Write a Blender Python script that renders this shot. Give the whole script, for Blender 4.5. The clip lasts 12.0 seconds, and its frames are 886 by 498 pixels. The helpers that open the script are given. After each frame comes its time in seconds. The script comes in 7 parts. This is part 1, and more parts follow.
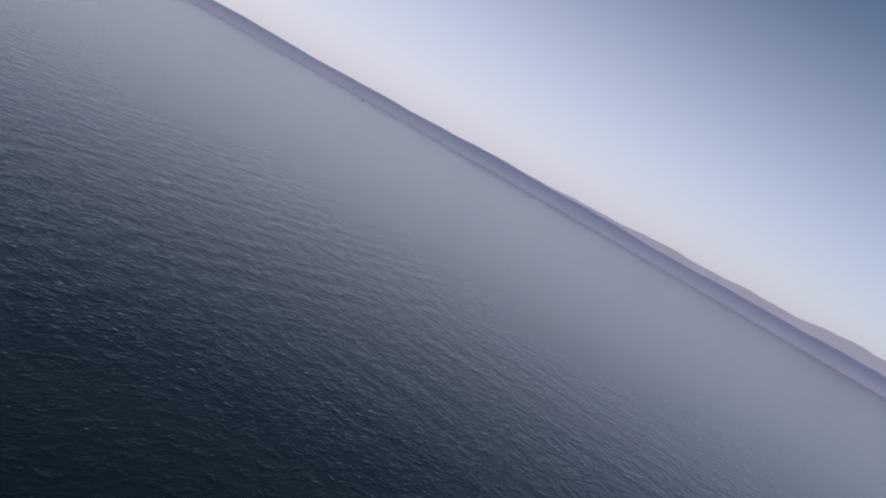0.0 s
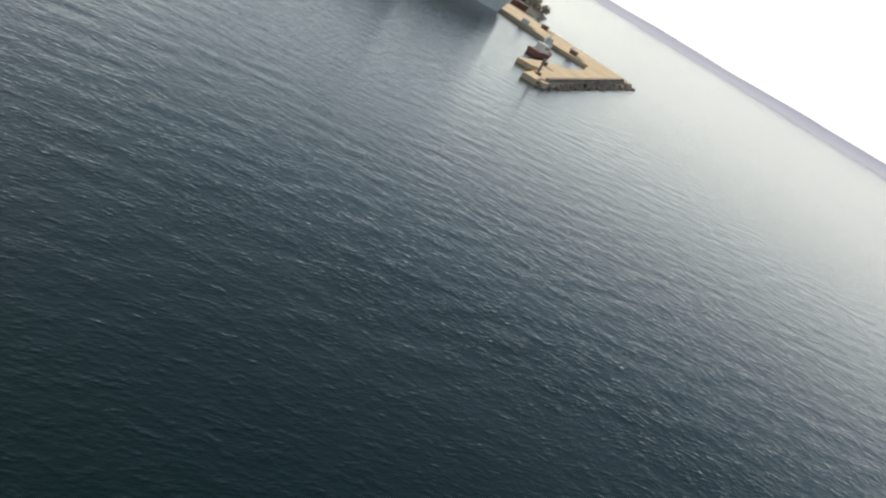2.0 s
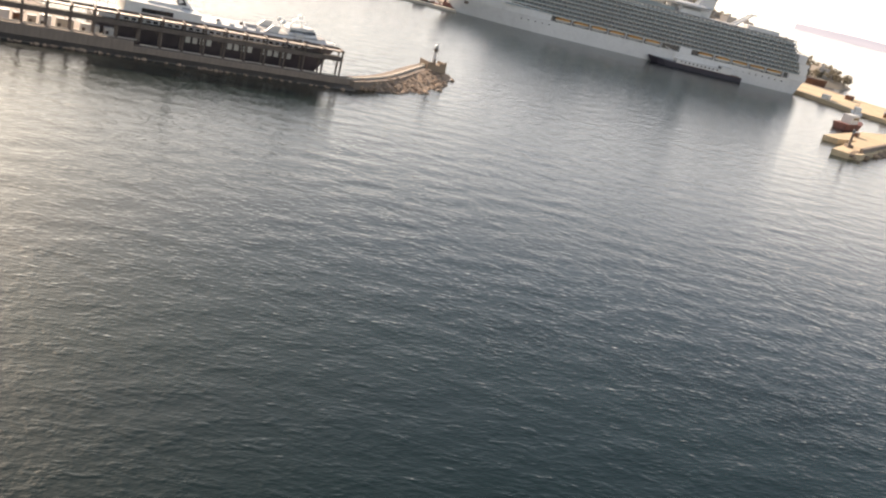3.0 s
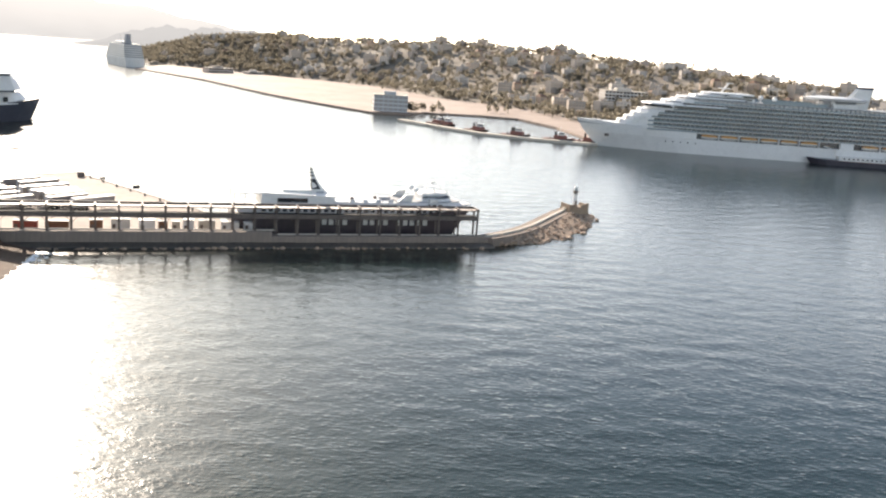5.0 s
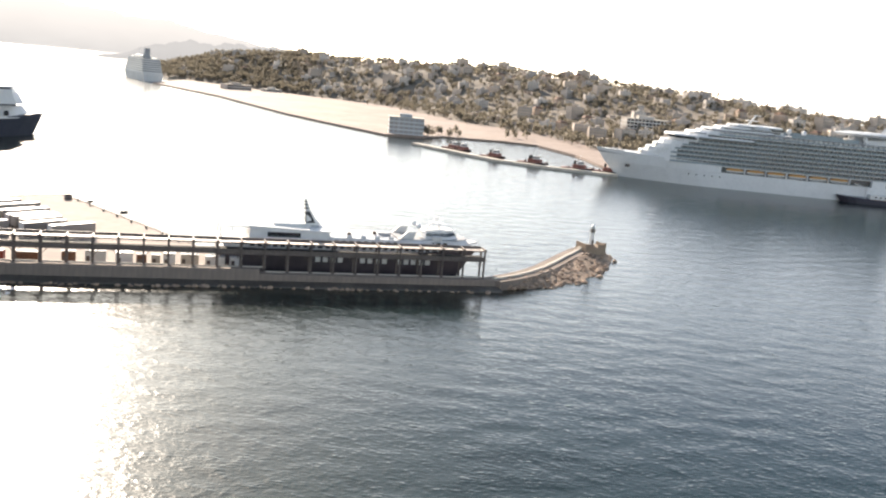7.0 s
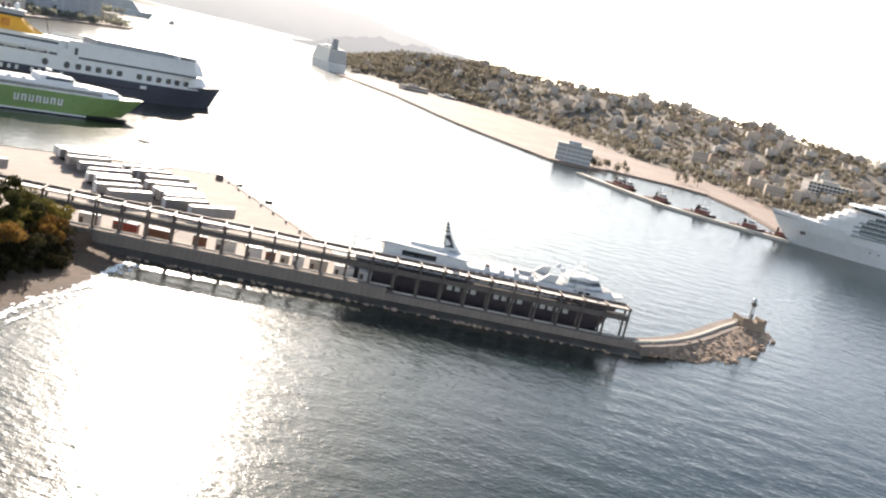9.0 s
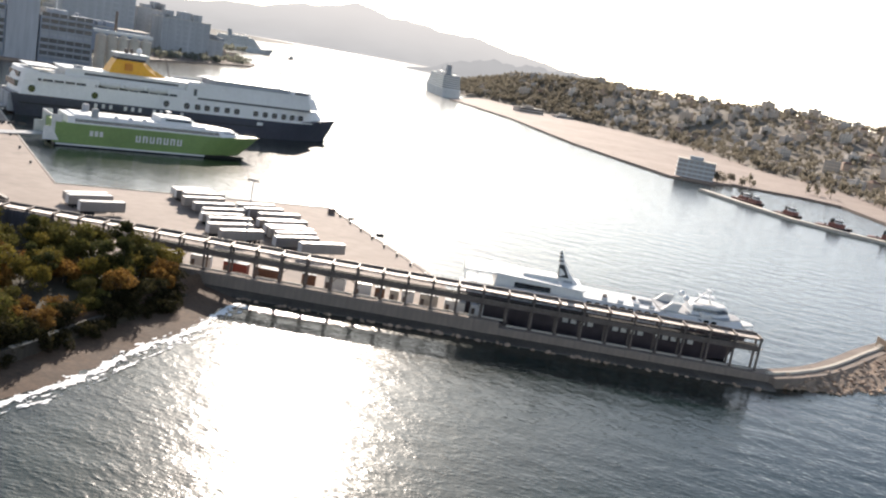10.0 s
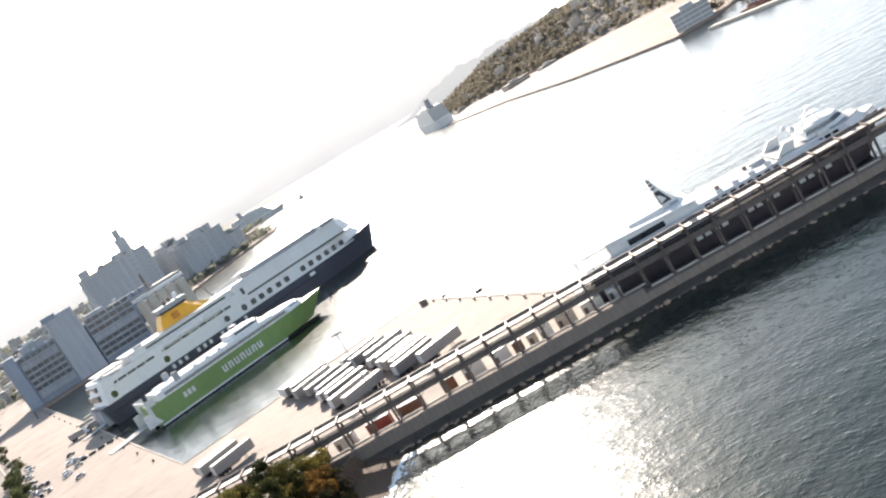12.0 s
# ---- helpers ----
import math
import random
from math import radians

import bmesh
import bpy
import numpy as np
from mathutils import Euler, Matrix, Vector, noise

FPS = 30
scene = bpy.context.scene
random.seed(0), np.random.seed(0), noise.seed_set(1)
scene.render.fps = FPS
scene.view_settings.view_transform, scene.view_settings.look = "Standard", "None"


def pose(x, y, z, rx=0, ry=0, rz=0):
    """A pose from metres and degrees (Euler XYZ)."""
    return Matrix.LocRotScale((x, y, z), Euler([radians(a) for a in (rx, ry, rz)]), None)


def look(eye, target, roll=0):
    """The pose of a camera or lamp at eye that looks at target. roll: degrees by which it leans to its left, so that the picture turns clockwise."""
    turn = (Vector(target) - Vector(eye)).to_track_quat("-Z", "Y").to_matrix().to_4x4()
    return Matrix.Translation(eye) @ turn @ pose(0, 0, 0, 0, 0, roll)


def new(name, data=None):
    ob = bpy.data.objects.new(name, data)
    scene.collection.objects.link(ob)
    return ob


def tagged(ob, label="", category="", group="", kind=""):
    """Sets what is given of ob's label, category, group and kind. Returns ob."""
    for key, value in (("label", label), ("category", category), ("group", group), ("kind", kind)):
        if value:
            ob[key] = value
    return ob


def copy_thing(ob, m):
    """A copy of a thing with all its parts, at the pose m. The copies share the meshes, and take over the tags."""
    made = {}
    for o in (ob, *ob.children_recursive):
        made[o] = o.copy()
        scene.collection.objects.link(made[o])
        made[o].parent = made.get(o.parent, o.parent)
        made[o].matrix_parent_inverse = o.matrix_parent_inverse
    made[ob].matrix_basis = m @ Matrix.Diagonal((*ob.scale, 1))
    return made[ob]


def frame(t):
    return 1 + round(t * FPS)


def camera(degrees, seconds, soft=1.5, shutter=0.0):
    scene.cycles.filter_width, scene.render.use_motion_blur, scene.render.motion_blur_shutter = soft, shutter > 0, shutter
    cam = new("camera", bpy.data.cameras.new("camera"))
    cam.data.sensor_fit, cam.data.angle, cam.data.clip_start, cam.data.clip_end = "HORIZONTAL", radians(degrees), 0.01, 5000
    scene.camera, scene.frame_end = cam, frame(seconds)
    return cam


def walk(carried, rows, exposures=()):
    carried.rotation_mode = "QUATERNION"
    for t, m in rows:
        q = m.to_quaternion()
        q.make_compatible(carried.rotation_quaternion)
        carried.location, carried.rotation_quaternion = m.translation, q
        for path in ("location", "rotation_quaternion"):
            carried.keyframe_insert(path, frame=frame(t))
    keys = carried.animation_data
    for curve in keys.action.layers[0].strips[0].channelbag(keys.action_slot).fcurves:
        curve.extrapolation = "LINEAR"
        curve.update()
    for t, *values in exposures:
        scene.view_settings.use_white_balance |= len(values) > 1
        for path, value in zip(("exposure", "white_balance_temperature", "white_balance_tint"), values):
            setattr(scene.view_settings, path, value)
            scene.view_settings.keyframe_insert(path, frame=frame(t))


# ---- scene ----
# Camera on a small aircraft over the harbour mouth.
cam = camera(49.72, 12.0, soft=2.2)
PATH = [
    (0.0, pose(-25.60, -35.50, 56.13, 82.733, -29.510, -68.898)),
    (0.5, pose(-22.88, -35.26, 55.37, 79.933, -30.162, -58.570)),
    (1.0, pose(-20.16, -35.01, 54.64, 75.774, -29.825, -46.869)),
    (1.5, pose(-17.42, -34.75, 54.87, 72.339, -29.205, -35.930)),
    (2.0, pose(-16.19, -33.44, 54.70, 69.423, -29.704, -25.221)),
    (2.5, pose(-13.75, -32.89, 54.20, 69.061, -22.208, -15.810)),
    (3.0, pose(-10.83, -31.28, 54.73, 71.163, -13.586, -9.407)),
    (3.3, pose(-8.74, -29.89, 55.47, 72.938, -7.560, -6.042)),
    (3.5, pose(-7.80, -28.99, 55.98, 74.184, -6.565, -4.564)),
    (3.7, pose(-7.18, -27.91, 56.67, 75.170, -4.997, -3.713)),
    (5.3, pose(-2.51, -14.70, 58.77, 79.102, -2.846, -0.383)),
    (5.5, pose(-2.07, -11.95, 59.33, 79.730, -1.352, 0.183)),
    (6.0, pose(-1.63, -5.93, 60.33, 79.797, -0.994, -0.171)),
    (6.5, pose(-0.00, -0.00, 60.02, 79.997, -1.265, 0.019)),
    (6.7, pose(0.42, 2.28, 59.82, 79.260, -3.477, -0.536)),
    (8.3, pose(2.83, 16.85, 61.61, 79.100, -11.794, 5.109)),
    (8.5, pose(2.64, 18.94, 61.18, 78.673, -14.286, 5.997)),
    (9.0, pose(1.89, 24.72, 62.09, 78.494, -13.171, 10.877)),
    (9.5, pose(2.31, 29.02, 62.36, 79.972, -6.871, 15.938)),
    (10.0, pose(1.94, 33.92, 63.49, 78.388, -9.933, 17.756)),
    (10.5, pose(1.11, 38.99, 63.58, 78.886, -7.584, 21.569)),
    (11.0, pose(-0.39, 42.03, 65.37, 82.281, 7.922, 26.369)),
    (11.5, pose(-1.14, 48.13, 64.93, 84.887, 25.486, 26.225)),
    (11.7, pose(-1.50, 51.59, 64.50, 83.771, 29.174, 22.865)),
    (12.0, pose(-2.61, 56.33, 63.02, 79.792, 30.089, 15.754)),
]
EXPOSURES = [
    (0.0, -0.6, 5950, 22), (0.5, -0.5, 6050, 21), (1.0, -0.2, 6650, 12), (1.5, 0.25, 7000, 10), (2.0, 0.6, 7300, 9), (2.5, 0.97, 8000, 14), (3.0, 1.2, 8500, 20), (3.7, 1.05, 7700, 15),
    (5.3, 1.42, 7400, 15), (8.5, 1.36, 7300, 15), (9.0, 1.36, 7200, 15), (9.5, 1.38, 7200, 15), (10.0, 1.0, 7000, 15), (10.6, 0.95, 6900, 15), (11.0, 1.46, 7100, 15), (11.5, 1.55, 7000, 14), (12.0, 1.55, 7000, 14),
]
walk(cam, PATH, EXPOSURES)

# ---- light ----
SUN_AZ = radians(23.8)      # to the left of +y
SUN_EL = radians(24.0)
world = bpy.data.worlds.new("world")
scene.world = world
world.use_nodes = True
wn, wl = world.node_tree.nodes, world.node_tree.links
sky = wn.new("ShaderNodeTexSky")
sky.sky_type = "NISHITA"
sky.sun_disc = False
sky.sun_elevation = SUN_EL
sky.sun_rotation = -SUN_AZ
sky.air_density, sky.dust_density, sky.ozone_density = 0.8, 0.8, 1.5
wn["Background"].inputs["Strength"].default_value = 0.095
# Sea haze: the sky pales towards the horizon.
geo, sep, low, mixer = wn.new("ShaderNodeTexCoord"), wn.new("ShaderNodeSeparateXYZ"), wn.new("ShaderNodeMapRange"), wn.new("ShaderNodeMix")
wl.new(geo.outputs["Generated"], sep.inputs[0])
low.interpolation_type = "SMOOTHSTEP"
low.inputs[1].default_value, low.inputs[2].default_value, low.inputs[3].default_value, low.inputs[4].default_value = -0.02, 0.34, 1.0, 0.0
wl.new(sep.outputs["Z"], low.inputs[0])
mixer.data_type, mixer.blend_type = "RGBA", "ADD"
# It scatters forwards, so that it is thinner on the side away from the sun.
toward, ahead, amount = wn.new("ShaderNodeVectorMath"), wn.new("ShaderNodeMapRange"), wn.new("ShaderNodeMath")
toward.operation, amount.operation = "DOT_PRODUCT", "MULTIPLY"
toward.inputs[1].default_value = (-math.sin(SUN_AZ), math.cos(SUN_AZ), 0.0)
wl.new(geo.outputs["Generated"], toward.inputs[0])
ahead.interpolation_type = "SMOOTHSTEP"
ahead.inputs[1].default_value, ahead.inputs[2].default_value, ahead.inputs[3].default_value, ahead.inputs[4].default_value = -1.0, 0.05, 0.5, 1.0
wl.new(toward.outputs["Value"], ahead.inputs[0])
wl.new(low.outputs[0], amount.inputs[0])
wl.new(ahead.outputs[0], amount.inputs[1])
wl.new(amount.outputs[0], mixer.inputs[0])
pale = wn.new("ShaderNodeHueSaturation")
pale.inputs["Saturation"].default_value = 0.8
wl.new(sky.outputs[0], pale.inputs["Color"])
cool = wn.new("ShaderNodeMix")
cool.data_type, cool.blend_type = "RGBA", "MULTIPLY"
cool.inputs[0].default_value = 1.0
cool.inputs[7].default_value = (0.91, 1.03, 1.05, 1.0)
wl.new(pale.outputs[0], cool.inputs[6])
wl.new(cool.outputs[2], mixer.inputs[6])
mixer.inputs[7].default_value = (7.5, 7.0, 7.15, 1.0)
wl.new(mixer.outputs[2], wn["Background"].inputs["Color"])
sun_data = bpy.data.lights.new("sun", "SUN")
sun_data.energy, sun_data.angle, sun_data.color = 4.0, radians(0.53), (1.0, 0.93, 0.84)
sun = new("sun", sun_data)
sun.matrix_world = look((0, 0, 300), (math.sin(SUN_AZ) * 100 * math.cos(SUN_EL), -math.cos(SUN_AZ) * 100 * math.cos(SUN_EL), 300 - 100 * math.sin(SUN_EL)))


# ---- materials ----
MATS = {}


def material(name, base, rough=0.7, metal=0.0, var=0.15, scale=1.0, bump=0.0, bump_scale=None, second=None, stain=0.0, spec=0.5, per_object=0.0, streak=False):
    """A surface with mottling at two sizes (in metres), stains, relief and a slight change from piece to piece."""
    if name in MATS:
        return MATS[name]
    m = bpy.data.materials.new(name)
    m.use_nodes = True
    n, l = m.node_tree.nodes, m.node_tree.links
    p = n["Principled BSDF"]
    p.inputs["Roughness"].default_value = rough
    p.inputs["Metallic"].default_value = metal
    p.inputs["Specular IOR Level"].default_value = spec
    tc = n.new("ShaderNodeTexCoord")
    mp = n.new("ShaderNodeMapping")
    if streak:
        mp.inputs["Scale"].default_value = (1.0, 1.0, 0.12)
    l.new(tc.outputs["Object"], mp.inputs["Vector"])
    big, fine = n.new("ShaderNodeTexNoise"), n.new("ShaderNodeTexNoise")
    big.inputs["Scale"].default_value, big.inputs["Detail"].default_value = 0.18 / scale, 5
    fine.inputs["Scale"].default_value, fine.inputs["Detail"].default_value = 2.3 / scale, 6
    l.new(mp.outputs[0], big.inputs["Vector"])
    l.new(mp.outputs[0], fine.inputs["Vector"])
    dark = [c * (1 - var) for c in base]
    light = [min(1, c * (1 + var)) for c in base]
    mix = n.new("ShaderNodeMix")
    mix.data_type = "RGBA"
    mix.inputs[6].default_value, mix.inputs[7].default_value = (*dark, 1), (*(second or light), 1)
    ramp = n.new("ShaderNodeMapRange")
    ramp.inputs[1].default_value, ramp.inputs[2].default_value = 0.3, 0.7
    l.new(big.outputs["Fac"], ramp.inputs[0])
    l.new(ramp.outputs[0], mix.inputs[0])
    col = mix.outputs[2]
    grain = n.new("ShaderNodeMix")
    grain.data_type, grain.blend_type = "RGBA", "MULTIPLY"
    grain.inputs[0].default_value = 1.0
    gr = n.new("ShaderNodeMapRange")
    gr.inputs[1].default_value, gr.inputs[2].default_value, gr.inputs[3].default_value, gr.inputs[4].default_value = 0.3, 0.7, 1 - var, 1 + var * 0.5
    l.new(fine.outputs["Fac"], gr.inputs[0])
    l.new(col, grain.inputs[6])
    l.new(gr.outputs[0], grain.inputs[7])
    col = grain.outputs[2]
    if stain:
        st = n.new("ShaderNodeTexNoise")
        st.inputs["Scale"].default_value, st.inputs["Detail"].default_value = 0.55 / scale, 8
        l.new(mp.outputs[0], st.inputs["Vector"])
        sr = n.new("ShaderNodeMapRange")
        sr.inputs[1].default_value, sr.inputs[2].default_value, sr.inputs[3].default_value, sr.inputs[4].default_value = 0.55, 0.75, 1.0, 1 - stain
        l.new(st.outputs["Fac"], sr.inputs[0])
        sm = n.new("ShaderNodeMix")
        sm.data_type, sm.blend_type = "RGBA", "MULTIPLY"
        sm.inputs[0].default_value = 1.0
        l.new(col, sm.inputs[6])
        l.new(sr.outputs[0], sm.inputs[7])
        col = sm.outputs[2]
    if per_object:
        oi = n.new("ShaderNodeObjectInfo")
        orr = n.new("ShaderNodeMapRange")
        orr.inputs[3].default_value, orr.inputs[4].default_value = 1 - per_object, 1 + per_object
        l.new(oi.outputs["Random"], orr.inputs[0])
        om = n.new("ShaderNodeMix")
        om.data_type, om.blend_type = "RGBA", "MULTIPLY"
        om.inputs[0].default_value = 1.0
        l.new(col, om.inputs[6])
        l.new(orr.outputs[0], om.inputs[7])
        col = om.outputs[2]
    l.new(col, p.inputs["Base Color"])
    if bump:
        bt = n.new("ShaderNodeTexNoise")
        bt.inputs["Scale"].default_value, bt.inputs["Detail"].default_value = (bump_scale or 3.0) / scale, 6
        l.new(mp.outputs[0], bt.inputs["Vector"])
        bp = n.new("ShaderNodeBump")
        bp.inputs["Distance"].default_value = bump
        l.new(bt.outputs["Fac"], bp.inputs["Height"])
        l.new(bp.outputs[0], p.inputs["Normal"])
    MATS[name] = m
    return m


def water_material():
    """Sea water: dark body colour, glossy, with ripples of several lengths."""
    m = bpy.data.materials.new("sea_water")
    m.use_nodes = True
    n, l = m.node_tree.nodes, m.node_tree.links
    p = n["Principled BSDF"]
    # A quarter of the gloss comes from ripples too small to see, the rest from smooth facets.
    q, both = n.new("ShaderNodeBsdfPrincipled"), n.new("ShaderNodeMixShader")
    p.inputs["Roughness"].default_value, q.inputs["Roughness"].default_value = 0.03, 0.24
    p.inputs["IOR"].default_value = q.inputs["IOR"].default_value = 1.333
    both.inputs[0].default_value = 0.26
    l.new(p.outputs[0], both.inputs[1])
    l.new(q.outputs[0], both.inputs[2])
    l.new(both.outputs[0], n["Material Output"].inputs["Surface"])
    tc = n.new("ShaderNodeTexCoord")
    body = n.new("ShaderNodeTexNoise")
    body.inputs["Scale"].default_value, body.inputs["Detail"].default_value = 0.008, 4
    l.new(tc.outputs["Object"], body.inputs["Vector"])
    mix = n.new("ShaderNodeMix")
    mix.data_type = "RGBA"
    mix.inputs[6].default_value, mix.inputs[7].default_value = (0.0002, 0.0074, 0.0070, 1), (0.0004, 0.0108, 0.0092, 1)
    l.new(body.outputs["Fac"], mix.inputs[0])
    l.new(mix.outputs[2], p.inputs["Base Color"])
    l.new(mix.outputs[2], q.inputs["Base Color"])

    def noise(turn, stretch, size, detail, rough):
        mp = n.new("ShaderNodeMapping")
        mp.inputs["Rotation"].default_value = (0, 0, radians(turn))
        mp.inputs["Scale"].default_value = (size / stretch, size, size)
        nz = n.new("ShaderNodeTexNoise")
        nz.inputs["Scale"].default_value, nz.inputs["Detail"].default_value, nz.inputs["Roughness"].default_value = 1.0, detail, rough
        l.new(tc.outputs["Object"], mp.inputs["Vector"])
        l.new(mp.outputs[0], nz.inputs["Vector"])
        return nz.outputs["Fac"]

    def calc(op, a, b):
        k = n.new("ShaderNodeMath")
        k.operation = op
        for i, v in enumerate((a, b)):
            if isinstance(v, float):
                k.inputs[i].default_value = v
            else:
                l.new(v, k.inputs[i])
        return k.outputs[0]

    # Gusts: patches where the small ripples stand steeper.
    gust = n.new("ShaderNodeMapRange")
    gust.inputs[1].default_value, gust.inputs[2].default_value, gust.inputs[3].default_value, gust.inputs[4].default_value = 0.42, 0.78, 0.6, 1.9
    l.new(noise(30, 1.3, 0.30, 2.0, 0.6), gust.inputs[0])
    swell = calc("ADD", calc("MULTIPLY", noise(14, 1.9, 0.22, 0.5, 0.5), 0.09), calc("MULTIPLY", noise(-18, 1.8, 0.62, 0.5, 0.5), 0.05))
    fine = calc("ADD", calc("MULTIPLY", noise(20, 1.8, 1.4, 0.5, 0.5), 0.10), calc("MULTIPLY", noise(-35, 1.3, 3.2, 0.3, 0.5), 0.055))
    # Steeper short crests in loose groups, which flash in the sun.
    apart = n.new("ShaderNodeMapRange")
    apart.interpolation_type = "SMOOTHSTEP"
    apart.inputs[1].default_value, apart.inputs[2].default_value = 0.42, 0.80
    l.new(noise(50, 1.4, 0.45, 2.0, 0.6), apart.inputs[0])
    wavelet = calc("MULTIPLY", calc("MULTIPLY", noise(12, 2.4, 1.3, 0.6, 0.5), 0.15), apart.outputs[0])
    # A few single steep facets, which sparkle on their own.
    lone = n.new("ShaderNodeMapRange")
    lone.inputs[1].default_value, lone.inputs[2].default_value = 0.60, 0.84
    l.new(noise(14, 2.2, 0.8, 1.0, 0.6), lone.inputs[0])
    wavelet = calc("ADD", wavelet, calc("MULTIPLY", calc("MULTIPLY", noise(9, 1.8, 1.6, 0.0, 0.5), 0.15), lone.outputs[0]))
    # Smooth glassy facets, scattered, which throw the sun back as single sparks.
    glassy = n.new("ShaderNodeMapRange")
    glassy.inputs[1].default_value, glassy.inputs[2].default_value, glassy.inputs[3].default_value, glassy.inputs[4].default_value = 0.54, 0.62, 0.12, 0.02
    l.new(noise(14, 2.2, 0.8, 1.0, 0.6), glassy.inputs[0])
    l.new(glassy.outputs[0], p.inputs["Roughness"])
    height = calc("ADD", wavelet, calc("ADD", swell, calc("MULTIPLY", fine, gust.outputs[0])))
    bp = n.new("ShaderNodeBump")
    bp.inputs["Distance"].default_value = 1.0
    bp.inputs["Strength"].default_value = 0.46
    l.new(height, bp.inputs["Height"])
    l.new(bp.outputs[0], p.inputs["Normal"])
    l.new(bp.outputs[0], q.inputs["Normal"])
    return m


WATER = water_material()
CONCRETE = material("quay_concrete", (0.265, 0.208, 0.17), 0.85, var=0.13, scale=8, stain=0.35, bump=0.02)
OLD_CONCRETE = material("weathered_concrete", (0.235, 0.185, 0.15), 0.9, var=0.15, scale=3, stain=0.3, bump=0.05, streak=True)
PALE_CONCRETE = material("pale_concrete", (0.55, 0.49, 0.41), 0.85, var=0.12, scale=3, stain=0.2, bump=0.02)
STEEL_DARK = material("painted_dark_steel", (0.15, 0.118, 0.10), 0.6, metal=0.2, var=0.25, scale=1, stain=0.4)
ROOF_SHEET = material("pale_roof_sheet", (0.41, 0.34, 0.285), 0.55, metal=0.1, var=0.12, scale=1, stain=0.3, per_object=0.12)
SAND = material("beach_sand", (0.155, 0.088, 0.05), 0.9, var=0.3, scale=2, second=(0.085, 0.055, 0.036), bump=0.05, stain=0.3)
SOIL = material("dry_soil", (0.085, 0.065, 0.04), 0.95, var=0.3, scale=3, second=(0.05, 0.048, 0.028), bump=0.15)
ASPHALT = material("asphalt", (0.05, 0.049, 0.05), 0.9, var=0.2, scale=3, stain=0.2)
ROCK = material("breakwater_rock", (0.40, 0.285, 0.205), 0.9, var=0.25, scale=0.7, bump=0.12, per_object=0.3)
TOWN_GROUND = material("hillside_ground", (0.27, 0.225, 0.175), 0.95, var=0.15, scale=25, second=(0.21, 0.185, 0.145))


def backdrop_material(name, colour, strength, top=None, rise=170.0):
    """Hills far behind everything else, with bright haze painted in as emission; top: the tone that they fade to at
    that height.
    """
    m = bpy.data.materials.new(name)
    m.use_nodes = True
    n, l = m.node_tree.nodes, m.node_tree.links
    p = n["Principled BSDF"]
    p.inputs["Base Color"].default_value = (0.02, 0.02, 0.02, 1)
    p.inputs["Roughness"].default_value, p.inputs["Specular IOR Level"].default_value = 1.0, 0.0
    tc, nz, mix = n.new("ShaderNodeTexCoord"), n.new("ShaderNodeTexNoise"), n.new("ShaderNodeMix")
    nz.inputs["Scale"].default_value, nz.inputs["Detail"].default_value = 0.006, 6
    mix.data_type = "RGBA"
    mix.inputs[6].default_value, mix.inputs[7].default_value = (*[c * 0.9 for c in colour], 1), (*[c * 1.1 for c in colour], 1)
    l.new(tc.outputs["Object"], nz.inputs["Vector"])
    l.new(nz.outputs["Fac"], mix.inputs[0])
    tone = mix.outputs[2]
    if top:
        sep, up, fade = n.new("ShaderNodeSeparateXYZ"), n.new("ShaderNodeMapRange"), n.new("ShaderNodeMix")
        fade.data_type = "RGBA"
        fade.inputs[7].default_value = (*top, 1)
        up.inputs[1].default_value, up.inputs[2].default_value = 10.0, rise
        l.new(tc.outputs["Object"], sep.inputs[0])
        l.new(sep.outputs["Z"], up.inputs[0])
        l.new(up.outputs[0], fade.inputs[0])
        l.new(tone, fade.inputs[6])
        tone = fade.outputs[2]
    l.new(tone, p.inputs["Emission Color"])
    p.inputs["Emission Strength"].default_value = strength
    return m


# Painted haze: the coast is palest at its foot, the sunward hills at their crest.
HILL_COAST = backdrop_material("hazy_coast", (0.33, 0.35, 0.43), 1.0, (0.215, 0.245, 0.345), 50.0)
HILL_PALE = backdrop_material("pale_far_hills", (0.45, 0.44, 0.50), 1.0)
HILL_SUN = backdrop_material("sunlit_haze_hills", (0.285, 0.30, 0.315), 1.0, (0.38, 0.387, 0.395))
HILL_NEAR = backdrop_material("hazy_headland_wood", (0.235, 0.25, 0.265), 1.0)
MAIN_GROUND = material("port_suburb_ground", (0.11, 0.11, 0.095), 0.95, var=0.3, scale=30, second=(0.06, 0.07, 0.055))
WHITE = material("white_ship_paint", (0.70, 0.70, 0.69), 0.4, var=0.05, scale=3, stain=0.10)
OFF_WHITE = material("off_white_paint", (0.66, 0.65, 0.62), 0.5, var=0.08, scale=2, stain=0.15)
NAVY = material("navy_hull_paint", (0.052, 0.056, 0.075), 0.4, var=0.15, scale=3, stain=0.1)
DECK_GREY = material("grey_deck_paint", (0.34, 0.35, 0.36), 0.7, var=0.12, scale=2, stain=0.2)
GLASS_DARK = material("dark_window_glass", (0.012, 0.015, 0.02), 0.08, var=0.1, spec=0.8)
GREEN = material("green_hull_paint", (0.19, 0.285, 0.095), 0.45, var=0.08, scale=3, stain=0.08)
YELLOW = material("yellow_funnel_paint", (0.75, 0.36, 0.02), 0.45, var=0.08, scale=2, stain=0.1)
ORANGE = material("lifeboat_orange", (0.60, 0.29, 0.07), 0.5, var=0.1, scale=1)
RED = material("red_paint", (0.30, 0.06, 0.04), 0.5, var=0.15, scale=1, stain=0.2)
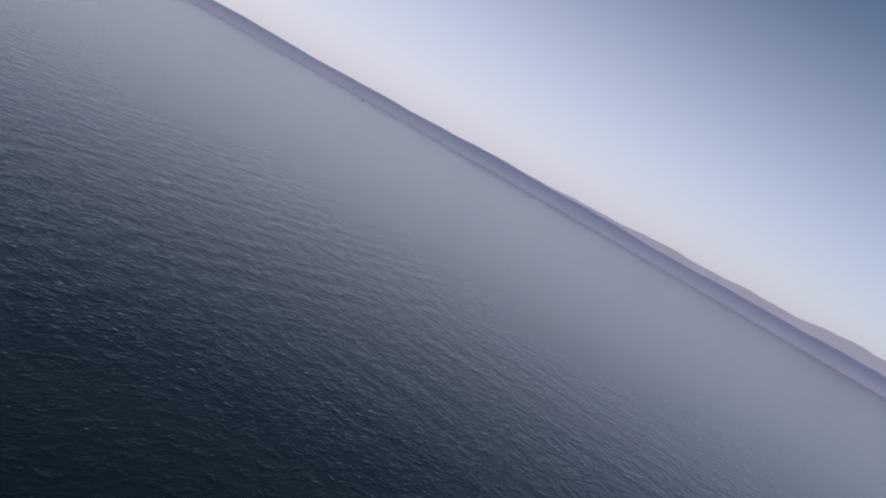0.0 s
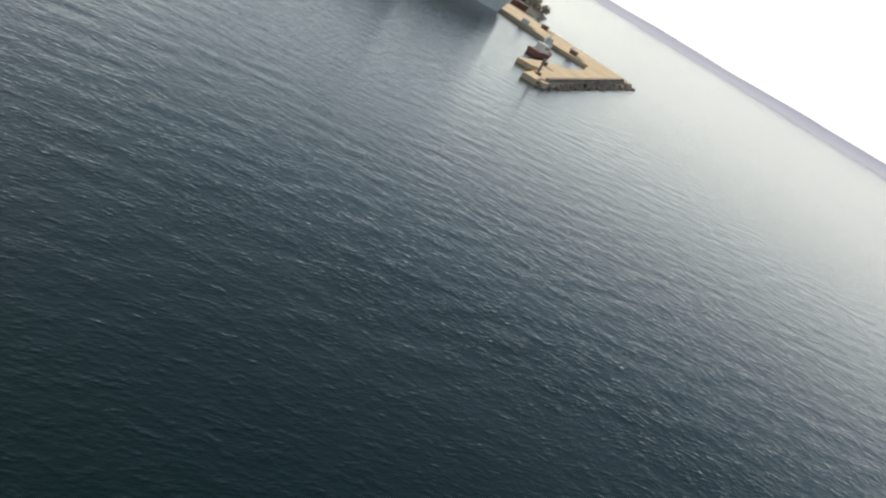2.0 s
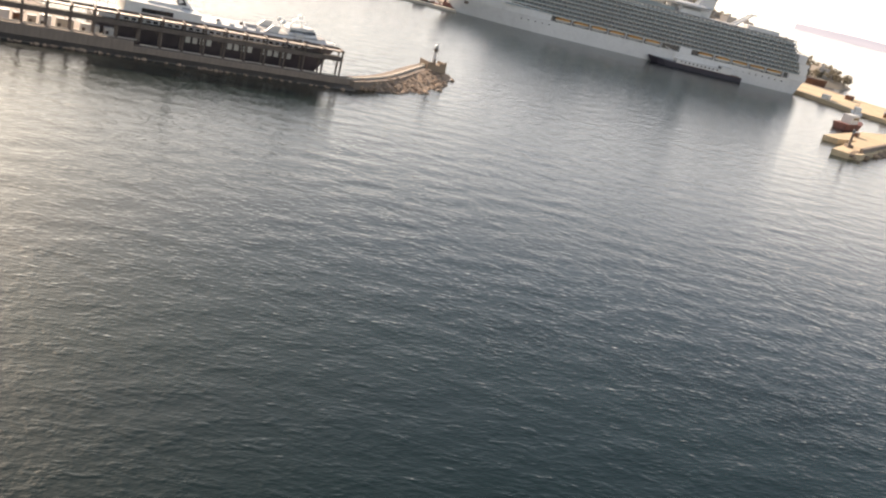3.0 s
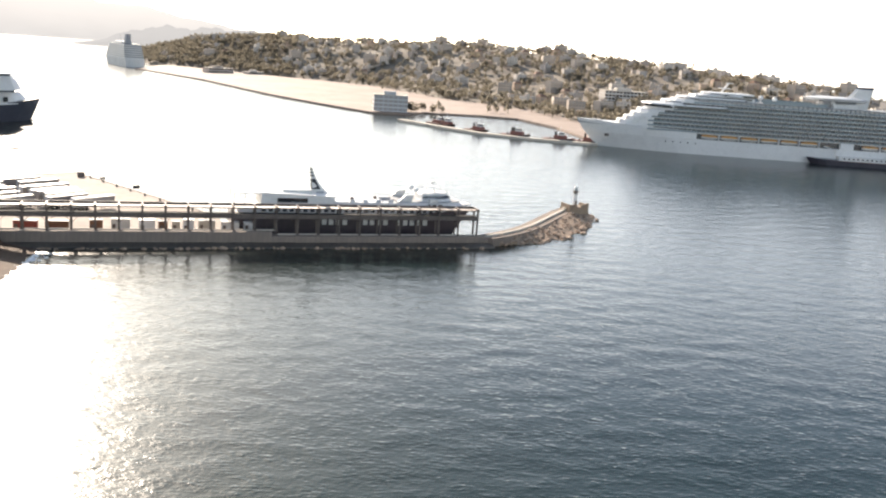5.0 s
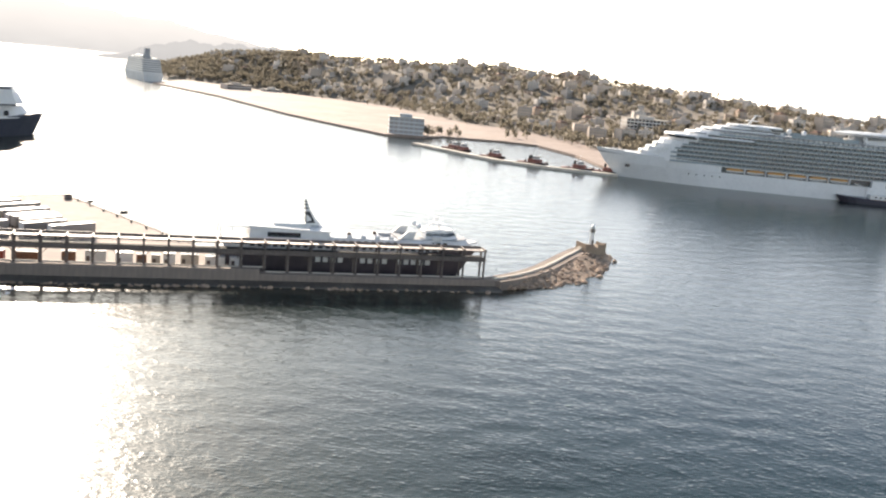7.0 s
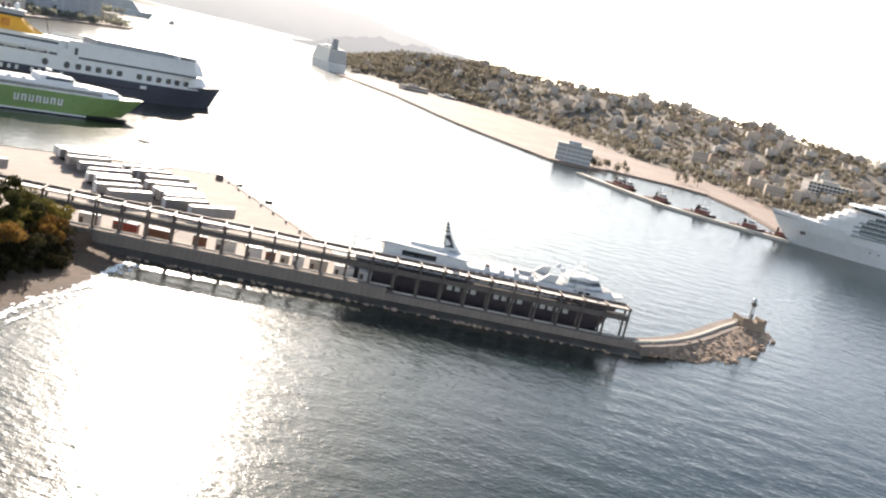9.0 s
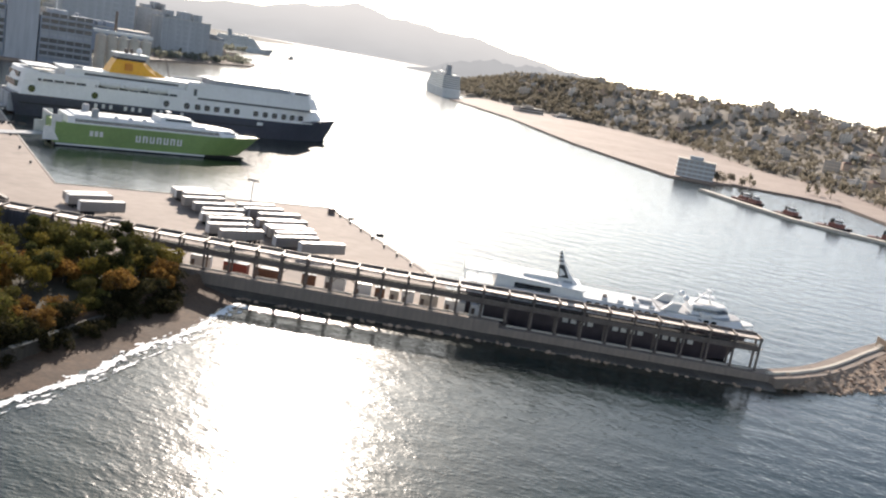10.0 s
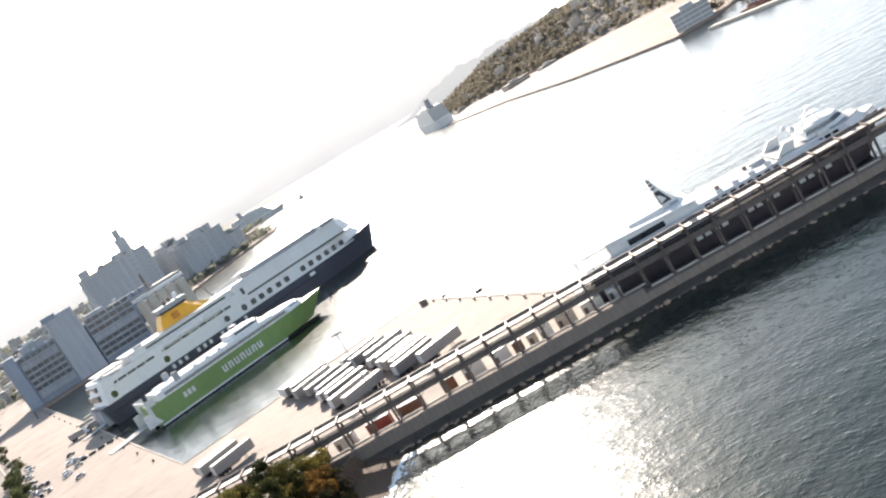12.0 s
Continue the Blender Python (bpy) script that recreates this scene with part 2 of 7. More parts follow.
BLACK = material("black_paint", (0.015, 0.015, 0.016), 0.5, var=0.2, scale=1)
RUBBER = material("tyre_rubber", (0.02, 0.02, 0.02), 0.9, var=0.2, scale=0.5)


# ---- mesh helpers ----
class Shape:
    """Vertices and faces gathered for one mesh."""

    def __init__(self):
        self.v, self.f = [], []

    def add(self, verts, faces):
        k = len(self.v)
        self.v.extend(tuple(v) for v in verts)
        self.f.extend(tuple(i + k for i in f) for f in faces)
        return self

    def box(self, x0, x1, y0, y1, z0, z1, c=0.0):
        """A box with its long edges chamfered by c."""
        if c <= 0:
            return self.add([(x0, y0, z0), (x1, y0, z0), (x1, y1, z0), (x0, y1, z0), (x0, y0, z1), (x1, y0, z1), (x1, y1, z1), (x0, y1, z1)],
                            [(0, 3, 2, 1), (4, 5, 6, 7), (0, 1, 5, 4), (1, 2, 6, 5), (2, 3, 7, 6), (3, 0, 4, 7)])
        poly = [(x0 + c, y0), (x1 - c, y0), (x1, y0 + c), (x1, y1 - c), (x1 - c, y1), (x0 + c, y1), (x0, y1 - c), (x0, y0 + c)]
        small = [(x0 + c, y0 + c), (x1 - c, y0 + c), (x1 - c, y0 + c), (x1 - c, y1 - c), (x1 - c, y1 - c), (x0 + c, y1 - c), (x0 + c, y1 - c), (x0 + c, y0 + c)]
        rings = [[(x, y, z0) for x, y in poly], [(x, y, z1 - c) for x, y in poly], [(x, y, z1) for x, y in small]]
        return self.loft(rings)

    def obox(self, cx, cy, cz, sx, sy, sz, a=0.0):
        """A box of size s round its centre, turned by a degrees about z."""
        ca, sa = math.cos(radians(a)), math.sin(radians(a))
        vs = []
        for z in (-sz / 2, sz / 2):
            for x, y in ((-sx / 2, -sy / 2), (sx / 2, -sy / 2), (sx / 2, sy / 2), (-sx / 2, sy / 2)):
                vs.append((cx + x * ca - y * sa, cy + x * sa + y * ca, cz + z))
        return self.add(vs, [(0, 3, 2, 1), (4, 5, 6, 7), (0, 1, 5, 4), (1, 2, 6, 5), (2, 3, 7, 6), (3, 0, 4, 7)])

    def loft(self, rings, cap=True):
        k, n = len(self.v), len(rings[0])
        for r in rings:
            self.v.extend(tuple(p) for p in r)
        for i in range(len(rings) - 1):
            for j in range(n):
                a, b = k + i * n + j, k + i * n + (j + 1) % n
                self.f.append((a, b, b + n, a + n))
        if cap:
            self.f.append(tuple(k + j for j in reversed(range(n))))
            self.f.append(tuple(k + (len(rings) - 1) * n + j for j in range(n)))
        return self

    def prism(self, poly, z0, z1):
        area = sum(poly[i][0] * poly[(i + 1) % len(poly)][1] - poly[(i + 1) % len(poly)][0] * poly[i][1] for i in range(len(poly)))
        if area < 0:
            poly = list(reversed(poly))
        return self.loft([[(x, y, z0) for x, y in poly], [(x, y, z1) for x, y in poly]])

    def tube(self, p, q, r0, r1=None, n=8):
        p, q = Vector(p), Vector(q)
        r1 = r0 if r1 is None else r1
        turn = (q - p).to_track_quat("Z", "Y")
        rings = []
        for c, r in ((p, r0), (q, r1)):
            rings.append([c + turn @ Vector((r * math.cos(2 * math.pi * i / n), r * math.sin(2 * math.pi * i / n), 0)) for i in range(n)])
        return self.loft(rings)

    def dome(self, c, r, n=10, m=5):
        rings = [[(c[0] + r * math.cos(2 * math.pi * i / n) * math.cos(a), c[1] + r * math.sin(2 * math.pi * i / n) * math.cos(a), c[2] + r * math.sin(a)) for i in range(n)]
                 for a in [math.pi / 2 * (-0.5 + 1.5 * k / m) * 0.98 for k in range(m + 1)]]
        return self.loft(rings)

    def mesh(self, name, mat=None, smooth=False):
        me = bpy.data.meshes.new(name)
        me.from_pydata(self.v, [], self.f)
        if mat:
            me.materials.append(mat)
        if smooth:
            me.polygons.foreach_set("use_smooth", [True] * len(me.polygons))
        me.update()
        return me


def part(name, shape, mat, parent, label="", loc=None, rz=0.0, smooth=False):
    """One mesh object under a thing or a part; shape may be a mesh already made."""
    me = shape.mesh(name, mat, smooth) if isinstance(shape, Shape) else shape
    ob = new(name, me)
    ob.parent = parent
    if loc:
        ob.matrix_basis = pose(*loc, 0, 0, rz)
    return tagged(ob, label)


def thing(name, label, category, group="", loc=(0, 0, 0), rz=0.0):
    ob = new(name)
    ob.empty_display_size = 0.5
    ob.matrix_basis = pose(*loc, 0, 0, rz)
    return tagged(ob, label, category, group)


def setting(name, shape, mat, label, category, smooth=False):
    return tagged(new(name, shape.mesh(name, mat, smooth)), label, category, kind="structure")


def outline(length, beam, rake, bow=0.3, power=2.2, stern=0.0, n=14, narrow=0.92):
    """Plan of a hull at one height: from the stern round the bow and back. rake: by how much it ends short of the stem."""
    right = []
    for i in range(n + 1):
        t = i / n
        x = -length / 2 + stern + t * (length - rake - stern)
        k = 1.0 if t < 1 - bow else 1 - ((t - (1 - bow)) / bow) ** power
        if t < 0.15:
            k *= narrow + (1 - narrow) * t / 0.15
        right.append((x, -max(beam / 2 * k, 0.12)))
    return right + [(x, -y) for x, y in reversed(right)]


def hull_band(length, beam, z0, z1, rake0, rake1, bow=0.3, p0=2.0, p1=2.6, sheer=0.0, stern0=0.0, stern1=0.0, b0=None, steps=1):
    """The part of a hull between two heights, flared towards the bow, with its upper edge rising by sheer at the stem."""
    s = Shape()
    rings = []
    for k in range(steps + 1):
        f = k / steps
        o = outline(length, (b0 or beam) * (1 - f) + beam * f, rake0 * (1 - f) + rake1 * f, bow, p0 * (1 - f) + p1 * f, stern0 * (1 - f) + stern1 * f)
        ring = []
        for x, y in o:
            lift = sheer * max(0.0, (x / length + 0.5 - 0.6) / 0.4) ** 2 * f
            ring.append((x, y, z0 + (z1 - z0) * f + lift))
        rings.append(ring)
    return s.loft(rings)


# ---- the sea ----
def sea():
    def line(lo, hi, step, far):
        mid = list(np.arange(lo, hi, step))
        out, d, x = [], step, hi
        while x < far:
            out.append(x)
            d *= 1.25
            x += d
        left, d, x = [], step, lo
        while x > -far:
            d *= 1.25
            x -= d
            left.append(x)
        return np.array(sorted(left) + mid + out + [far])
    xs, ys = line(-130, 330, 1.7, 5600), line(60, 560, 1.7, 5600)
    gx, gy = np.meshgrid(xs, ys)
    rng = np.random.default_rng(4)
    gz = np.zeros_like(gx)
    for i in range(26):
        wave = 4.5 * 1.045 ** i
        a = radians(96 + rng.normal(0, 24))
        gz += 0.0013 * wave ** 0.8 * np.sin((gx * math.cos(a) + gy * math.sin(a)) * 2 * math.pi / wave + rng.uniform(0, 6.28))
    fade = np.clip((900 - np.hypot(gx - 60, gy - 300)) / 500, 0, 1)
    gz *= fade
    n, m = gx.shape
    idx = np.arange(n * m).reshape(n, m)
    faces = np.stack([idx[:-1, :-1], idx[:-1, 1:], idx[1:, 1:], idx[1:, :-1]], -1).reshape(-1, 4)
    me = bpy.data.meshes.new("sea")
    me.from_pydata(np.stack([gx, gy, gz], -1).reshape(-1, 3).tolist(), [], faces.tolist())
    me.materials.append(WATER)
    me.polygons.foreach_set("use_smooth", [True] * len(me.polygons))
    tagged(new("sea", me), "dark blue-green harbour water with short ripples", "water", kind="structure")


sea()

# ---- directions along the long pier: s runs from its seaward end to the land, n towards the open sea ----
PIER_O, PIER_U, PIER_N = Vector((20.0, 268.0)), Vector((-0.9593, -0.2823)), Vector((0.2823, -0.9593))
PIER_DEG = math.degrees(math.atan2(-0.2823, -0.9593))


def on_pier(s, n):
    p = PIER_O + PIER_U * s + PIER_N * n
    return p.x, p.y


QUAY_Z = 2.0
apron = [on_pier(74, -4), (-58, 268), (-69, 286), (-132, 352), (-200, 287.5), (-255, 338), (-392, 464), (-556, 612), (-520, 690), (-640, 840),
         (-900, 700), (-700, 300), (-430, 130), (-250, 150), (-125, 186), on_pier(150, 0)]
setting("quay_apron", Shape().prism(apron, -4, QUAY_Z), CONCRETE, "wide pale concrete quay apron with worn patches", "quay")
setting("pier_deck", Shape().prism([on_pier(-3, 0), on_pier(-3, -6.5), on_pier(90, -6.5), on_pier(150, -5), on_pier(150, 0)], -4, QUAY_Z + 0.01), CONCRETE,
        "narrow concrete pier deck behind the sea wall", "pier")



def pier_box(s0, s1, n0, n1, z0, z1):
    """A block laid out in the pier's frame."""
    return Shape().prism([on_pier(s0, n0), on_pier(s1, n0), on_pier(s1, n1), on_pier(s0, n1)], z0, z1)


# Sea wall: a footing awash, and a row of cast blocks with open joints; lower along the seaward half.
sea_wall = setting("sea_wall", pier_box(-2.5, 152, -0.3, -2.9, -4, 2.55), OLD_CONCRETE, "stained dark concrete sea wall along the pier", "sea wall")
WET = material("wet_weedy_concrete", (0.085, 0.07, 0.055), 0.55, var=0.3, scale=1.5, stain=0.4, bump=0.06)
footing = Shape()
run = []
for i in range(78):
    t = -2.0 + 2.0 * i
    far = 4.3 + 0.5 * noise.noise(Vector((t * 0.13, 0.0, 5.0))) + 0.4 * noise.noise(Vector((t * 0.6, 0.0, 8.0)))
    ring = [on_pier(t, 0.2) + (-3.0,), on_pier(t, far + 0.8) + (-3.0,), on_pier(t, far) + (0.25,), on_pier(t, 2.0) + (0.75 + 0.15 * noise.noise(Vector((t * 0.4, 3.0, 1.0))),), on_pier(t, 0.2) + (1.0,)]
    run.append(ring)
setting("wall_footing", footing.loft(run), WET, "wet dark weedy footing along the sea wall", "footing")
WALL_STEP = 66.0


def block_mesh(top):
    return Shape().loft([[(-3.03, -2.6, -3.0), (3.03, -2.6, -3.0), (3.03, 0.9, -3.0), (-3.03, 0.9, -3.0)],
                         [(-3.03, -2.6, top - 0.35), (3.03, -2.6, top - 0.35), (3.03, 0.4, top - 0.35), (-3.03, 0.4, top - 0.35)],
                         [(-3.0, -2.55, top), (3.0, -2.55, top), (3.0, 0.3, top), (-3.0, 0.3, top)]]).mesh("wall_block", OLD_CONCRETE)


blocks = {2.7: block_mesh(2.7), 3.9: block_mesh(3.9)}
# Copings in paler concrete, to paint in the wall's sunlit top edge.
copings = {z: Shape().box(-2.6, 2.6, -2.35, -1.9, z - 0.05, z + 0.3, 0.04).mesh("coping", PALE_CONCRETE) for z in (2.7, 3.9)}
for i in range(25):
    at = 0.6 + 6.1 * i
    top = 2.7 if at < WALL_STEP else 3.9
    x, y = on_pier(at, 0)
    ob = new("wall_block", blocks[top])
    ob.parent = sea_wall
    ob.matrix_basis = pose(x, y, random.uniform(-0.05, 0.05), 0, 0, PIER_DEG)
    x, y = on_pier(at + 4.6, 0)
    if i < 24:
        ob = new("coping", copings[2.7 if at + 4.6 < WALL_STEP else 3.9])
        ob.parent = sea_wall
        ob.matrix_basis = pose(x, y, random.uniform(-0.04, 0.02), 0, 0, PIER_DEG)

# Curved breakwater out to the harbour light.
bw_crest = [(20, 269), (26, 275.5), (31.5, 283), (36.5, 292), (41.5, 303), (46.5, 315), (51.5, 326), (56, 335), (60, 337)]


def ribbon(line, left, right):
    """Offsets a line to both sides and returns the outline of the band."""
    a, b = [], []
    for i, p in enumerate(line):
        q0, q1 = Vector(line[max(i - 1, 0)]), Vector(line[min(i + 1, len(line) - 1)])
        d = (q1 - q0).normalized()
        nrm = Vector((-d.y, d.x))
        a.append(tuple(Vector(p) + nrm * left))
        b.append(tuple(Vector(p) - nrm * right))
    return a + b[::-1]


setting("breakwater_core", Shape().prism(ribbon(bw_crest, 3.0, 3.5), -4, 2.6), OLD_CONCRETE, "low stone and concrete breakwater curving out to the harbour light", "breakwater")
setting("breakwater_parapet", Shape().prism(ribbon(bw_crest[:-1], -0.2, 1.1), 2.5, 3.2), PALE_CONCRETE, "pale sunlit parapet wall on the breakwater crest", "parapet")

# ---- beach and wooded bank ----
def grid_mesh(name, xs, ys, zf, mat, label, category, keep=None):
    gx, gy = np.meshgrid(xs, ys)
    gz = zf(gx, gy)
    n, m = gx.shape
    idx = np.arange(n * m).reshape(n, m)
    f = np.stack([idx[:-1, :-1], idx[:-1, 1:], idx[1:, 1:], idx[1:, :-1]], -1).reshape(-1, 4)
    if keep is not None:
        ok = keep(gx, gy).reshape(-1)
        f = f[ok[f].any(axis=1)]
    me = bpy.data.meshes.new(name)
    me.from_pydata(np.stack([gx, gy, gz], -1).reshape(-1, 3).tolist(), [], f.tolist())
    me.materials.append(mat)
    me.polygons.foreach_set("use_smooth", [True] * len(me.polygons))
    return tagged(new(name, me), label, category, kind="structure")


def wob(x, y, k, seed):
    return np.sin(x * k + seed) * np.cos(y * k * 1.31 + seed * 2.1) + 0.5 * np.sin(x * k * 2.3 - y * k * 1.7 + seed * 3.3)


def shore_x(y):
    """The water's edge of the beach: x for each y."""
    return -96.5 + 1.6 * np.sin(y * 0.045) + 0.7 * np.sin(y * 0.16 + 1) - np.clip(110 - y, 0, 200) * 0.55


def bank_z(x, y):
    d = shore_x(y) - x            # metres inland
    z = np.where(d < 0, d * 0.16, np.minimum(d * 0.13, 1.3))
    z = z + np.clip((d - 10.2) / 1.2, 0, 1) * 2.6 + np.clip((d - 17) / 40, 0, 1) * (1.2 + 0.7 * wob(x, y, 0.09, 1.0))
    return z + 0.05 * wob(x, y, 0.8, 2.0) * (d > 0)


def bank_keep(x, y):
    # stops short of the gallery's line
    s = (x - 20) * PIER_U.x + (y - 268) * PIER_U.y
    n = (x - 20) * PIER_N.x + (y - 268) * PIER_N.y
    return n > 1.0 + np.clip((s - 135) * 0.06, 0, 20)


grid_mesh("beach", np.arange(-114, -84, 0.8), np.arange(-60, 228, 1.2), bank_z, SAND, "narrow brown sand beach below the wooded bank", "beach",
          lambda x, y: bank_keep(x, y) & (shore_x(y) - x < 12))
grid_mesh("wooded_bank", np.arange(-420, -100, 2.0), np.arange(-60, 226, 2.0), lambda x, y: bank_z(x, y) - 0.05, SOIL, "rough dry ground of the wooded bank", "ground",
          lambda x, y: bank_keep(x, y) & (shore_x(y) - x > 8))

bank_wall = Shape()
wall_run = [(float(shore_x(np.float64(y))) - 9.9, float(y)) for y in np.arange(150.0, 187.0, 2.0)]
bank_wall.prism(ribbon(wall_run, 0.0, 0.7), -0.5, 3.75)
# Stained stone, its colour darkened to stand for the wall's shaded face.
setting("bank_wall", bank_wall, material("stained_shade_dark_stone", (0.05, 0.042, 0.032), 0.9, var=0.3, scale=1, stain=0.5, bump=0.08, streak=True), "shade-darkened stone retaining wall between the beach and the trees", "wall")
setting("bank_wall_coping", Shape().prism(ribbon(wall_run[5:12], 0.1, 0.8), 3.75, 3.95), PALE_CONCRETE, "pale worn coping on the retaining wall", "coping")

# ---- land across the harbour ----
def seg_dist(x, y, line):
    best = np.full(x.shape, 1e9)
    val = np.zeros(x.shape)
    for a, b in zip(line[:-1], line[1:]):
        ax, ay, bx, by = a[0], a[1], b[0], b[1]
        t = np.clip(((x - ax) * (bx - ax) + (y - ay) * (by - ay)) / ((bx - ax) ** 2 + (by - ay) ** 2), 0, 1)
        d = np.hypot(x - ax - t * (bx - ax), y - ay - t * (by - ay))
        h = (a[2] * (1 - t) + b[2] * t) if len(a) > 2 else np.zeros(x.shape)
        val = np.where(d < best, h, val)
        best = np.minimum(best, d)
    return best, val


def inside(x, y, poly):
    c = np.zeros(x.shape, bool)
    for (ax, ay), (bx, by) in zip(poly, poly[1:] + poly[:1]):
        hit = (ay > y) != (by > y)
        c ^= hit & (x < (bx - ax) * (y - ay) / (by - ay + 1e-9) + ax)
    return c


PLAZA = [(-402, 1364), (-264, 1168), (-150, 955), (-92, 868), (-43, 800), (-12, 806), (4, 834), (60, 846), (88, 836), (112, 764), (124, 662), (250, 656), (385, 640),
         (470, 700), (470, 830), (200, 900), (150, 1040), (60, 1180), (-60, 1400), (-230, 1540), (-420, 1680)]
TOWN = [(-446, 1600), (-241, 1440), (-72, 1320), (20, 1090), (105, 990), (141, 840), (260, 790), (400, 740), (520, 760), (580, 860), (640, 1010), (600, 1250), (440, 1560), (220, 1900), (-60, 2100),
        (-330, 2160), (-560, 2060), (-590, 1900)]
RIDGE = [(-560, 2000, 26), (-314, 1800, 50), (109, 1530, 61), (340, 1285, 50), (490, 1060, 34), (560, 880, 6)]


def town_z(x, y):
    d, h = seg_dist(x, y, RIDGE)
    edge, _ = seg_dist(x, y, TOWN + TOWN[:1])
    z = h * np.exp(-(d / 240.0) ** 2) * np.clip(edge / 130, 0, 1) ** 0.8
    z = z + 2.0 + 2.5 * wob(x, y, 0.02, 3.0) * np.clip(edge / 200, 0, 1)
    return np.where(inside(x, y, TOWN), z, -5.0)


setting("far_quay", Shape().prism(PLAZA, -4, 1.6), material("far_quay_paving", (0.30, 0.225, 0.18), 0.85, var=0.12, scale=12, stain=0.25), "broad pale paved quay across the harbour", "quay")
grid_mesh("town_hill", np.arange(-1080, 680, 20.0), np.arange(700, 3100, 20.0), town_z, TOWN_GROUND, "low hill of the town across the harbour", "hill", lambda x, y: inside(x, y, TOWN))
setting("basin_mole", Shape().prism(ribbon([(-15, 737), (12, 700), (44, 660), (80, 642), (122, 633)], 3.2, 3.2), -4, 1.7), PALE_CONCRETE, "low pale mole closing the tug basin", "mole")

# Outer mole with its elbow.
MOLE = [(372, 634), (380, 612), (394, 566), (402, 554), (424, 541), (388, 497), (350, 459), (320, 441), (269, 395), (275, 391), (290, 398), (248, 353), (254, 348), (262, 351), (329, 417), (482, 566), (500, 585), (470, 640), (440, 700), (405, 690)]
setting("outer_mole", Shape().prism(MOLE, -4, 2.6), material("sandy_mole_paving", (0.60, 0.47, 0.31), 0.9, var=0.12, scale=5, stain=0.2, bump=0.02), "sandy-coloured outer mole with a broad elbow", "mole")
setting("mole_parapet", Shape().prism(ribbon([(266, 359), (330, 421), (478, 565)], 0.0, 1.6), 2.55, 4.4), OLD_CONCRETE, "low parapet wall along the mole", "parapet")

# ---- mainland to the east ----
MAIN = [(-556, 616), (-522, 690), (-600, 800), (-634, 1060), (-636, 1190), (-668, 1262), (-830, 1400), (-860, 1560), (-880, 1640), (-960, 1660), (-1150, 1780), (-1400, 2400), (-1500, 3200), (-3300, 3200), (-3300, -400), (-300, -400), (-300, 60), (-410, 120), (-690, 300), (-880, 690)]


def main_z(x, y):
    edge, _ = seg_dist(x, y, MAIN + MAIN[:1])
    z = 1.7 + np.clip((edge - 120) / 900, 0, 1.2) * 38 + 1.5 * wob(x, y, 0.013, 5.0) * np.clip(edge / 300, 0, 1)
    return np.where(inside(x, y, MAIN), z, -5.0)


setting("inner_quay", Shape().prism([(-606, 900), (-628, 1060), (-630, 1190), (-664, 1266), (-770, 1272), (-820, 1000), (-700, 880)], -4, 2.2), OLD_CONCRETE, "dark old quay of the inner harbour", "quay")
grid_mesh("mainland", np.arange(-3300, -280, 22.0), np.arange(-420, 3220, 22.0), main_z, MAIN_GROUND, "flat dusty port land rising to a hazy suburb", "ground", lambda x, y: inside(x, y, MAIN))


def far_ridge(name, az0, az1, dist, heights, label, depth, mat):
    """A range of far hills between two bearings (degrees left of +y)."""
    n = 90
    rows = [[], [], []]
    for i in range(n + 1):
        t = i / n
        a = radians(az0 + (az1 - az0) * t)
        h = np.interp(t, np.linspace(0, 1, len(heights)), heights) * (1 + 0.05 * math.sin(t * 31 + dist) + 0.04 * math.sin(t * 77 + 2) + 0.02 * math.sin(t * 190))
        for row, (dd, k) in zip(rows, ((-depth, 0.0), (0.0, 1.0), (depth * 0.5, 0.0))):
            r = dist + dd
            rows[rows.index(row)].append((-math.sin(a) * r, math.cos(a) * r, -2 + h * k))
    s = Shape()
    m = n + 1
    s.add(rows[0] + rows[1] + rows[2], [(j * m + i + 1, j * m + i, (j + 1) * m + i, (j + 1) * m + i + 1) for j in range(2) for i in range(n)])
    tagged(new(name, s.mesh(name, mat, True)), label, "hills", kind="structure")


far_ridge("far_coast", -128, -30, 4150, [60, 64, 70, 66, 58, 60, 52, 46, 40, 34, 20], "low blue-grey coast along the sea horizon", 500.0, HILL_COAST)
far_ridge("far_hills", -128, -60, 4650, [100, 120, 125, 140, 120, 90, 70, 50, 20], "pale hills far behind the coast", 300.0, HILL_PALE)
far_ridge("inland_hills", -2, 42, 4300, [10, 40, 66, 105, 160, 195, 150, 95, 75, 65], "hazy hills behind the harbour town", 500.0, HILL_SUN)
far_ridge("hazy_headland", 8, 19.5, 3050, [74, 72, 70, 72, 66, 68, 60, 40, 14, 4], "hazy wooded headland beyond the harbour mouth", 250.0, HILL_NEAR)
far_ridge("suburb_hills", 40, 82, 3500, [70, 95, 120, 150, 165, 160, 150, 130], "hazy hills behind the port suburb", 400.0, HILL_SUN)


# ---- conveyor gallery along the pier ----
BAY = 6.1
gallery = thing("conveyor_gallery", "long open steel conveyor gallery on posts along the pier", "gallery", loc=(PIER_O.x, PIER_O.y, 0.25), rz=PIER_DEG)
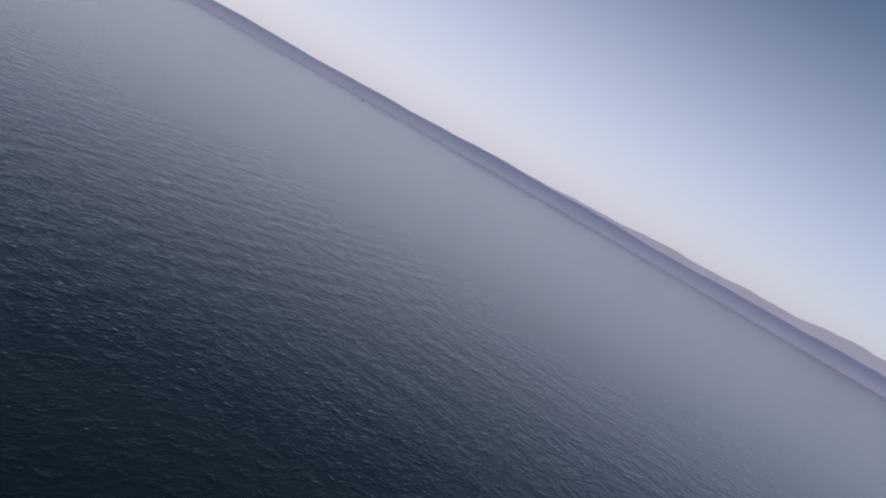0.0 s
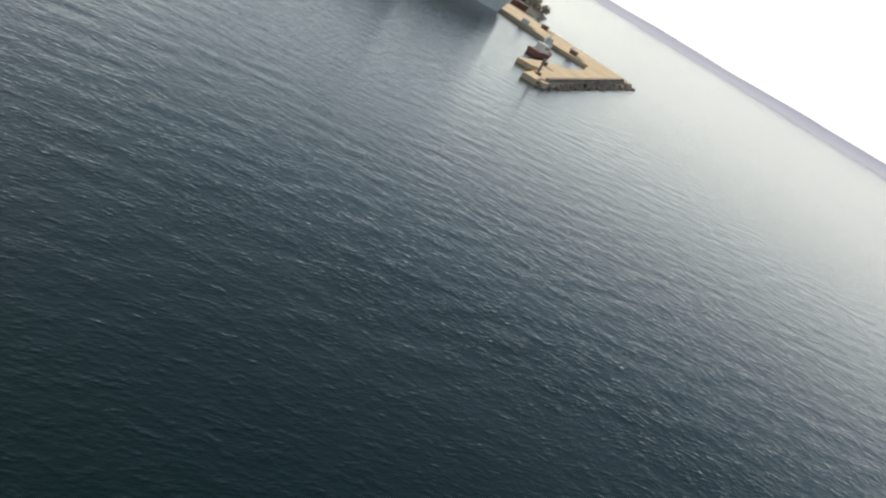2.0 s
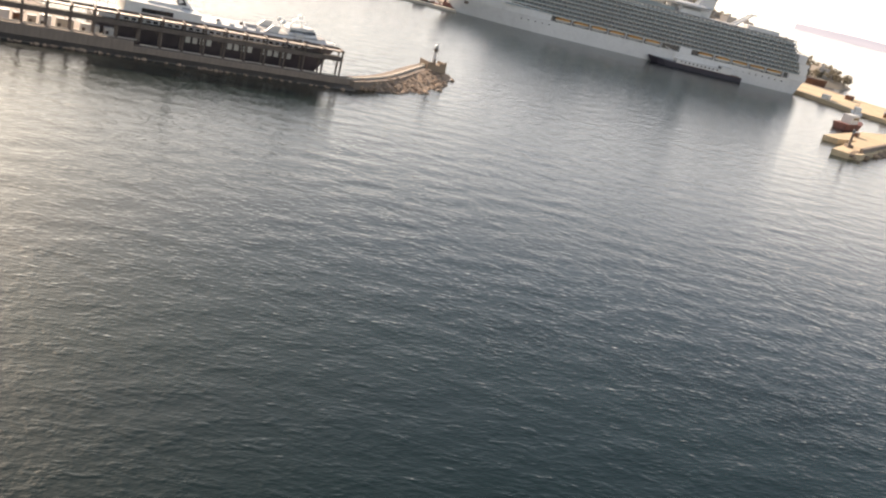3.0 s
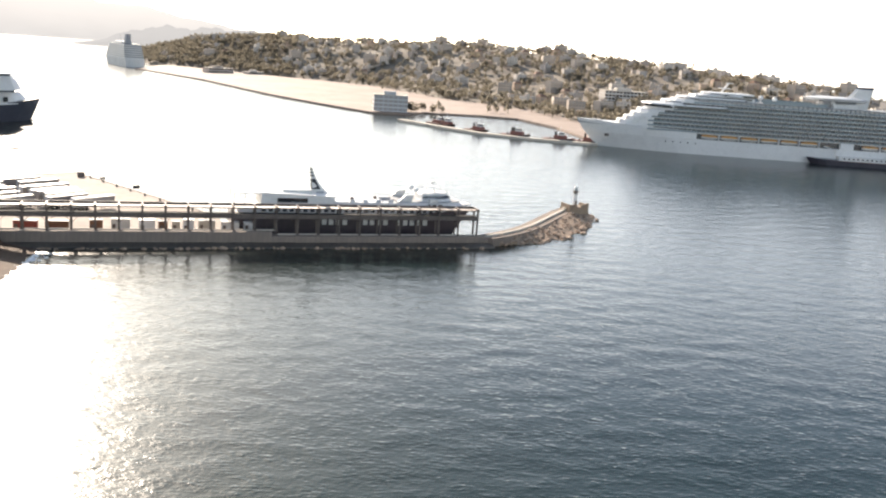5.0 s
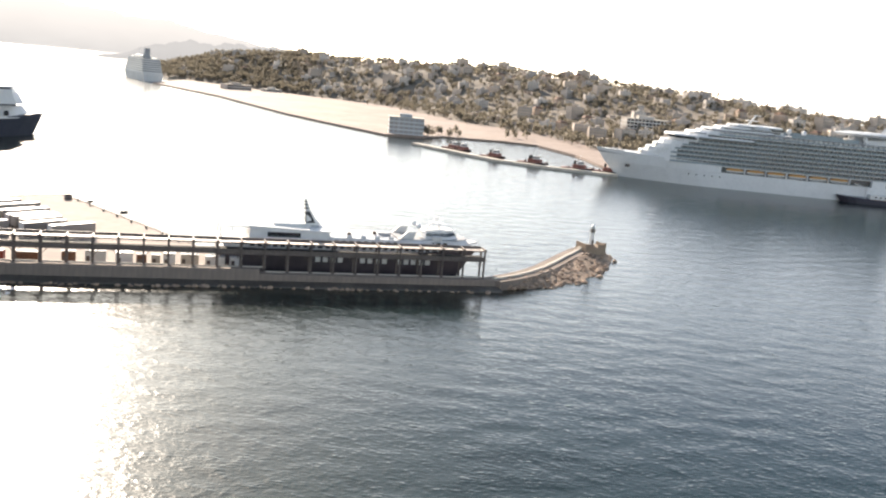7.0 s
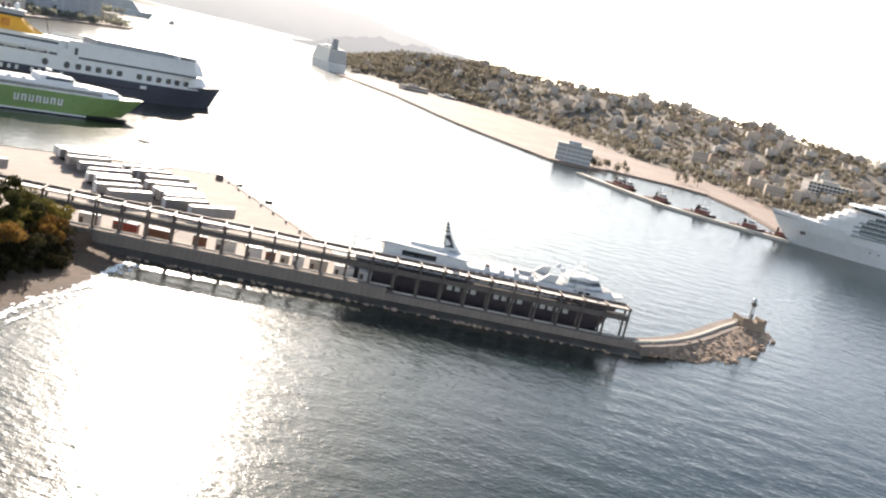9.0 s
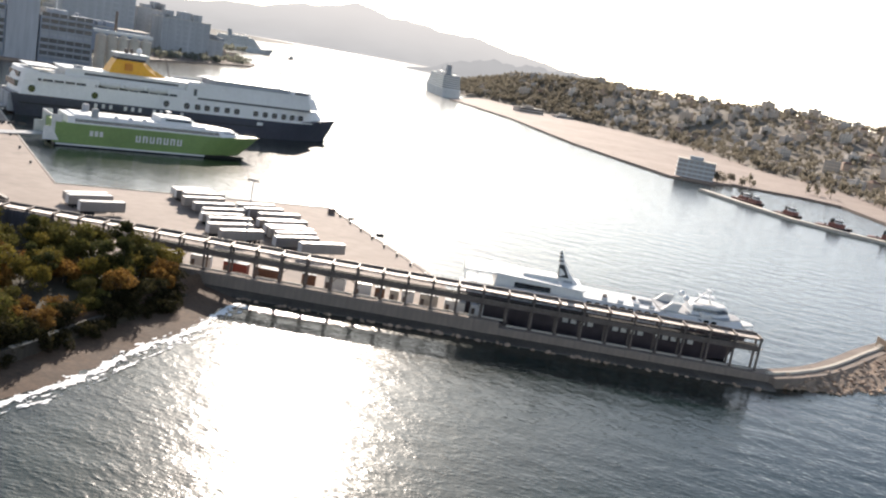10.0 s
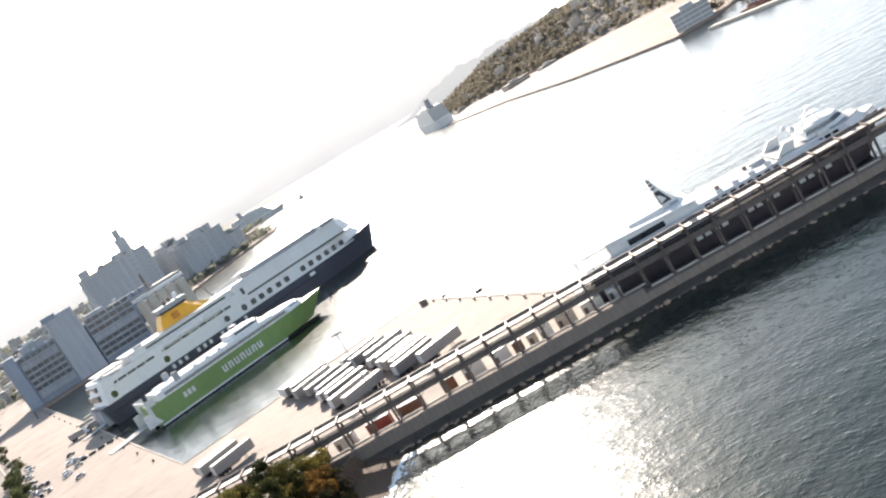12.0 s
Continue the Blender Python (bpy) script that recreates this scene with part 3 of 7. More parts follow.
# In the gallery's own frame x runs along s and y along n.
post_mesh = {}
for base in (3.5, 2.3, 1.5):
    sh = Shape().box(-0.24, 0.24, -0.24, 0.24, base, 10.4, 0.03)
    sh.box(-0.42, 0.42, -0.42, 0.42, base, base + 0.35, 0.05)
    sh.box(-0.34, 0.34, -0.40, 0.40, 9.9, 10.42)
    post_mesh[base] = sh.mesh("post", STEEL_DARK)
panel_sh = Shape()
prof = []
for k in range(29):
    prof.append((0.3 + k * (BAY - 0.6) / 28, 10.36 + (0.07 if k % 4 == 1 else 0.0)))
panel_sh.loft([[(x, -5.0, z) for x, z in prof] + [(x, -5.0, z - 0.06) for x, z in reversed(prof)], [(x, -1.25, z) for x, z in prof] + [(x, -1.25, z - 0.06) for x, z in reversed(prof)]])
panel_mesh = panel_sh.mesh("roof_panel", ROOF_SHEET)
frame_sh = Shape().box(-0.22, 0.22, -5.3, -1.1, 10.2, 10.75, 0.03)
cross_mesh = frame_sh.mesh("cross_beam", STEEL_DARK)
rear_mesh = Shape().box(0.22, BAY - 0.22, -5.3, -5.0, 10.0, 10.95, 0.03).mesh("rear_beam", STEEL_DARK)
front_mesh = Shape().box(0.22, BAY - 0.22, -1.3, -1.1, 10.05, 10.42, 0.02).mesh("front_beam", STEEL_DARK)
deck_sh = Shape().box(0.0, BAY, -4.9, -1.35, 7.5, 7.75)
deck_sh.box(0.24, BAY - 0.24, -1.4, -1.2, 7.2, 8.5)
deck_sh.box(0.24, BAY - 0.24, -5.0, -4.85, 7.2, 8.3)
deck_mesh = deck_sh.mesh("conveyor_deck", STEEL_DARK)
belt_sh = Shape().box(0.0, BAY, -3.7, -2.4, 8.35, 8.45)
for k in range(4):
    belt_sh.tube((0.7 + k * 1.5, -2.3, 8.25), (0.7 + k * 1.5, -3.8, 8.25), 0.09, n=6)
    belt_sh.box(0.66 + k * 1.5, 0.74 + k * 1.5, -2.38, -2.3, 7.7, 8.3)
    belt_sh.box(0.66 + k * 1.5, 0.74 + k * 1.5, -3.8, -3.72, 7.7, 8.3)
belt_mesh = belt_sh.mesh("conveyor_belt", RUBBER)
rail_sh = Shape()
for y in (-1.31, -4.98):
    for z in (8.95,):
        rail_sh.box(0.24, BAY - 0.24, y, y + 0.06, z, z + 0.06)
rail_mesh = rail_sh.mesh("handrail", STEEL_DARK)
brace_sh = Shape().tube((0.2, -5.0, 5.2), (2.2, -5.0, 7.3), 0.09, n=6).tube((-0.2, -5.0, 5.2), (-2.2, -5.0, 7.3), 0.09, n=6)
brace_mesh = brace_sh.mesh("knee_brace", STEEL_DARK)
N_BAYS = 42
CLAD = material("dark_sheet_cladding", (0.085, 0.085, 0.10), 0.6, var=0.2, scale=1.5, stain=0.35, per_object=0.15, streak=True)
clad_sh = Shape()
clad_prof = [(0.05 + k * (BAY - 0.1) / 32, -0.72 + (0.06 if k % 4 == 1 else 0.0)) for k in range(33)]
clad_sh.loft([[(x, y, 1.2) for x, y in clad_prof] + [(x, -0.85, 1.2) for x, y in reversed(clad_prof)], [(x, y, 10.0) for x, y in clad_prof] + [(x, -0.85, 10.0) for x, y in reversed(clad_prof)]])
clad_mesh = clad_sh.mesh("cladding_panel", CLAD)
lamp_mesh = Shape().box(2.7, 3.3, -0.72, -0.35, 6.3, 6.6, 0.05).mesh("wall_lamp", OFF_WHITE)
rng = random.Random(7)
for i in range(N_BAYS + 1):
    s = 2.2 + BAY * i
    front = 2.3 if s < WALL_STEP - 3 else 3.5 if s < 150 else 1.5
    part("post", post_mesh[front], None, gallery, loc=(s, -1.5, 0))
    part("post", post_mesh[1.5], None, gallery, loc=(s, -4.95, 0))
    part("cross_beam", cross_mesh, None, gallery, loc=(s, 0, 0))
    part("knee_brace", brace_mesh, None, gallery, loc=(s, 0, 0))
    if i < N_BAYS:
        part("roof_panel", panel_mesh, None, gallery, loc=(s, 0, rng.uniform(-0.05, 0.03)))
        part("rear_beam", rear_mesh, None, gallery, loc=(s, 0, 0))
        if i >= 28:
            part("cladding_panel", clad_mesh, None, gallery, "dark ribbed sheet cladding" if i == 28 else "", loc=(s, 0, 0))
            part("wall_lamp", lamp_mesh, None, gallery, loc=(s, 0, 0))
        part("front_beam", front_mesh, None, gallery, loc=(s, 0, 0))
        part("conveyor_deck", deck_mesh, None, gallery, loc=(s, 0, 0))
        part("conveyor_belt", belt_mesh, None, gallery, loc=(s, 0, 0))
        part("handrail", rail_mesh, None, gallery, loc=(s, 0, 0))

# Transfer tower beside the gallery.
DARK_STEEL = material("sooty_dark_steel", (0.045, 0.038, 0.036), 0.7, var=0.3, scale=1, stain=0.3)
tower = thing("transfer_tower", "dark steel transfer cabin with two sloping chutes beside the conveyor", "tower", loc=(-195, 247, QUAY_Z), rz=22)
part("cabin", Shape().box(-1.6, 1.6, -1.5, 1.5, 3.4, 8.2, 0.1), DARK_STEEL, tower)
part("roof", Shape().box(-1.9, 1.9, -1.8, 1.8, 8.2, 8.5, 0.05), DARK_STEEL, tower)
part("window", Shape().box(-0.9, 0.9, -1.56, -1.50, 5.8, 7.2), GLASS_DARK, tower)
leg_mesh = Shape().box(-0.2, 0.2, -0.2, 0.2, 0, 3.5).mesh("leg", DARK_STEEL)
for x in (-1.3, 1.3):
    for y in (-1.2, 1.2):
        part("leg", leg_mesh, None, tower, loc=(x, y, 0))
for sx, far in ((-1, 13.0), (1, 10.0)):
    part("side_chute", Shape().loft([[(sx * 1.6, -0.9, 2.9), (sx * far, -0.9, 0.3), (sx * far, 0.9, 0.3), (sx * 1.6, 0.9, 2.9)], [(sx * 1.6, -0.9, 4.9), (sx * far, -0.9, 1.5), (sx * far, 0.9, 1.5), (sx * 1.6, 0.9, 4.9)]]), DARK_STEEL, tower)
    part("chute_leg", Shape().box(sx * far * 0.62 - 0.15, sx * far * 0.62 + 0.15, -0.8, 0.8, 0, 1.9), DARK_STEEL, tower)
part("stockpile_hood", Shape().loft([[(-5, 2, 0), (5, 2, 0), (5, 7, 0), (-5, 7, 0)], [(-2, 3, 3.0), (2, 3, 3.0), (2, 5, 3.0), (-2, 5, 3.0)]]), PALE_CONCRETE, tower)

# ---- harbour light ----
light = thing("harbour_light", "small white lighthouse with a dark lantern on a stone platform", "lighthouse", loc=(57.5, 330.5, 2.5), rz=20)
STONE = material("brown_platform_stone", (0.30, 0.22, 0.155), 0.9, var=0.2, scale=1, stain=0.3)
plat = Shape().loft([[(-4.2, -3.6, -0.6), (4.2, -3.6, -0.6), (4.2, 3.6, -0.6), (-4.2, 3.6, -0.6)], [(-3.9, -3.3, 1.5), (3.9, -3.3, 1.5), (3.9, 3.3, 1.5), (-3.9, 3.3, 1.5)]])
part("platform", plat, STONE, light)
part("platform_slab", Shape().box(-4.05, 4.05, -3.45, 3.45, 1.5, 1.8, 0.05), STONE, light)
for x0, x1, y0, y1 in ((-4.0, -0.8, -3.4, -3.1), (0.9, 4.0, -3.4, -3.1), (-4.0, -3.7, -3.1, 3.4), (3.7, 4.0, -3.1, 3.4)):
    part("parapet", Shape().box(x0, x1, y0, y1, 1.8, 2.9, 0.04), STONE, light)
part("corner_post", Shape().box(3.2, 4.02, -3.42, -2.6, 1.8, 3.4, 0.05), STONE, light)
part("approach_steps", Shape().box(-6.2, -4.2, -1.6, 0.6, -0.6, 0.3).box(-5.4, -4.2, -1.6, 0.6, 0.3, 0.9).box(-4.8, -4.2, -1.6, 0.6, 0.9, 1.4), PALE_CONCRETE, light)
part("shaft", Shape().tube((0, 0, 1.8), (0, 0, 6.4), 0.85, 0.62, 16), WHITE, light)
part("plinth", Shape().tube((0, 0, 1.78), (0, 0, 2.3), 1.15, 1.0, 16), WHITE, light)
part("door", Shape().box(-0.35, 0.35, -0.9, -0.7, 2.3, 4.0), STEEL_DARK, light)
part("balcony", Shape().tube((0, 0, 6.35), (0, 0, 6.6), 0.85, 1.2, 16), DECK_GREY, light)
rail = Shape()
for k in range(10):
    a = 2 * math.pi * k / 10
    b = 2 * math.pi * (k + 1) / 10
    rail.tube((1.1 * math.cos(a), 1.1 * math.sin(a), 6.6), (1.1 * math.cos(a), 1.1 * math.sin(a), 7.5), 0.04, n=5)
    rail.tube((1.1 * math.cos(a), 1.1 * math.sin(a), 7.5), (1.1 * math.cos(b), 1.1 * math.sin(b), 7.5), 0.04, n=5)
part("railing", rail, STEEL_DARK, light)
part("gallery_drum", Shape().tube((0, 0, 6.6), (0, 0, 7.7), 0.7, 0.7, 12), STEEL_DARK, light)
part("lantern", Shape().tube((0, 0, 7.7), (0, 0, 8.7), 0.6, 0.6, 12), material("lantern_glass", (0.45, 0.47, 0.46), 0.1, var=0.1, spec=0.8), light)
part("cupola", Shape().tube((0, 0, 8.7), (0, 0, 9.3), 0.85, 0.15, 12).tube((0, 0, 9.2), (0, 0, 10.0), 0.05, n=6), WHITE, light)

# ---- boulders of the breakwater ----
def boulder_mesh(seed, size=1.0):
    r = random.Random(seed)
    bm = bmesh.new()
    bmesh.ops.create_icosphere(bm, subdivisions=1, radius=size)
    sx, sy, sz = r.uniform(0.9, 1.5), r.uniform(0.8, 1.2), r.uniform(0.55, 0.85)
    for v in bm.verts:
        k = r.uniform(0.78, 1.15)
        v.co = Vector((v.co.x * sx * k, v.co.y * sy * k, v.co.z * sz * k))
    me = bpy.data.meshes.new("boulder")
    bm.to_mesh(me)
    bm.free()
    me.materials.append(ROCK)
    return me


BOULDERS = [boulder_mesh(k) for k in range(6)]
rocks = tagged(new("rock_armour"), "brown rough boulders heaped round the breakwater head", "rocks")
rng = random.Random(11)
foot = [(24, 268), (31, 273), (38, 277), (45, 284), (51, 291), (57, 303), (63, 320), (67, 334), (62, 344)]
crest = [(21, 268.5), (27, 274.5), (33, 282), (38.5, 291), (43.5, 302), (48.5, 313), (54, 322), (60, 332), (58, 340)]
# The bank of small rubble that the boulders lie on.
slope = Shape()
grid = []
for i in range(41):
    k = i / 40 * (len(foot) - 1.001)
    j, f = int(k), k - int(k)
    a, b = Vector(foot[j]).lerp(Vector(foot[j + 1]), f), Vector(crest[j]).lerp(Vector(crest[j + 1]), f)
    for w in range(9):
        p = a.lerp(b, -0.15 + 1.15 * w / 8)
        grid.append((p.x, p.y, -0.7 + 3.3 * w / 8 + 0.35 * noise.noise(Vector((p.x * 0.6, p.y * 0.6, 3.0)))))
slope.add(grid, [(9 * i + w, 9 * i + w + 1, 9 * i + w + 10, 9 * i + w + 9) for i in range(40) for w in range(8)])
setting("rubble_bank", slope, material("small_rubble", (0.36, 0.26, 0.185), 0.95, var=0.3, scale=0.5, bump=0.2, stain=0.3), "slope of small brown rubble below the harbour light", "rubble")
for i in range(230):
    k = rng.uniform(0, 1) ** 0.75 * (len(foot) - 1.001)
    j, f = int(k), k - int(k)
    a = Vector(foot[j]).lerp(Vector(foot[j + 1]), f)
    b = Vector(crest[j]).lerp(Vector(crest[j + 1]), f)
    w = rng.uniform(-0.12, 0.95)
    p = a.lerp(b, w)
    sc = rng.uniform(0.35, 0.95) * (1.25 if w < 0.2 else 1.0)
    ob = new("boulder", BOULDERS[rng.randrange(6)])
    ob.parent = rocks
    ob.matrix_basis = pose(p.x, p.y, max(w, 0) * 2.6 - 0.15 + rng.uniform(-0.2, 0.35), rng.uniform(-25, 25), rng.uniform(-25, 25), rng.uniform(0, 360)) @ Matrix.Scale(sc, 4)

wall_rocks = tagged(new("wall_foot_rocks"), "wet dark stones awash along the sea wall's foot", "rocks")
for i in range(150):
    s = rng.uniform(2, 146)
    x, y = on_pier(s, rng.uniform(3.9, 5.0) + (1.2 if s > 95 else 0) * rng.random())
    ob = new("boulder", BOULDERS[rng.randrange(6)])
    ob.parent = wall_rocks
    ob.matrix_basis = pose(x, y, rng.uniform(-0.35, 0.15), rng.uniform(-20, 20), rng.uniform(-20, 20), rng.uniform(0, 360)) @ Matrix.Scale(rng.uniform(0.4, 0.8), 4)

# ---- surf along the beach and the wall ----
FOAM = material("sea_foam", (0.82, 0.84, 0.84), 0.6, var=0.06, scale=0.5, bump=0.05)


def foam_strip(name, pts, width, seed, label, gaps=0.35):
    """A ragged, broken line of foam lying on the water."""
    s = Shape()
    run = []
    far = (Vector(pts[-1]) - Vector(pts[0])).normalized()
    nrm = Vector((-far.y, far.x))
    for p, q in zip(pts[:-1], pts[1:]):
        p, q = Vector(p), Vector(q)
        steps = max(1, int((q - p).length / 0.45))
        for k in range(steps):
            c = p.lerp(q, k / steps)
            a = noise.noise(Vector((c.x * 0.35, c.y * 0.35, seed)))
            b = noise.noise(Vector((c.x * 1.3, c.y * 1.3, seed + 9)))
            w = width * max(0.0, 0.55 + a * 1.3 + b * 0.9 - gaps)
            mid = c + nrm * (width * 1.2 * noise.noise(Vector((c.x * 0.2, c.y * 0.2, seed + 20))))
            run.append((mid, nrm, w))
    vs = []
    for mid, nrm, w in run:
        vs += [(mid.x + nrm.x * w, mid.y + nrm.y * w, 0.13), (mid.x, mid.y, 0.16 + 0.12 * min(w, 1)), (mid.x - nrm.x * w, mid.y - nrm.y * w, 0.13)]
    fs = []
    for i in range(len(run) - 1):
        if run[i][2] > 0.02 or run[i + 1][2] > 0.02:
            fs += [(3 * i, 3 * i + 1, 3 * i + 4, 3 * i + 3), (3 * i + 1, 3 * i + 2, 3 * i + 5, 3 * i + 4)]
    s.add(vs, fs)
    tagged(new(name, s.mesh(name, FOAM)), label, "surf", kind="stuff")


def foam_flecks(name, pts, spread, count, size, seed, label):
    """Loose ragged patches of foam scattered along a line."""
    r = random.Random(seed)
    s = Shape()
    for i in range(count):
        k = r.random() * (len(pts) - 1.001)
        c = Vector(pts[int(k)]).lerp(Vector(pts[int(k) + 1]), k - int(k))
        along = (Vector(pts[int(k) + 1]) - Vector(pts[int(k)])).normalized()
        c = c + Vector((-along.y, along.x)) * r.gauss(0, spread)
        w = size * r.uniform(0.3, 1.0) ** 2
        n = 9
        ring = []
        for j in range(n):
            a = 2 * math.pi * j / n
            q = w * r.uniform(0.55, 1.2)
            d = along * (q * 2.2 * math.cos(a)) + Vector((-along.y, along.x)) * (q * math.sin(a))
            ring.append((c.x + d.x, c.y + d.y, 0.12))
        s.add(ring + [(c.x, c.y, 0.2)], [(j, (j + 1) % n, n) for j in range(n)])
    tagged(new(name, s.mesh(name, FOAM)), label, "surf", kind="stuff")


beach_line = [(float(shore_x(np.float64(y))) + 1.0, y) for y in np.arange(40.0, 226.0, 1.0)]
foam_strip("beach_surf", beach_line, 0.75, 3, "white broken surf along the beach", -0.3)
foam_strip("outer_surf", [(x + 3.2, y) for x, y in beach_line[30:]], 0.55, 4, "thin second line of surf off the beach", 0.35)

foam_flecks("surf_flecks", [(x + 0.8, y) for x, y in beach_line], 1.3, 700, 0.45, 41, "loose flecks of foam in the shallows of the beach")

# ---- trailers on the apron ----
def trailer(box_mat, label):
    t = thing("semi_trailer", label, "trailer", "parked trailers")
    b = Shape().box(-6.8, 6.8, -1.27, 1.27, 1.25, 4.0, 0.03)
    part("box_body", b, box_mat, t)
    # Narrower than the box, so its darkened edges stand for gaps between roofs.
    part("roof_sheet", Shape().box(-6.7, 6.7, -0.98, 0.98, 4.0, 4.06, 0.02), TRAILER_ROOF, t)
    for y, o in ((-1.275, -0.05), (1.275, 0.05)):
        ridge = [(-6.7 + k * 13.4 / 32, o if k % 4 == 1 else o * 0.2) for k in range(33)]
        side = Shape().loft([[(x, y + d, 1.3) for x, d in ridge] + [(x, y, 1.3) for x, d in reversed(ridge)], [(x, y + d, 3.9) for x, d in ridge] + [(x, y, 3.9) for x, d in reversed(ridge)]])
        part("side_panel", side, box_mat, t)
    part("chassis", Shape().box(-6.7, 6.7, -0.5, -0.35, 0.95, 1.24).box(-6.7, 6.7, 0.35, 0.5, 0.95, 1.24).box(-6.8, -6.6, -1.2, 1.2, 0.6, 0.75), STEEL_DARK, t)
    doors = Shape().box(-6.86, -6.81, -1.2, -0.02, 1.35, 3.9).box(-6.86, -6.81, 0.02, 1.2, 1.35, 3.9)
    part("rear_door", doors, OFF_WHITE, t)
    wheel = Shape().tube((0, -0.17, 0), (0, 0.17, 0), 0.5, n=14).mesh("wheel", RUBBER)
    for x in (-5.4, -4.1, -2.8):
        for y in (-1.05, 1.05):
            part("wheel", wheel, None, t, loc=(x, y, 0.5))
    for y in (-0.8, 0.8):
        part("landing_leg", Shape().box(3.4, 3.55, y - 0.08, y + 0.08, 0.0, 1.2).box(3.3, 3.65, y - 0.15, y + 0.15, 0, 0.06), STEEL_DARK, t)
    return t


# White sides are greyed to stand for shade; roofs keep the full white.
TRAILER_ROOF = material("white_trailer_roof", (0.72, 0.70, 0.66), 0.5, var=0.06, scale=1.5, stain=0.2, per_object=0.1)
TRAILER_SHADED = material("shade_greyed_white_sheet", (0.31, 0.28, 0.25), 0.5, var=0.06, scale=1.5, stain=0.15, per_object=0.08)
TRAILER_GREY = material("grey_trailer_curtain", (0.16, 0.15, 0.145), 0.6, var=0.1, scale=1.5, stain=0.15, per_object=0.15)
tr_white = trailer(TRAILER_SHADED, "white box semi-trailer parked on the quay apron")
tr_grey = trailer(TRAILER_GREY, "grey curtain-sided semi-trailer parked on the quay apron")
AX = 54.0
ax_v, pr_v = Vector((math.cos(radians(AX)), math.sin(radians(AX)))), Vector((-math.sin(radians(AX)), math.cos(radians(AX))))
spots = []
# one row of eight steps back from a lone trailer at its head, the other runs beside it to the quay edge
rows_of = [((-109.2, 277.8), (-128.0, 300.6), 7), ((-134.0, 304.6), (-140.5, 309.0), 2), ((-123.8, 269.8), (-133.0, 279.6), 3), ((-138.5, 286.4), (-141.8, 291.0), 2), ((-149.0, 297.0), (-166.0, 312.5), 5)]
spots.append((Vector((-101.4, 277.2)), AX - 3))
for p, q, n in rows_of:
    for k in range(n):
        c = Vector(p).lerp(Vector(q), k / (n - 1))
        spots.append((c + ax_v * (0.9 * math.sin(2.7 * k + p[0])), AX + 1.5 * math.sin(1.9 * k)))
spots.append((Vector((-164, 263)), AX + 3))
spots.append((Vector((-172, 268)), AX + 5))
spots.append((Vector((-176, 271.5)), AX + 5))
spots.append((Vector((-196, 226.5)), 17))
rng = random.Random(3)
for i, (p, a) in enumerate(spots):
    src = tr_grey if i in (1, 4, 8, 12, 14, 18) else tr_white
    m = pose(p.x, p.y, QUAY_Z, 0, 0, a + rng.uniform(-1, 1) + (180 if rng.random() < 0.4 else 0))
    if i == 0:
        tr_white.matrix_basis = m
    elif i == 1:
        tr_grey.matrix_basis = m
    else:
        copy_thing(src, m).scale = (rng.uniform(0.94, 1.02), 1.0, rng.choice((0.86, 0.95, 1.0, 1.05)))

# Huts and containers behind the gallery.
def cabin(name, label, mat, size, loc, rz):
    w, d, h = size
    c = thing(name, label, "cabin" if name == "site_cabin" else "container", "cabins by the gallery", loc=loc, rz=rz)
    part("shell", Shape().box(-w / 2, w / 2, -d / 2, d / 2, 0.15, h, 0.06), mat, c)
    part("roof_edge", Shape().box(-w / 2 - 0.05, w / 2 + 0.05, -d / 2 - 0.05, d / 2 + 0.05, h, h + 0.12), DECK_GREY if mat is not WHITE else WHITE, c)
    part("door", Shape().box(-w / 2 + 0.3, -w / 2 + 1.2, -d / 2 - 0.05, -d / 2 + 0.02, 0.2, 2.1), STEEL_DARK, c)
    part("skid", Shape().box(-w / 2, w / 2, -d / 2, -d / 2 + 0.2, 0, 0.16).box(-w / 2, w / 2, d / 2 - 0.2, d / 2, 0, 0.16), STEEL_DARK, c)
    return c


BROWN = material("rust_brown_paint", (0.20, 0.09, 0.05), 0.7, var=0.25, scale=1, stain=0.4)
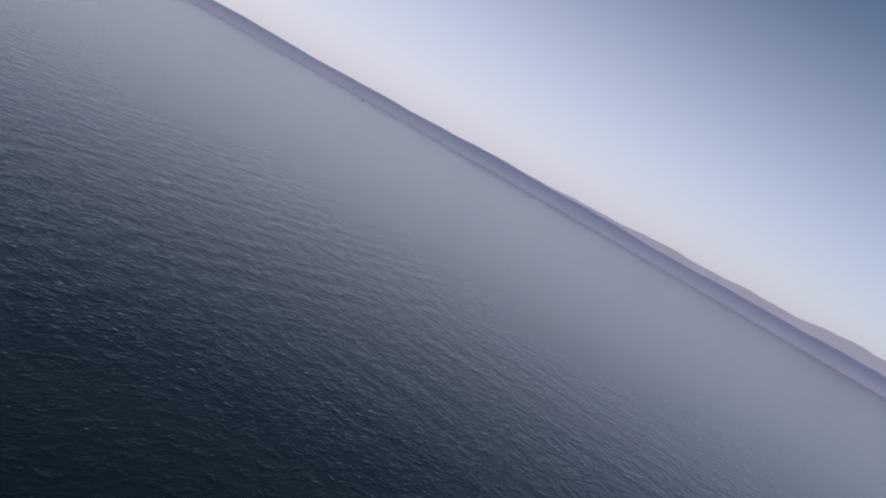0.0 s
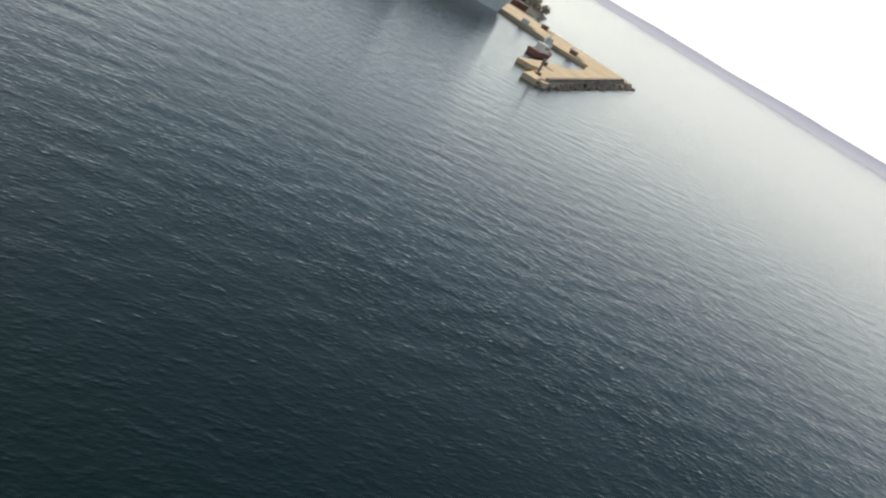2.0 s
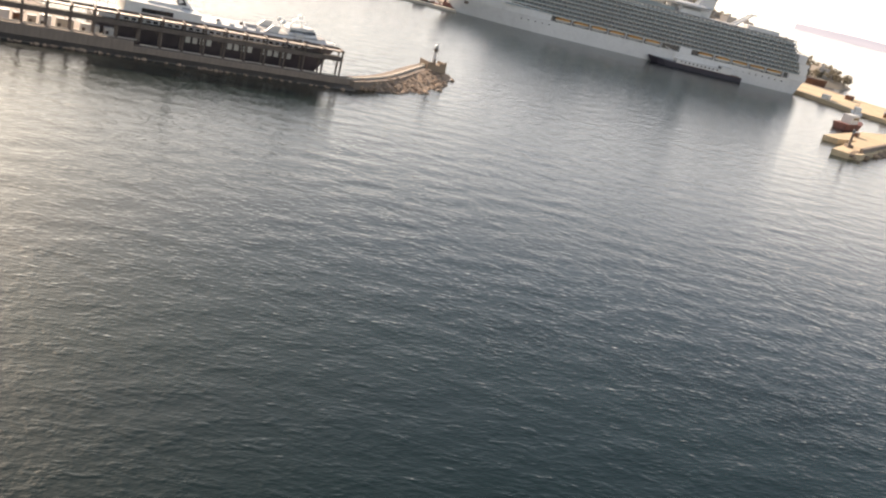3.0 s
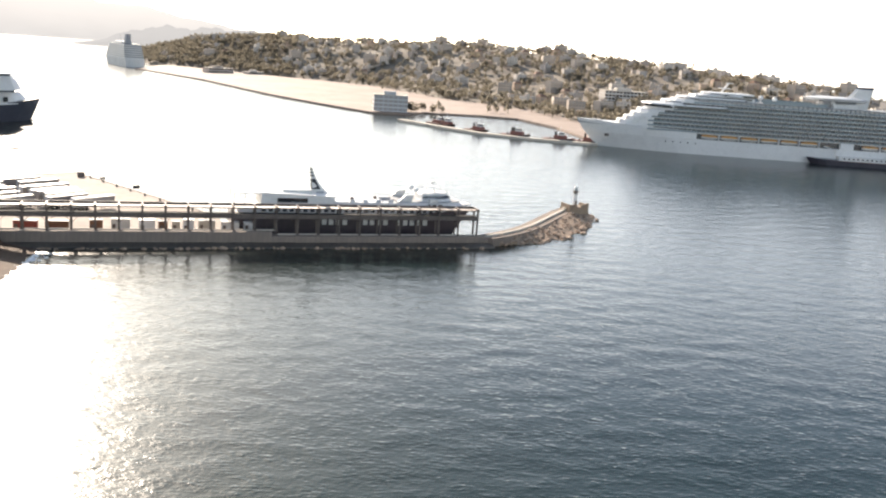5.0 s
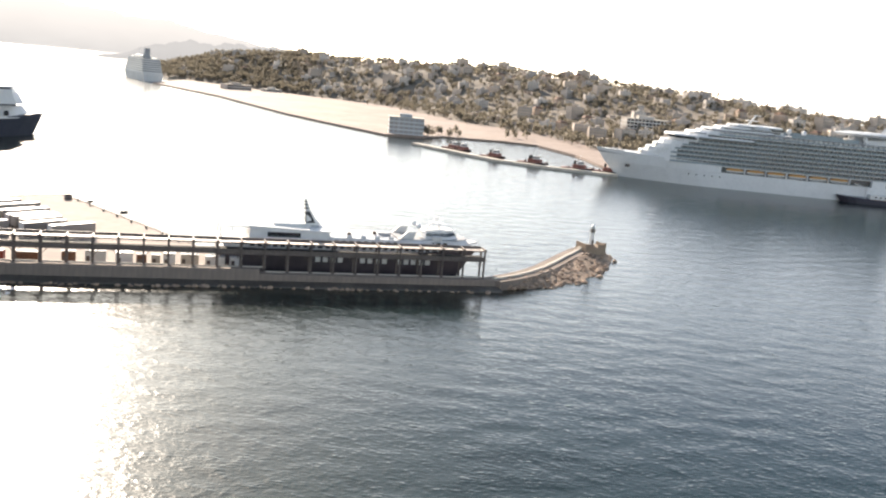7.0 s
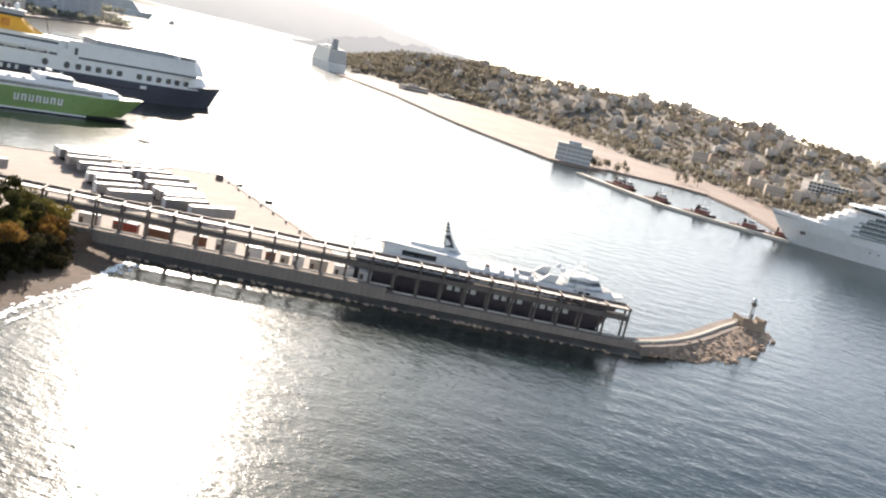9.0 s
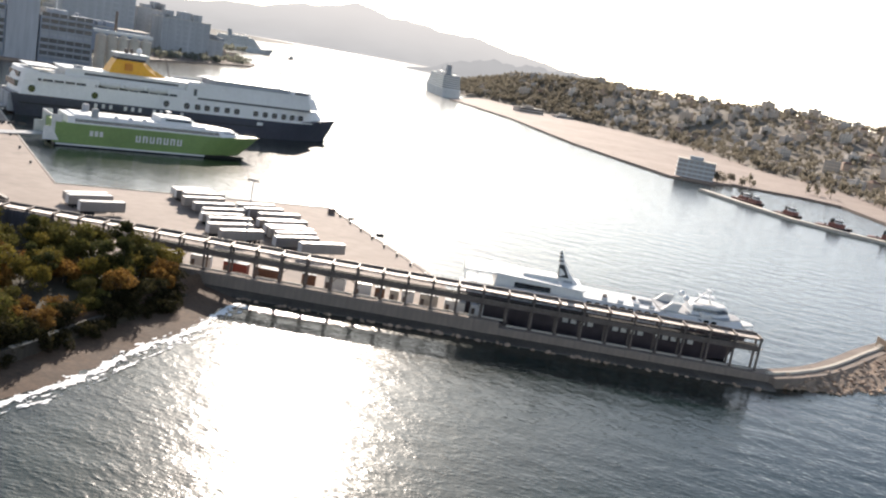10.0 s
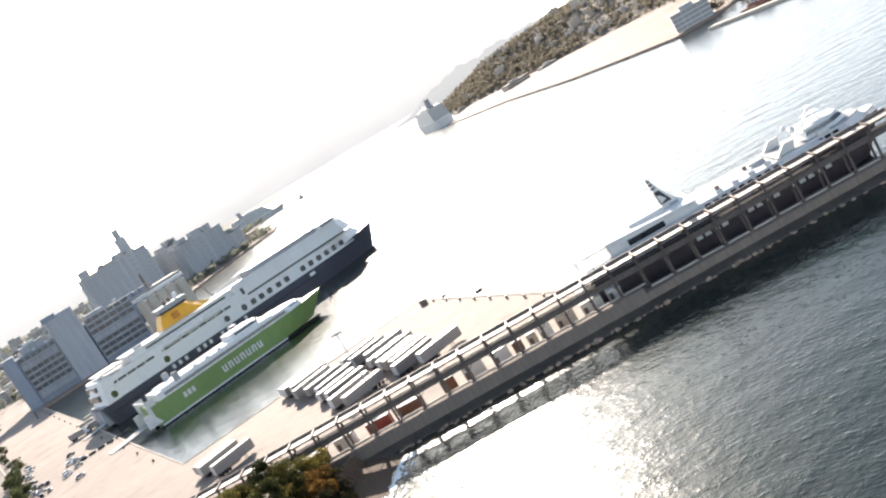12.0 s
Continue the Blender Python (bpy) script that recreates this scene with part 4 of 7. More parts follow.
for (s, n, mat, size, label, nm) in (
        (122, -8.5, BROWN, (6.0, 2.4, 3.0), "rust-brown shipping container standing behind the gallery", "container"),
        (130, -9, RED, (6.0, 2.4, 3.0), "dull red shipping container standing behind the gallery", "container"),
        (112, -9.5, BROWN, (3.4, 2.4, 3.2), "small rust-brown store behind the gallery", "container"),
        (105.5, -10, OFF_WHITE, (5.0, 2.4, 3.4), "off-white cabin standing behind the gallery", "site_cabin"),
        (98.5, -9, WHITE, (4.2, 2.4, 3.4), "white site cabin standing behind the gallery", "site_cabin"),
        (94.2, -8.5, BROWN, (2.4, 2.4, 3.2), "small rust-brown store behind the gallery", "container"),
        (90.6, -9, PALE_CONCRETE, (2.2, 2.2, 3.0), "small pale beige hut standing behind the gallery", "site_cabin"),
        (87.2, -8.8, WHITE, (3.0, 2.4, 3.6), "white site cabin standing behind the gallery", "site_cabin"),
        (82, -10, PALE_CONCRETE, (4.6, 2.6, 3.2), "pale concrete kiosk standing behind the gallery", "site_cabin"),
        (75.5, -9, OFF_WHITE, (5.0, 2.4, 3.0), "off-white cabin standing behind the gallery", "site_cabin"),
        (70, -9.5, WHITE, (3.2, 2.4, 2.8), "white site cabin standing behind the gallery", "site_cabin"),
        (139, -10, OFF_WHITE, (5.0, 2.4, 3.0), "off-white cabin standing behind the gallery", "site_cabin"),
        (147, -9, STEEL_DARK, (6.0, 2.4, 2.8), "dark steel container standing behind the gallery", "container")):
    x, y = on_pier(s, n)
    cabin(nm, label, mat, size, (x, y, QUAY_Z), PIER_DEG + 180 + rng.uniform(-6, 6))

# Bollards, kerb and light masts on the apron.
def bollard(loc):
    b = thing("mooring_bollard", "dark cast-iron mooring bollard at the quay edge", "bollard", "quay bollards", loc=loc)
    part("stem", Shape().tube((0, 0, 0), (0, 0, 0.7), 0.35, 0.28, 10), BLACK, b)
    part("head", Shape().tube((0, 0, 0.65), (0, 0, 0.95), 0.5, 0.42, 10), BLACK, b)
    return b


first = bollard((-130, 347, QUAY_Z))
for k in range(1, 9):
    p = Vector((-130, 347)).lerp(Vector((-69, 281)), k / 8.5)
    copy_thing(first, pose(p.x, p.y, QUAY_Z))
for k in range(1, 16):
    p = Vector((-203, 287)).lerp(Vector((-550, 603)), k / 15.5)
    copy_thing(first, pose(p.x - 0.6, p.y - 0.6, QUAY_Z))
kerb_line = [(-68.6, 283.4), (-132, 350.2), (-199.6, 287.0), (-255, 337.2), (-392, 463.2), (-555, 610.6)]
setting("quay_kerb", Shape().prism(ribbon(kerb_line, 0.0, 0.45), QUAY_Z - 0.02, QUAY_Z + 0.22), PALE_CONCRETE, "pale concrete kerb along the quay edge", "kerb")


def light_mast(loc, h):
    m = thing("light_mast", "tall slim steel light mast on the quay apron", "light mast", "quay light masts", loc=loc)
    part("foot", Shape().box(-0.6, 0.6, -0.6, 0.6, 0, 0.6, 0.08), OLD_CONCRETE, m)
    part("pole", Shape().tube((0, 0, 0.5), (0, 0, h), 0.24, 0.12, 10), DECK_GREY, m)
    part("crossarm", Shape().box(-1.6, 1.6, -0.08, 0.08, h - 0.2, h), DECK_GREY, m)
    for x in (-1.4, -0.5, 0.5, 1.4):
        part("floodlight", Shape().box(x - 0.25, x + 0.25, -0.2, 0.2, h - 0.62, h - 0.2, 0.04), STEEL_DARK, m)
    return m


light_mast((-122, 271, QUAY_Z), 18.5)
# generator set and winch near the quay corner
for (x, y, w, d, h, mat, nm, lab) in ((-127, 341, 2.2, 1.6, 1.9, STEEL_DARK, "shore_power_box", "dark steel power box near the quay corner"), (-118, 338, 1.6, 1.2, 1.0, BLACK, "mooring_winch", "small dark mooring winch on the quay"),
                                      (-101, 322, 2.0, 1.4, 1.2, BLACK, "mooring_winch", "small dark mooring winch on the quay")):
    g = thing(nm, lab, "quay fitting", loc=(x, y, QUAY_Z), rz=40)
    part("housing", Shape().box(-w / 2, w / 2, -d / 2, d / 2, 0.15, h, 0.1), mat, g)
    part("base", Shape().box(-w / 2 - 0.15, w / 2 + 0.15, -d / 2 - 0.15, d / 2 + 0.15, 0, 0.16), OLD_CONCRETE, g)
    part("drum", Shape().tube((-w / 2 - 0.3, 0, h * 0.6), (w / 2 + 0.3, 0, h * 0.6), 0.3, n=10), DECK_GREY, g)
# painted lines on the apron
LINE = material("worn_road_paint", (0.62, 0.58, 0.50), 0.8, var=0.2, scale=0.5, stain=0.5)
lines = Shape()
for k in range(8):
    p = Vector((-140, 262)) + pr_v * (7 * k) + ax_v * 24
    lines.obox(p.x, p.y, QUAY_Z + 0.006, 10, 0.18, 0.008, AX)
setting("apron_marking", lines, LINE, "worn painted bay lines on the apron", "road marking")


# ---- ships ----
def at_side(parent, name, mesh, xs, y, z):
    """Copies of one small part along both sides of a ship."""
    for x in xs:
        for side in (1, -1):
            part(name, mesh, None, parent, loc=(x, y * side, z))


def rounded_pane(w, h, r, t, mat, name="window"):
    """A pane with rounded corners standing in the x-z plane."""
    s = Shape()
    pts = []
    for cx, cz, a0 in ((w / 2 - r, h / 2 - r, 0), (-w / 2 + r, h / 2 - r, 90), (-w / 2 + r, -h / 2 + r, 180), (w / 2 - r, -h / 2 + r, 270)):
        for k in range(4):
            a = radians(a0 + 30 * k)
            pts.append((cx + r * math.cos(a), cz + r * math.sin(a)))
    s.loft([[(x, t, z) for x, z in pts], [(x, -t, z) for x, z in pts]])
    return s.mesh(name, mat)


BALCONY_GLASS = material("balcony_glass", (0.16, 0.22, 0.25), 0.15, var=0.1, scale=2, spec=0.7)
# Cabin glass, and the dark painted on for shaded promenades, slots and storeys.
CABIN_SHADE = material("cabin_glass_and_recess_shade", (0.05, 0.06, 0.07), 0.2, var=0.3, scale=0.6, spec=0.6)


def lifeboat(mat):
    s = Shape()
    rings = []
    for x, w, h in ((-5.5, 0.3, 0.5), (-4.6, 1.4, 1.0), (-2, 1.9, 1.3), (2, 1.9, 1.3), (4.6, 1.4, 1.05), (5.5, 0.3, 0.6)):
        rings.append([(x, w * c, h * sn) for c, sn in ((0, -1.2), (0.75, -0.8), (1, 0), (0.8, 0.8), (0, 1.1), (-0.8, 0.8), (-1, 0), (-0.75, -0.8))])
    return s.loft(rings).mesh("lifeboat", mat)


def lifeboat_hull(mat):
    """The lower hull that the canopy of a lifeboat sits in."""
    rings = []
    for x, w, h in ((-5.6, 0.35, 0.6), (-4.6, 1.5, 1.1), (-2, 2.0, 1.42), (2, 2.0, 1.42), (4.6, 1.5, 1.15), (5.6, 0.35, 0.7)):
        rings.append([(x, w * c, h * sn) for c, sn in ((0, -1.2), (0.75, -0.85), (1.02, -0.1), (0.9, 0.1), (0, 0.1), (-0.9, 0.1), (-1.02, -0.1), (-0.75, -0.85))])
    return Shape().loft(rings).mesh("lifeboat_keel", mat)


def cruise_ship():
    ship = thing("cruise_ship", "large white cruise ship with stacked balcony decks and orange lifeboats", "cruise ship", loc=(240.5, 629.5, 0), rz=180 - 4.5)
    L, B = 273.0, 33.0
    hull = part("hull", hull_band(L, B, -2, 10.0, 20, 8, bow=0.27, p0=1.7, p1=2.1, stern0=5, steps=5, b0=31), WHITE, ship)
    part("bow_hull", hull_band(L, B, 9.95, 15.2, 8, 2.5, bow=0.95, p0=2.1, p1=2.3, sheer=3.2, stern0=191, stern1=191, steps=3), WHITE, ship)
    part("foredeck", hull_band(L, B - 1.0, 15.0, 15.4, 4, 3.6, bow=0.95, p0=2.2, p1=2.25, sheer=2.4, stern0=194, stern1=194), DECK_GREY, ship)
    part("boot_topping", hull_band(L, B - 1.9, -2.2, 0.7, 20, 19, bow=0.27, p0=1.7, p1=1.75, stern0=5, stern1=5, b0=31), NAVY, hull, "dark blue waterline band")
    port = rounded_pane(0.9, 0.9, 0.4, 0.05, GLASS_DARK, "porthole")
    at_side(hull, "porthole", port, [-120 + 5 * k for k in range(40)], 16.2, 7.4)
    part("anchor", Shape().box(112, 115, -9.4, -8.6, 7.5, 9.3, 0.2).box(112, 115, 8.6, 9.4, 7.5, 9.3, 0.2), STEEL_DARK, hull)
    part("shell_door", Shape().box(-62, -54, -16.56, -16.4, 2.5, 6.0).box(10, 16, -16.56, -16.4, 2.5, 5.6), DECK_GREY, hull)
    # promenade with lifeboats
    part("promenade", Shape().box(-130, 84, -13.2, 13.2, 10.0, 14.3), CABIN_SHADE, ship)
    part("promenade_deck", Shape().box(-134, 62, -16.4, 16.4, 9.9, 10.25), OFF_WHITE, ship)
    boat = lifeboat(ORANGE)
    keel = lifeboat_hull(OFF_WHITE)
    for x in [46 - 13.2 * k for k in range(6)] + [-60 - 13.2 * k for k in range(5)]:
        for y in (-14.9, 14.9):
            part("lifeboat", boat, None, ship, "orange and white lifeboat" if x == 46 else "", loc=(x, y, 12.2))
            part("lifeboat_keel", keel, None, ship, loc=(x, y, 12.2))
            part("davit", Shape().box(x - 6.5, x - 6.0, y - 1.5, y + 1.5, 10.2, 14.2).box(x - 6.4, x + 6.4, y - 0.15, y + 0.15, 13.7, 14.1), WHITE, ship)
    part("midship_wall", Shape().box(-49, -40, -16.1, 16.1, 10.2, 14.3, 0.2), WHITE, ship)
    part("stern_wall", Shape().box(-138, -124, -15.0, 15.0, 9.9, 14.3, 0.3), WHITE, ship)
    # balcony decks
    for d in range(8):
        z = 14.2 + 2.75 * d
        fx = 108 - 4.4 * d if d < 5 else 82 - 7 * (d - 5)
        ax = -133 + 1.4 * d
        wd = min(16.2, 9.5 + 1.9 * d)     # the fore end narrows towards the stem
        bx = min(fx - 9, 88)
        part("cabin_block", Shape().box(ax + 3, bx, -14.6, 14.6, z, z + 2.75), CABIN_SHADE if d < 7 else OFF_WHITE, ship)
        slab = Shape().box(ax, bx, -16.4, 16.4, z - 0.12, z + 0.22)
        part("balcony_slab", slab, OFF_WHITE, ship)
        walls = Shape()
        k = ax + 2
        while k < bx - 1:
            for y0 in (-16.2, 14.6):
                walls.box(k, k + 0.12, y0, y0 + 1.6, z + 0.22, z + 2.63)
            k += 3.1
        tagged(part("balcony_partition", walls, DECK_GREY, ship), kind="stuff")
        part("balcony_rail", Shape().box(ax + 2, bx, -16.38, -16.3, z + 0.3, z + 1.25).box(ax + 2, bx, 16.3, 16.38, z + 0.3, z + 1.25), BALCONY_GLASS, ship)
        part("fore_house", Shape().loft([[(bx - 4, -15.6, z), (bx, -15.6, z), (max(fx - 9, bx + 1), -wd, z), (max(fx - 9, bx + 1), wd, z), (bx, 15.6, z), (bx - 4, 15.6, z)], [(bx - 4, -15.6, z + 2.7), (bx, -15.6, z + 2.7), (max(fx - 9, bx + 1), -wd, z + 2.7), (max(fx - 9, bx + 1), wd, z + 2.7), (bx, 15.6, z + 2.7), (bx - 4, 15.6, z + 2.7)]]), WHITE, ship) if d < 6 else None
        part("front_bulkhead", Shape().loft([[(fx - 9, -wd, z), (fx - 2, -wd * 0.9, z), (fx + 2.6, -wd * 0.5, z), (fx + 3.6, 0, z), (fx + 2.6, wd * 0.5, z), (fx - 2, wd * 0.9, z), (fx - 9, wd, z)],
                                            [(fx - 9, -wd, z + 2.7), (fx - 2.6, -wd * 0.9, z + 2.7), (fx + 1.8, -wd * 0.5, z + 2.7), (fx + 2.6, 0, z + 2.7), (fx + 1.8, wd * 0.5, z + 2.7), (fx - 2.6, wd * 0.9, z + 2.7), (fx - 9, wd, z + 2.7)]]), WHITE, ship)
        if d in (0, 1, 2, 3, 5):
            part("front_window", Shape().loft([[(fx + 2.5, -9, z + 1.1), (fx + 3.5, 0, z + 1.1), (fx + 2.5, 9, z + 1.1), (fx + 2.0, 9, z + 1.1), (fx + 2.0, -9, z + 1.1)],
                                              [(fx + 2.3, -9, z + 2.0), (fx + 3.3, 0, z + 2.0), (fx + 2.3, 9, z + 2.0), (fx + 1.8, 9, z + 2.0), (fx + 1.8, -9, z + 2.0)]]), GLASS_DARK, ship)
    z = 14.2 + 2.75 * 8
    part("sun_deck", Shape().box(-122, 64, -15.6, 15.6, z, z + 0.35), DECK_GREY, ship)
    part("bridge", Shape().loft([[(72, -18.0, 28.4), (82, -14, 28.4), (89, 0, 28.4), (82, 14, 28.4), (72, 18.0, 28.4)], [(72, -18.0, 31.4), (81, -14, 31.4), (88, 0, 31.4), (81, 14, 31.4), (72, 18.0, 31.4)]]), WHITE, ship)
    part("bridge_window", Shape().loft([[(73, -18.1, 29.5), (82.4, -14, 29.5), (89.1, 0, 29.5), (82.4, 14, 29.5), (73, 18.1, 29.5)], [(73, -18.1, 30.6), (82, -14, 30.6), (88.7, 0, 30.6), (82, 14, 30.6), (73, 18.1, 30.6)]]), GLASS_DARK, ship)
    for k, (x0, x1, wd, zz) in enumerate(((38, 91, 18.4, 31.4), (34, 78, 16.2, 34.0), (26, 68, 15.0, 37.0), (20, 52, 12.0, 40.6))):
        nose = [(x0, -wd), (x1 - 12, -wd), (x1 - 4, -wd * 0.7), (x1, -wd * 0.25), (x1, wd * 0.25), (x1 - 4, wd * 0.7), (x1 - 12, wd), (x0, wd)]
        part("visor", Shape().loft([[(x, y, zz) for x, y in nose], [(x - 1.0, y * 0.98, zz + 0.9) for x, y in nose]]), WHITE, ship, "white curved visor over dark glazing" if k == 0 else "")
        part("visor_glazing", Shape().loft([[(x - 2.2, y * 0.93, zz - 1.6) for x, y in nose], [(x - 2.2, y * 0.93, zz) for x, y in nose]]), GLASS_DARK, ship)
    part("solarium", Shape().box(18, 58, -11, 11, z + 0.3, z + 3.2, 0.6), OFF_WHITE, ship)
    part("solarium_window", Shape().box(20, 56, -11.1, 11.1, z + 1.2, z + 2.4), GLASS_DARK, ship)
    part("lounge_canopy", Shape().loft([[(26, -13, z + 3.2), (54, -9, z + 3.2), (54, 9, z + 3.2), (26, 13, z + 3.2)], [(28, -12, z + 4.3), (50, -8, z + 3.9), (50, 8, z + 3.9), (28, 12, z + 4.3)]]), WHITE, ship)
    part("radar_mast", Shape().tube((40, 0, z + 3), (34, 0, z + 12), 0.9, 0.4, 8).box(33, 40, -3.5, 3.5, z + 8, z + 8.4).box(31, 36, -0.4, 0.4, z + 11.5, z + 12), WHITE, ship)
    for x, y in ((10, -6), (4, 6), (-30, -8), (-34, 8)):
        part("radome", Shape().dome((x, y, z + 3.4), 1.7).tube((x, y, z), (x, y, z + 2.6), 0.5, n=8), WHITE, ship, smooth=True)
    for y in (-15.4, 15.2):
        part("pool_screen", Shape().box(-28, 14, y, y + 0.2, z + 0.3, z + 2.6), BALCONY_GLASS, ship)
    part("pool_house", Shape().box(-50, -34, -9, 9, z + 0.3, z + 3.4, 0.4), OFF_WHITE, ship)
    part("court_wall", Shape().box(-110, -86, -10, 10, z + 0.3, z + 2.8, 0.4), OFF_WHITE, ship)
    # funnel with its raised lounge
    part("lounge_ring", Shape().loft([[(-38 + 19 * math.cos(a), 12 * math.sin(a), z + 5.0) for a in np.linspace(0, 2 * math.pi, 20, endpoint=False)], [(-38 + 22 * math.cos(a), 13.5 * math.sin(a), z + 6.6) for a in np.linspace(0, 2 * math.pi, 20, endpoint=False)],
                                      [(-40 + 14 * math.cos(a), 10 * math.sin(a), z + 7.8) for a in np.linspace(0, 2 * math.pi, 20, endpoint=False)]]), WHITE, ship)
    part("lounge_support", Shape().box(-50, -28, -6, 6, z + 0.3, z + 5.2, 0.5), DECK_GREY, ship)
    part("funnel", Shape().loft([[(-58, -4, z), (-42, -3, z), (-40, 0, z), (-42, 3, z), (-58, 4, z)], [(-61, -3, z + 14), (-52, -2, z + 14), (-50, 0, z + 14), (-52, 2, z + 14), (-61, 3, z + 14)]]), OFF_WHITE, ship)
    part("funnel_cap", Shape().loft([[(-61, -3.1, z + 13.8), (-52, -2.1, z + 13.8), (-50, 0, z + 13.8), (-52, 2.1, z + 13.8), (-61, 3.1, z + 13.8)], [(-62, -2.6, z + 15.4), (-53, -1.8, z + 15.2), (-51, 0, z + 15.2), (-53, 1.8, z + 15.2), (-62, 2.6, z + 15.4)]]), NAVY, ship)
    part("climbing_arch", Shape().tube((-78, -3, z), (-90, -3, z + 10), 1.0, 0.6, 8).tube((-78, 3, z), (-90, 3, z + 10), 1.0, 0.6, 8).box(-92, -87, -3.8, 3.8, z + 9.4, z + 10.4), WHITE, ship)
    part("stern_terrace", Shape().box(-138, -130, -13, 13, 14.3, 22.0, 0.5).box(-135, -128, -13, 13, 22, 28, 0.4), WHITE, ship)
    # mooring deck at the bow
    part("helipad", Shape().tube((121, 0, 17.2), (121, 0, 17.8), 5, n=20), DECK_GREY, ship)
    return ship


cruise_ship()


def bunker_barge():
    b = thing("bunker_barge", "dark low bunker barge lying alongside the cruise ship", "barge", loc=(291, 606, 0), rz=180 - 4.5)
    part("hull", hull_band(70, 11, -1.5, 3.2, 5, 0.5, bow=0.16, sheer=1.2, steps=3, b0=10), material("barge_hull_paint", (0.05, 0.045, 0.06), 0.5, var=0.2, scale=2, stain=0.3), b)
    part("deck", hull_band(69, 10.4, 3.2, 3.35, 1, 1, bow=0.16), BROWN, b)
    part("wheelhouse", Shape().box(-27, -19, -3.5, 3.5, 3.3, 8.0, 0.2), OFF_WHITE, b)
    part("long_house", Shape().box(-19, 14, -3.2, 3.2, 3.3, 5.8, 0.2), OFF_WHITE, b)
    for x in range(-17, 13, 3):
        part("porthole", Shape().box(x, x + 1.2, -3.26, 3.26, 4.4, 5.2), GLASS_DARK, b)
    part("window", Shape().box(-18.98, -18.9, -3, 3, 6.2, 7.4), GLASS_DARK, b)
    part("hose_crane", Shape().tube((16, 0, 3.3), (16, 0, 10), 0.4, n=8).tube((16, 0, 9.8), (24, 0, 12), 0.3, n=8), OFF_WHITE, b)
    for x in (17, 20, 24):
        part("tank_hatch", Shape().tube((x, 2, 3.3), (x, 2, 4.1), 1.1, n=10), DECK_GREY, b)
    part("pipe_rack", Shape().box(14.2, 28, -0.5, 0.5, 3.4, 4.2), DECK_GREY, b)


bunker_barge()


def car_ferry():
    ship = thing("car_ferry", "blue and white car ferry with round windows and a yellow funnel", "ferry", loc=(-279, 493, 0), rz=53.5)
    L, B = 186.0, 25.5

    def aft(band):
        band.v = [(x - 2, y, z) for x, y, z in band.v]
        return band

    hull = part("hull", aft(hull_band(L, B, -2, 9.3, 11, 3.5, bow=0.30, p0=1.7, p1=2.2, sheer=2.6, steps=5, b0=23.5, stern0=3)), NAVY, ship)
    part("rubbing_strake", Shape().box(-92, 34, -12.95, -12.7, 5.4, 5.8).box(-92, 34, 12.7, 12.95, 5.4, 5.8), BLACK, hull)
    letter = Shape().box(-0.8, 0.8, -0.05, 0.05, 6.6, 8.5).mesh("lettering_block", OFF_WHITE)
    for k in range(13):
        if k % 4 != 3:
            for y in (-12.81, 12.81):
                part("lettering_block", letter, None, hull, "white lettering block", loc=(-56 + 3.7 * k, y, 0))
    part("emblem", Shape().box(31.5, 35.0, -12.95, -12.6, 6.4, 7.9, 0.1), WHITE, hull)
    main = part("main_superstructure", aft(hull_band(L - 8, B, 9.2, 15.4, 6, 13, bow=0.24, p0=2.4, p1=2.8, steps=3, stern1=1.5)), WHITE, ship)
    big = rounded_pane(3.2, 3.2, 1.55, 0.1, GLASS_DARK)
    for x in (-86.5, -57, -20.5, -9.5):
        part("round_window", big, None, main, "large round window", loc=(x, -12.85, 12.0))
        part("round_window", big, None, main, loc=(x, 12.85, 12.0))
    sq = rounded_pane(3.1, 2.7, 0.7, 0.1, GLASS_DARK)
    for x in (-3.5, 1.8, 7.2, 13.2, 18.8, 30.0, 35.7, 41.4):
        part("window", sq, None, main, loc=(x, -12.82, 12.0))
        part("window", sq, None, main, loc=(x, 12.82, 12.0))
    for x, y in ((47.2, 12.75), (52.7, 12.35), (58.5, 11.7)):
        part("window", sq, None, main, loc=(x, -y, 12.0), rz=8)
        part("window", sq, None, main, loc=(x, y, 12.0), rz=-8)
    # open promenade slots aft, closed white sides above
    part("aft_side", Shape().box(-89, -10, -12.7, 12.7, 16.7, 19.2, 0.05), WHITE, ship)
    part("boat_deck", Shape().box(-90, 66, -12.7, 12.7, 15.3, 15.6), OFF_WHITE, ship)
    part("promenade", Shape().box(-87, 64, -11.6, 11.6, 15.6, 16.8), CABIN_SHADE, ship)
    slot_post = Shape().box(-0.25, 0.25, -0.23, 0.23, 15.6, 16.7).mesh("slot_post", WHITE)
    for x in [-82 + 5.2 * k for k in range(15)]:
        for y in (-12.43, 12.43):
            part("slot_post", slot_post, None, ship, loc=(x, y, 0))
    part("slot_closure", Shape().box(-61, -57, -12.68, 12.68, 15.6, 16.7), WHITE, ship)
    part("slot_closure", Shape().box(-15, -4, -12.68, 12.68, 15.6, 16.7), WHITE, ship)
    part("stern_round", Shape().loft([[(-94 + 3 * (1 - math.cos(a)), 12.6 * math.sin(a), 9.2) for a in np.linspace(-1.45, 1.45, 9)] + [(-84, 12.6, 9.2), (-84, -12.6, 9.2)],
                                      [(-92 + 3 * (1 - math.cos(a)), 12.6 * math.sin(a), 20.2) for a in np.linspace(-1.45, 1.45, 9)] + [(-84, 12.6, 20.2), (-84, -12.6, 20.2)]]), WHITE, ship)
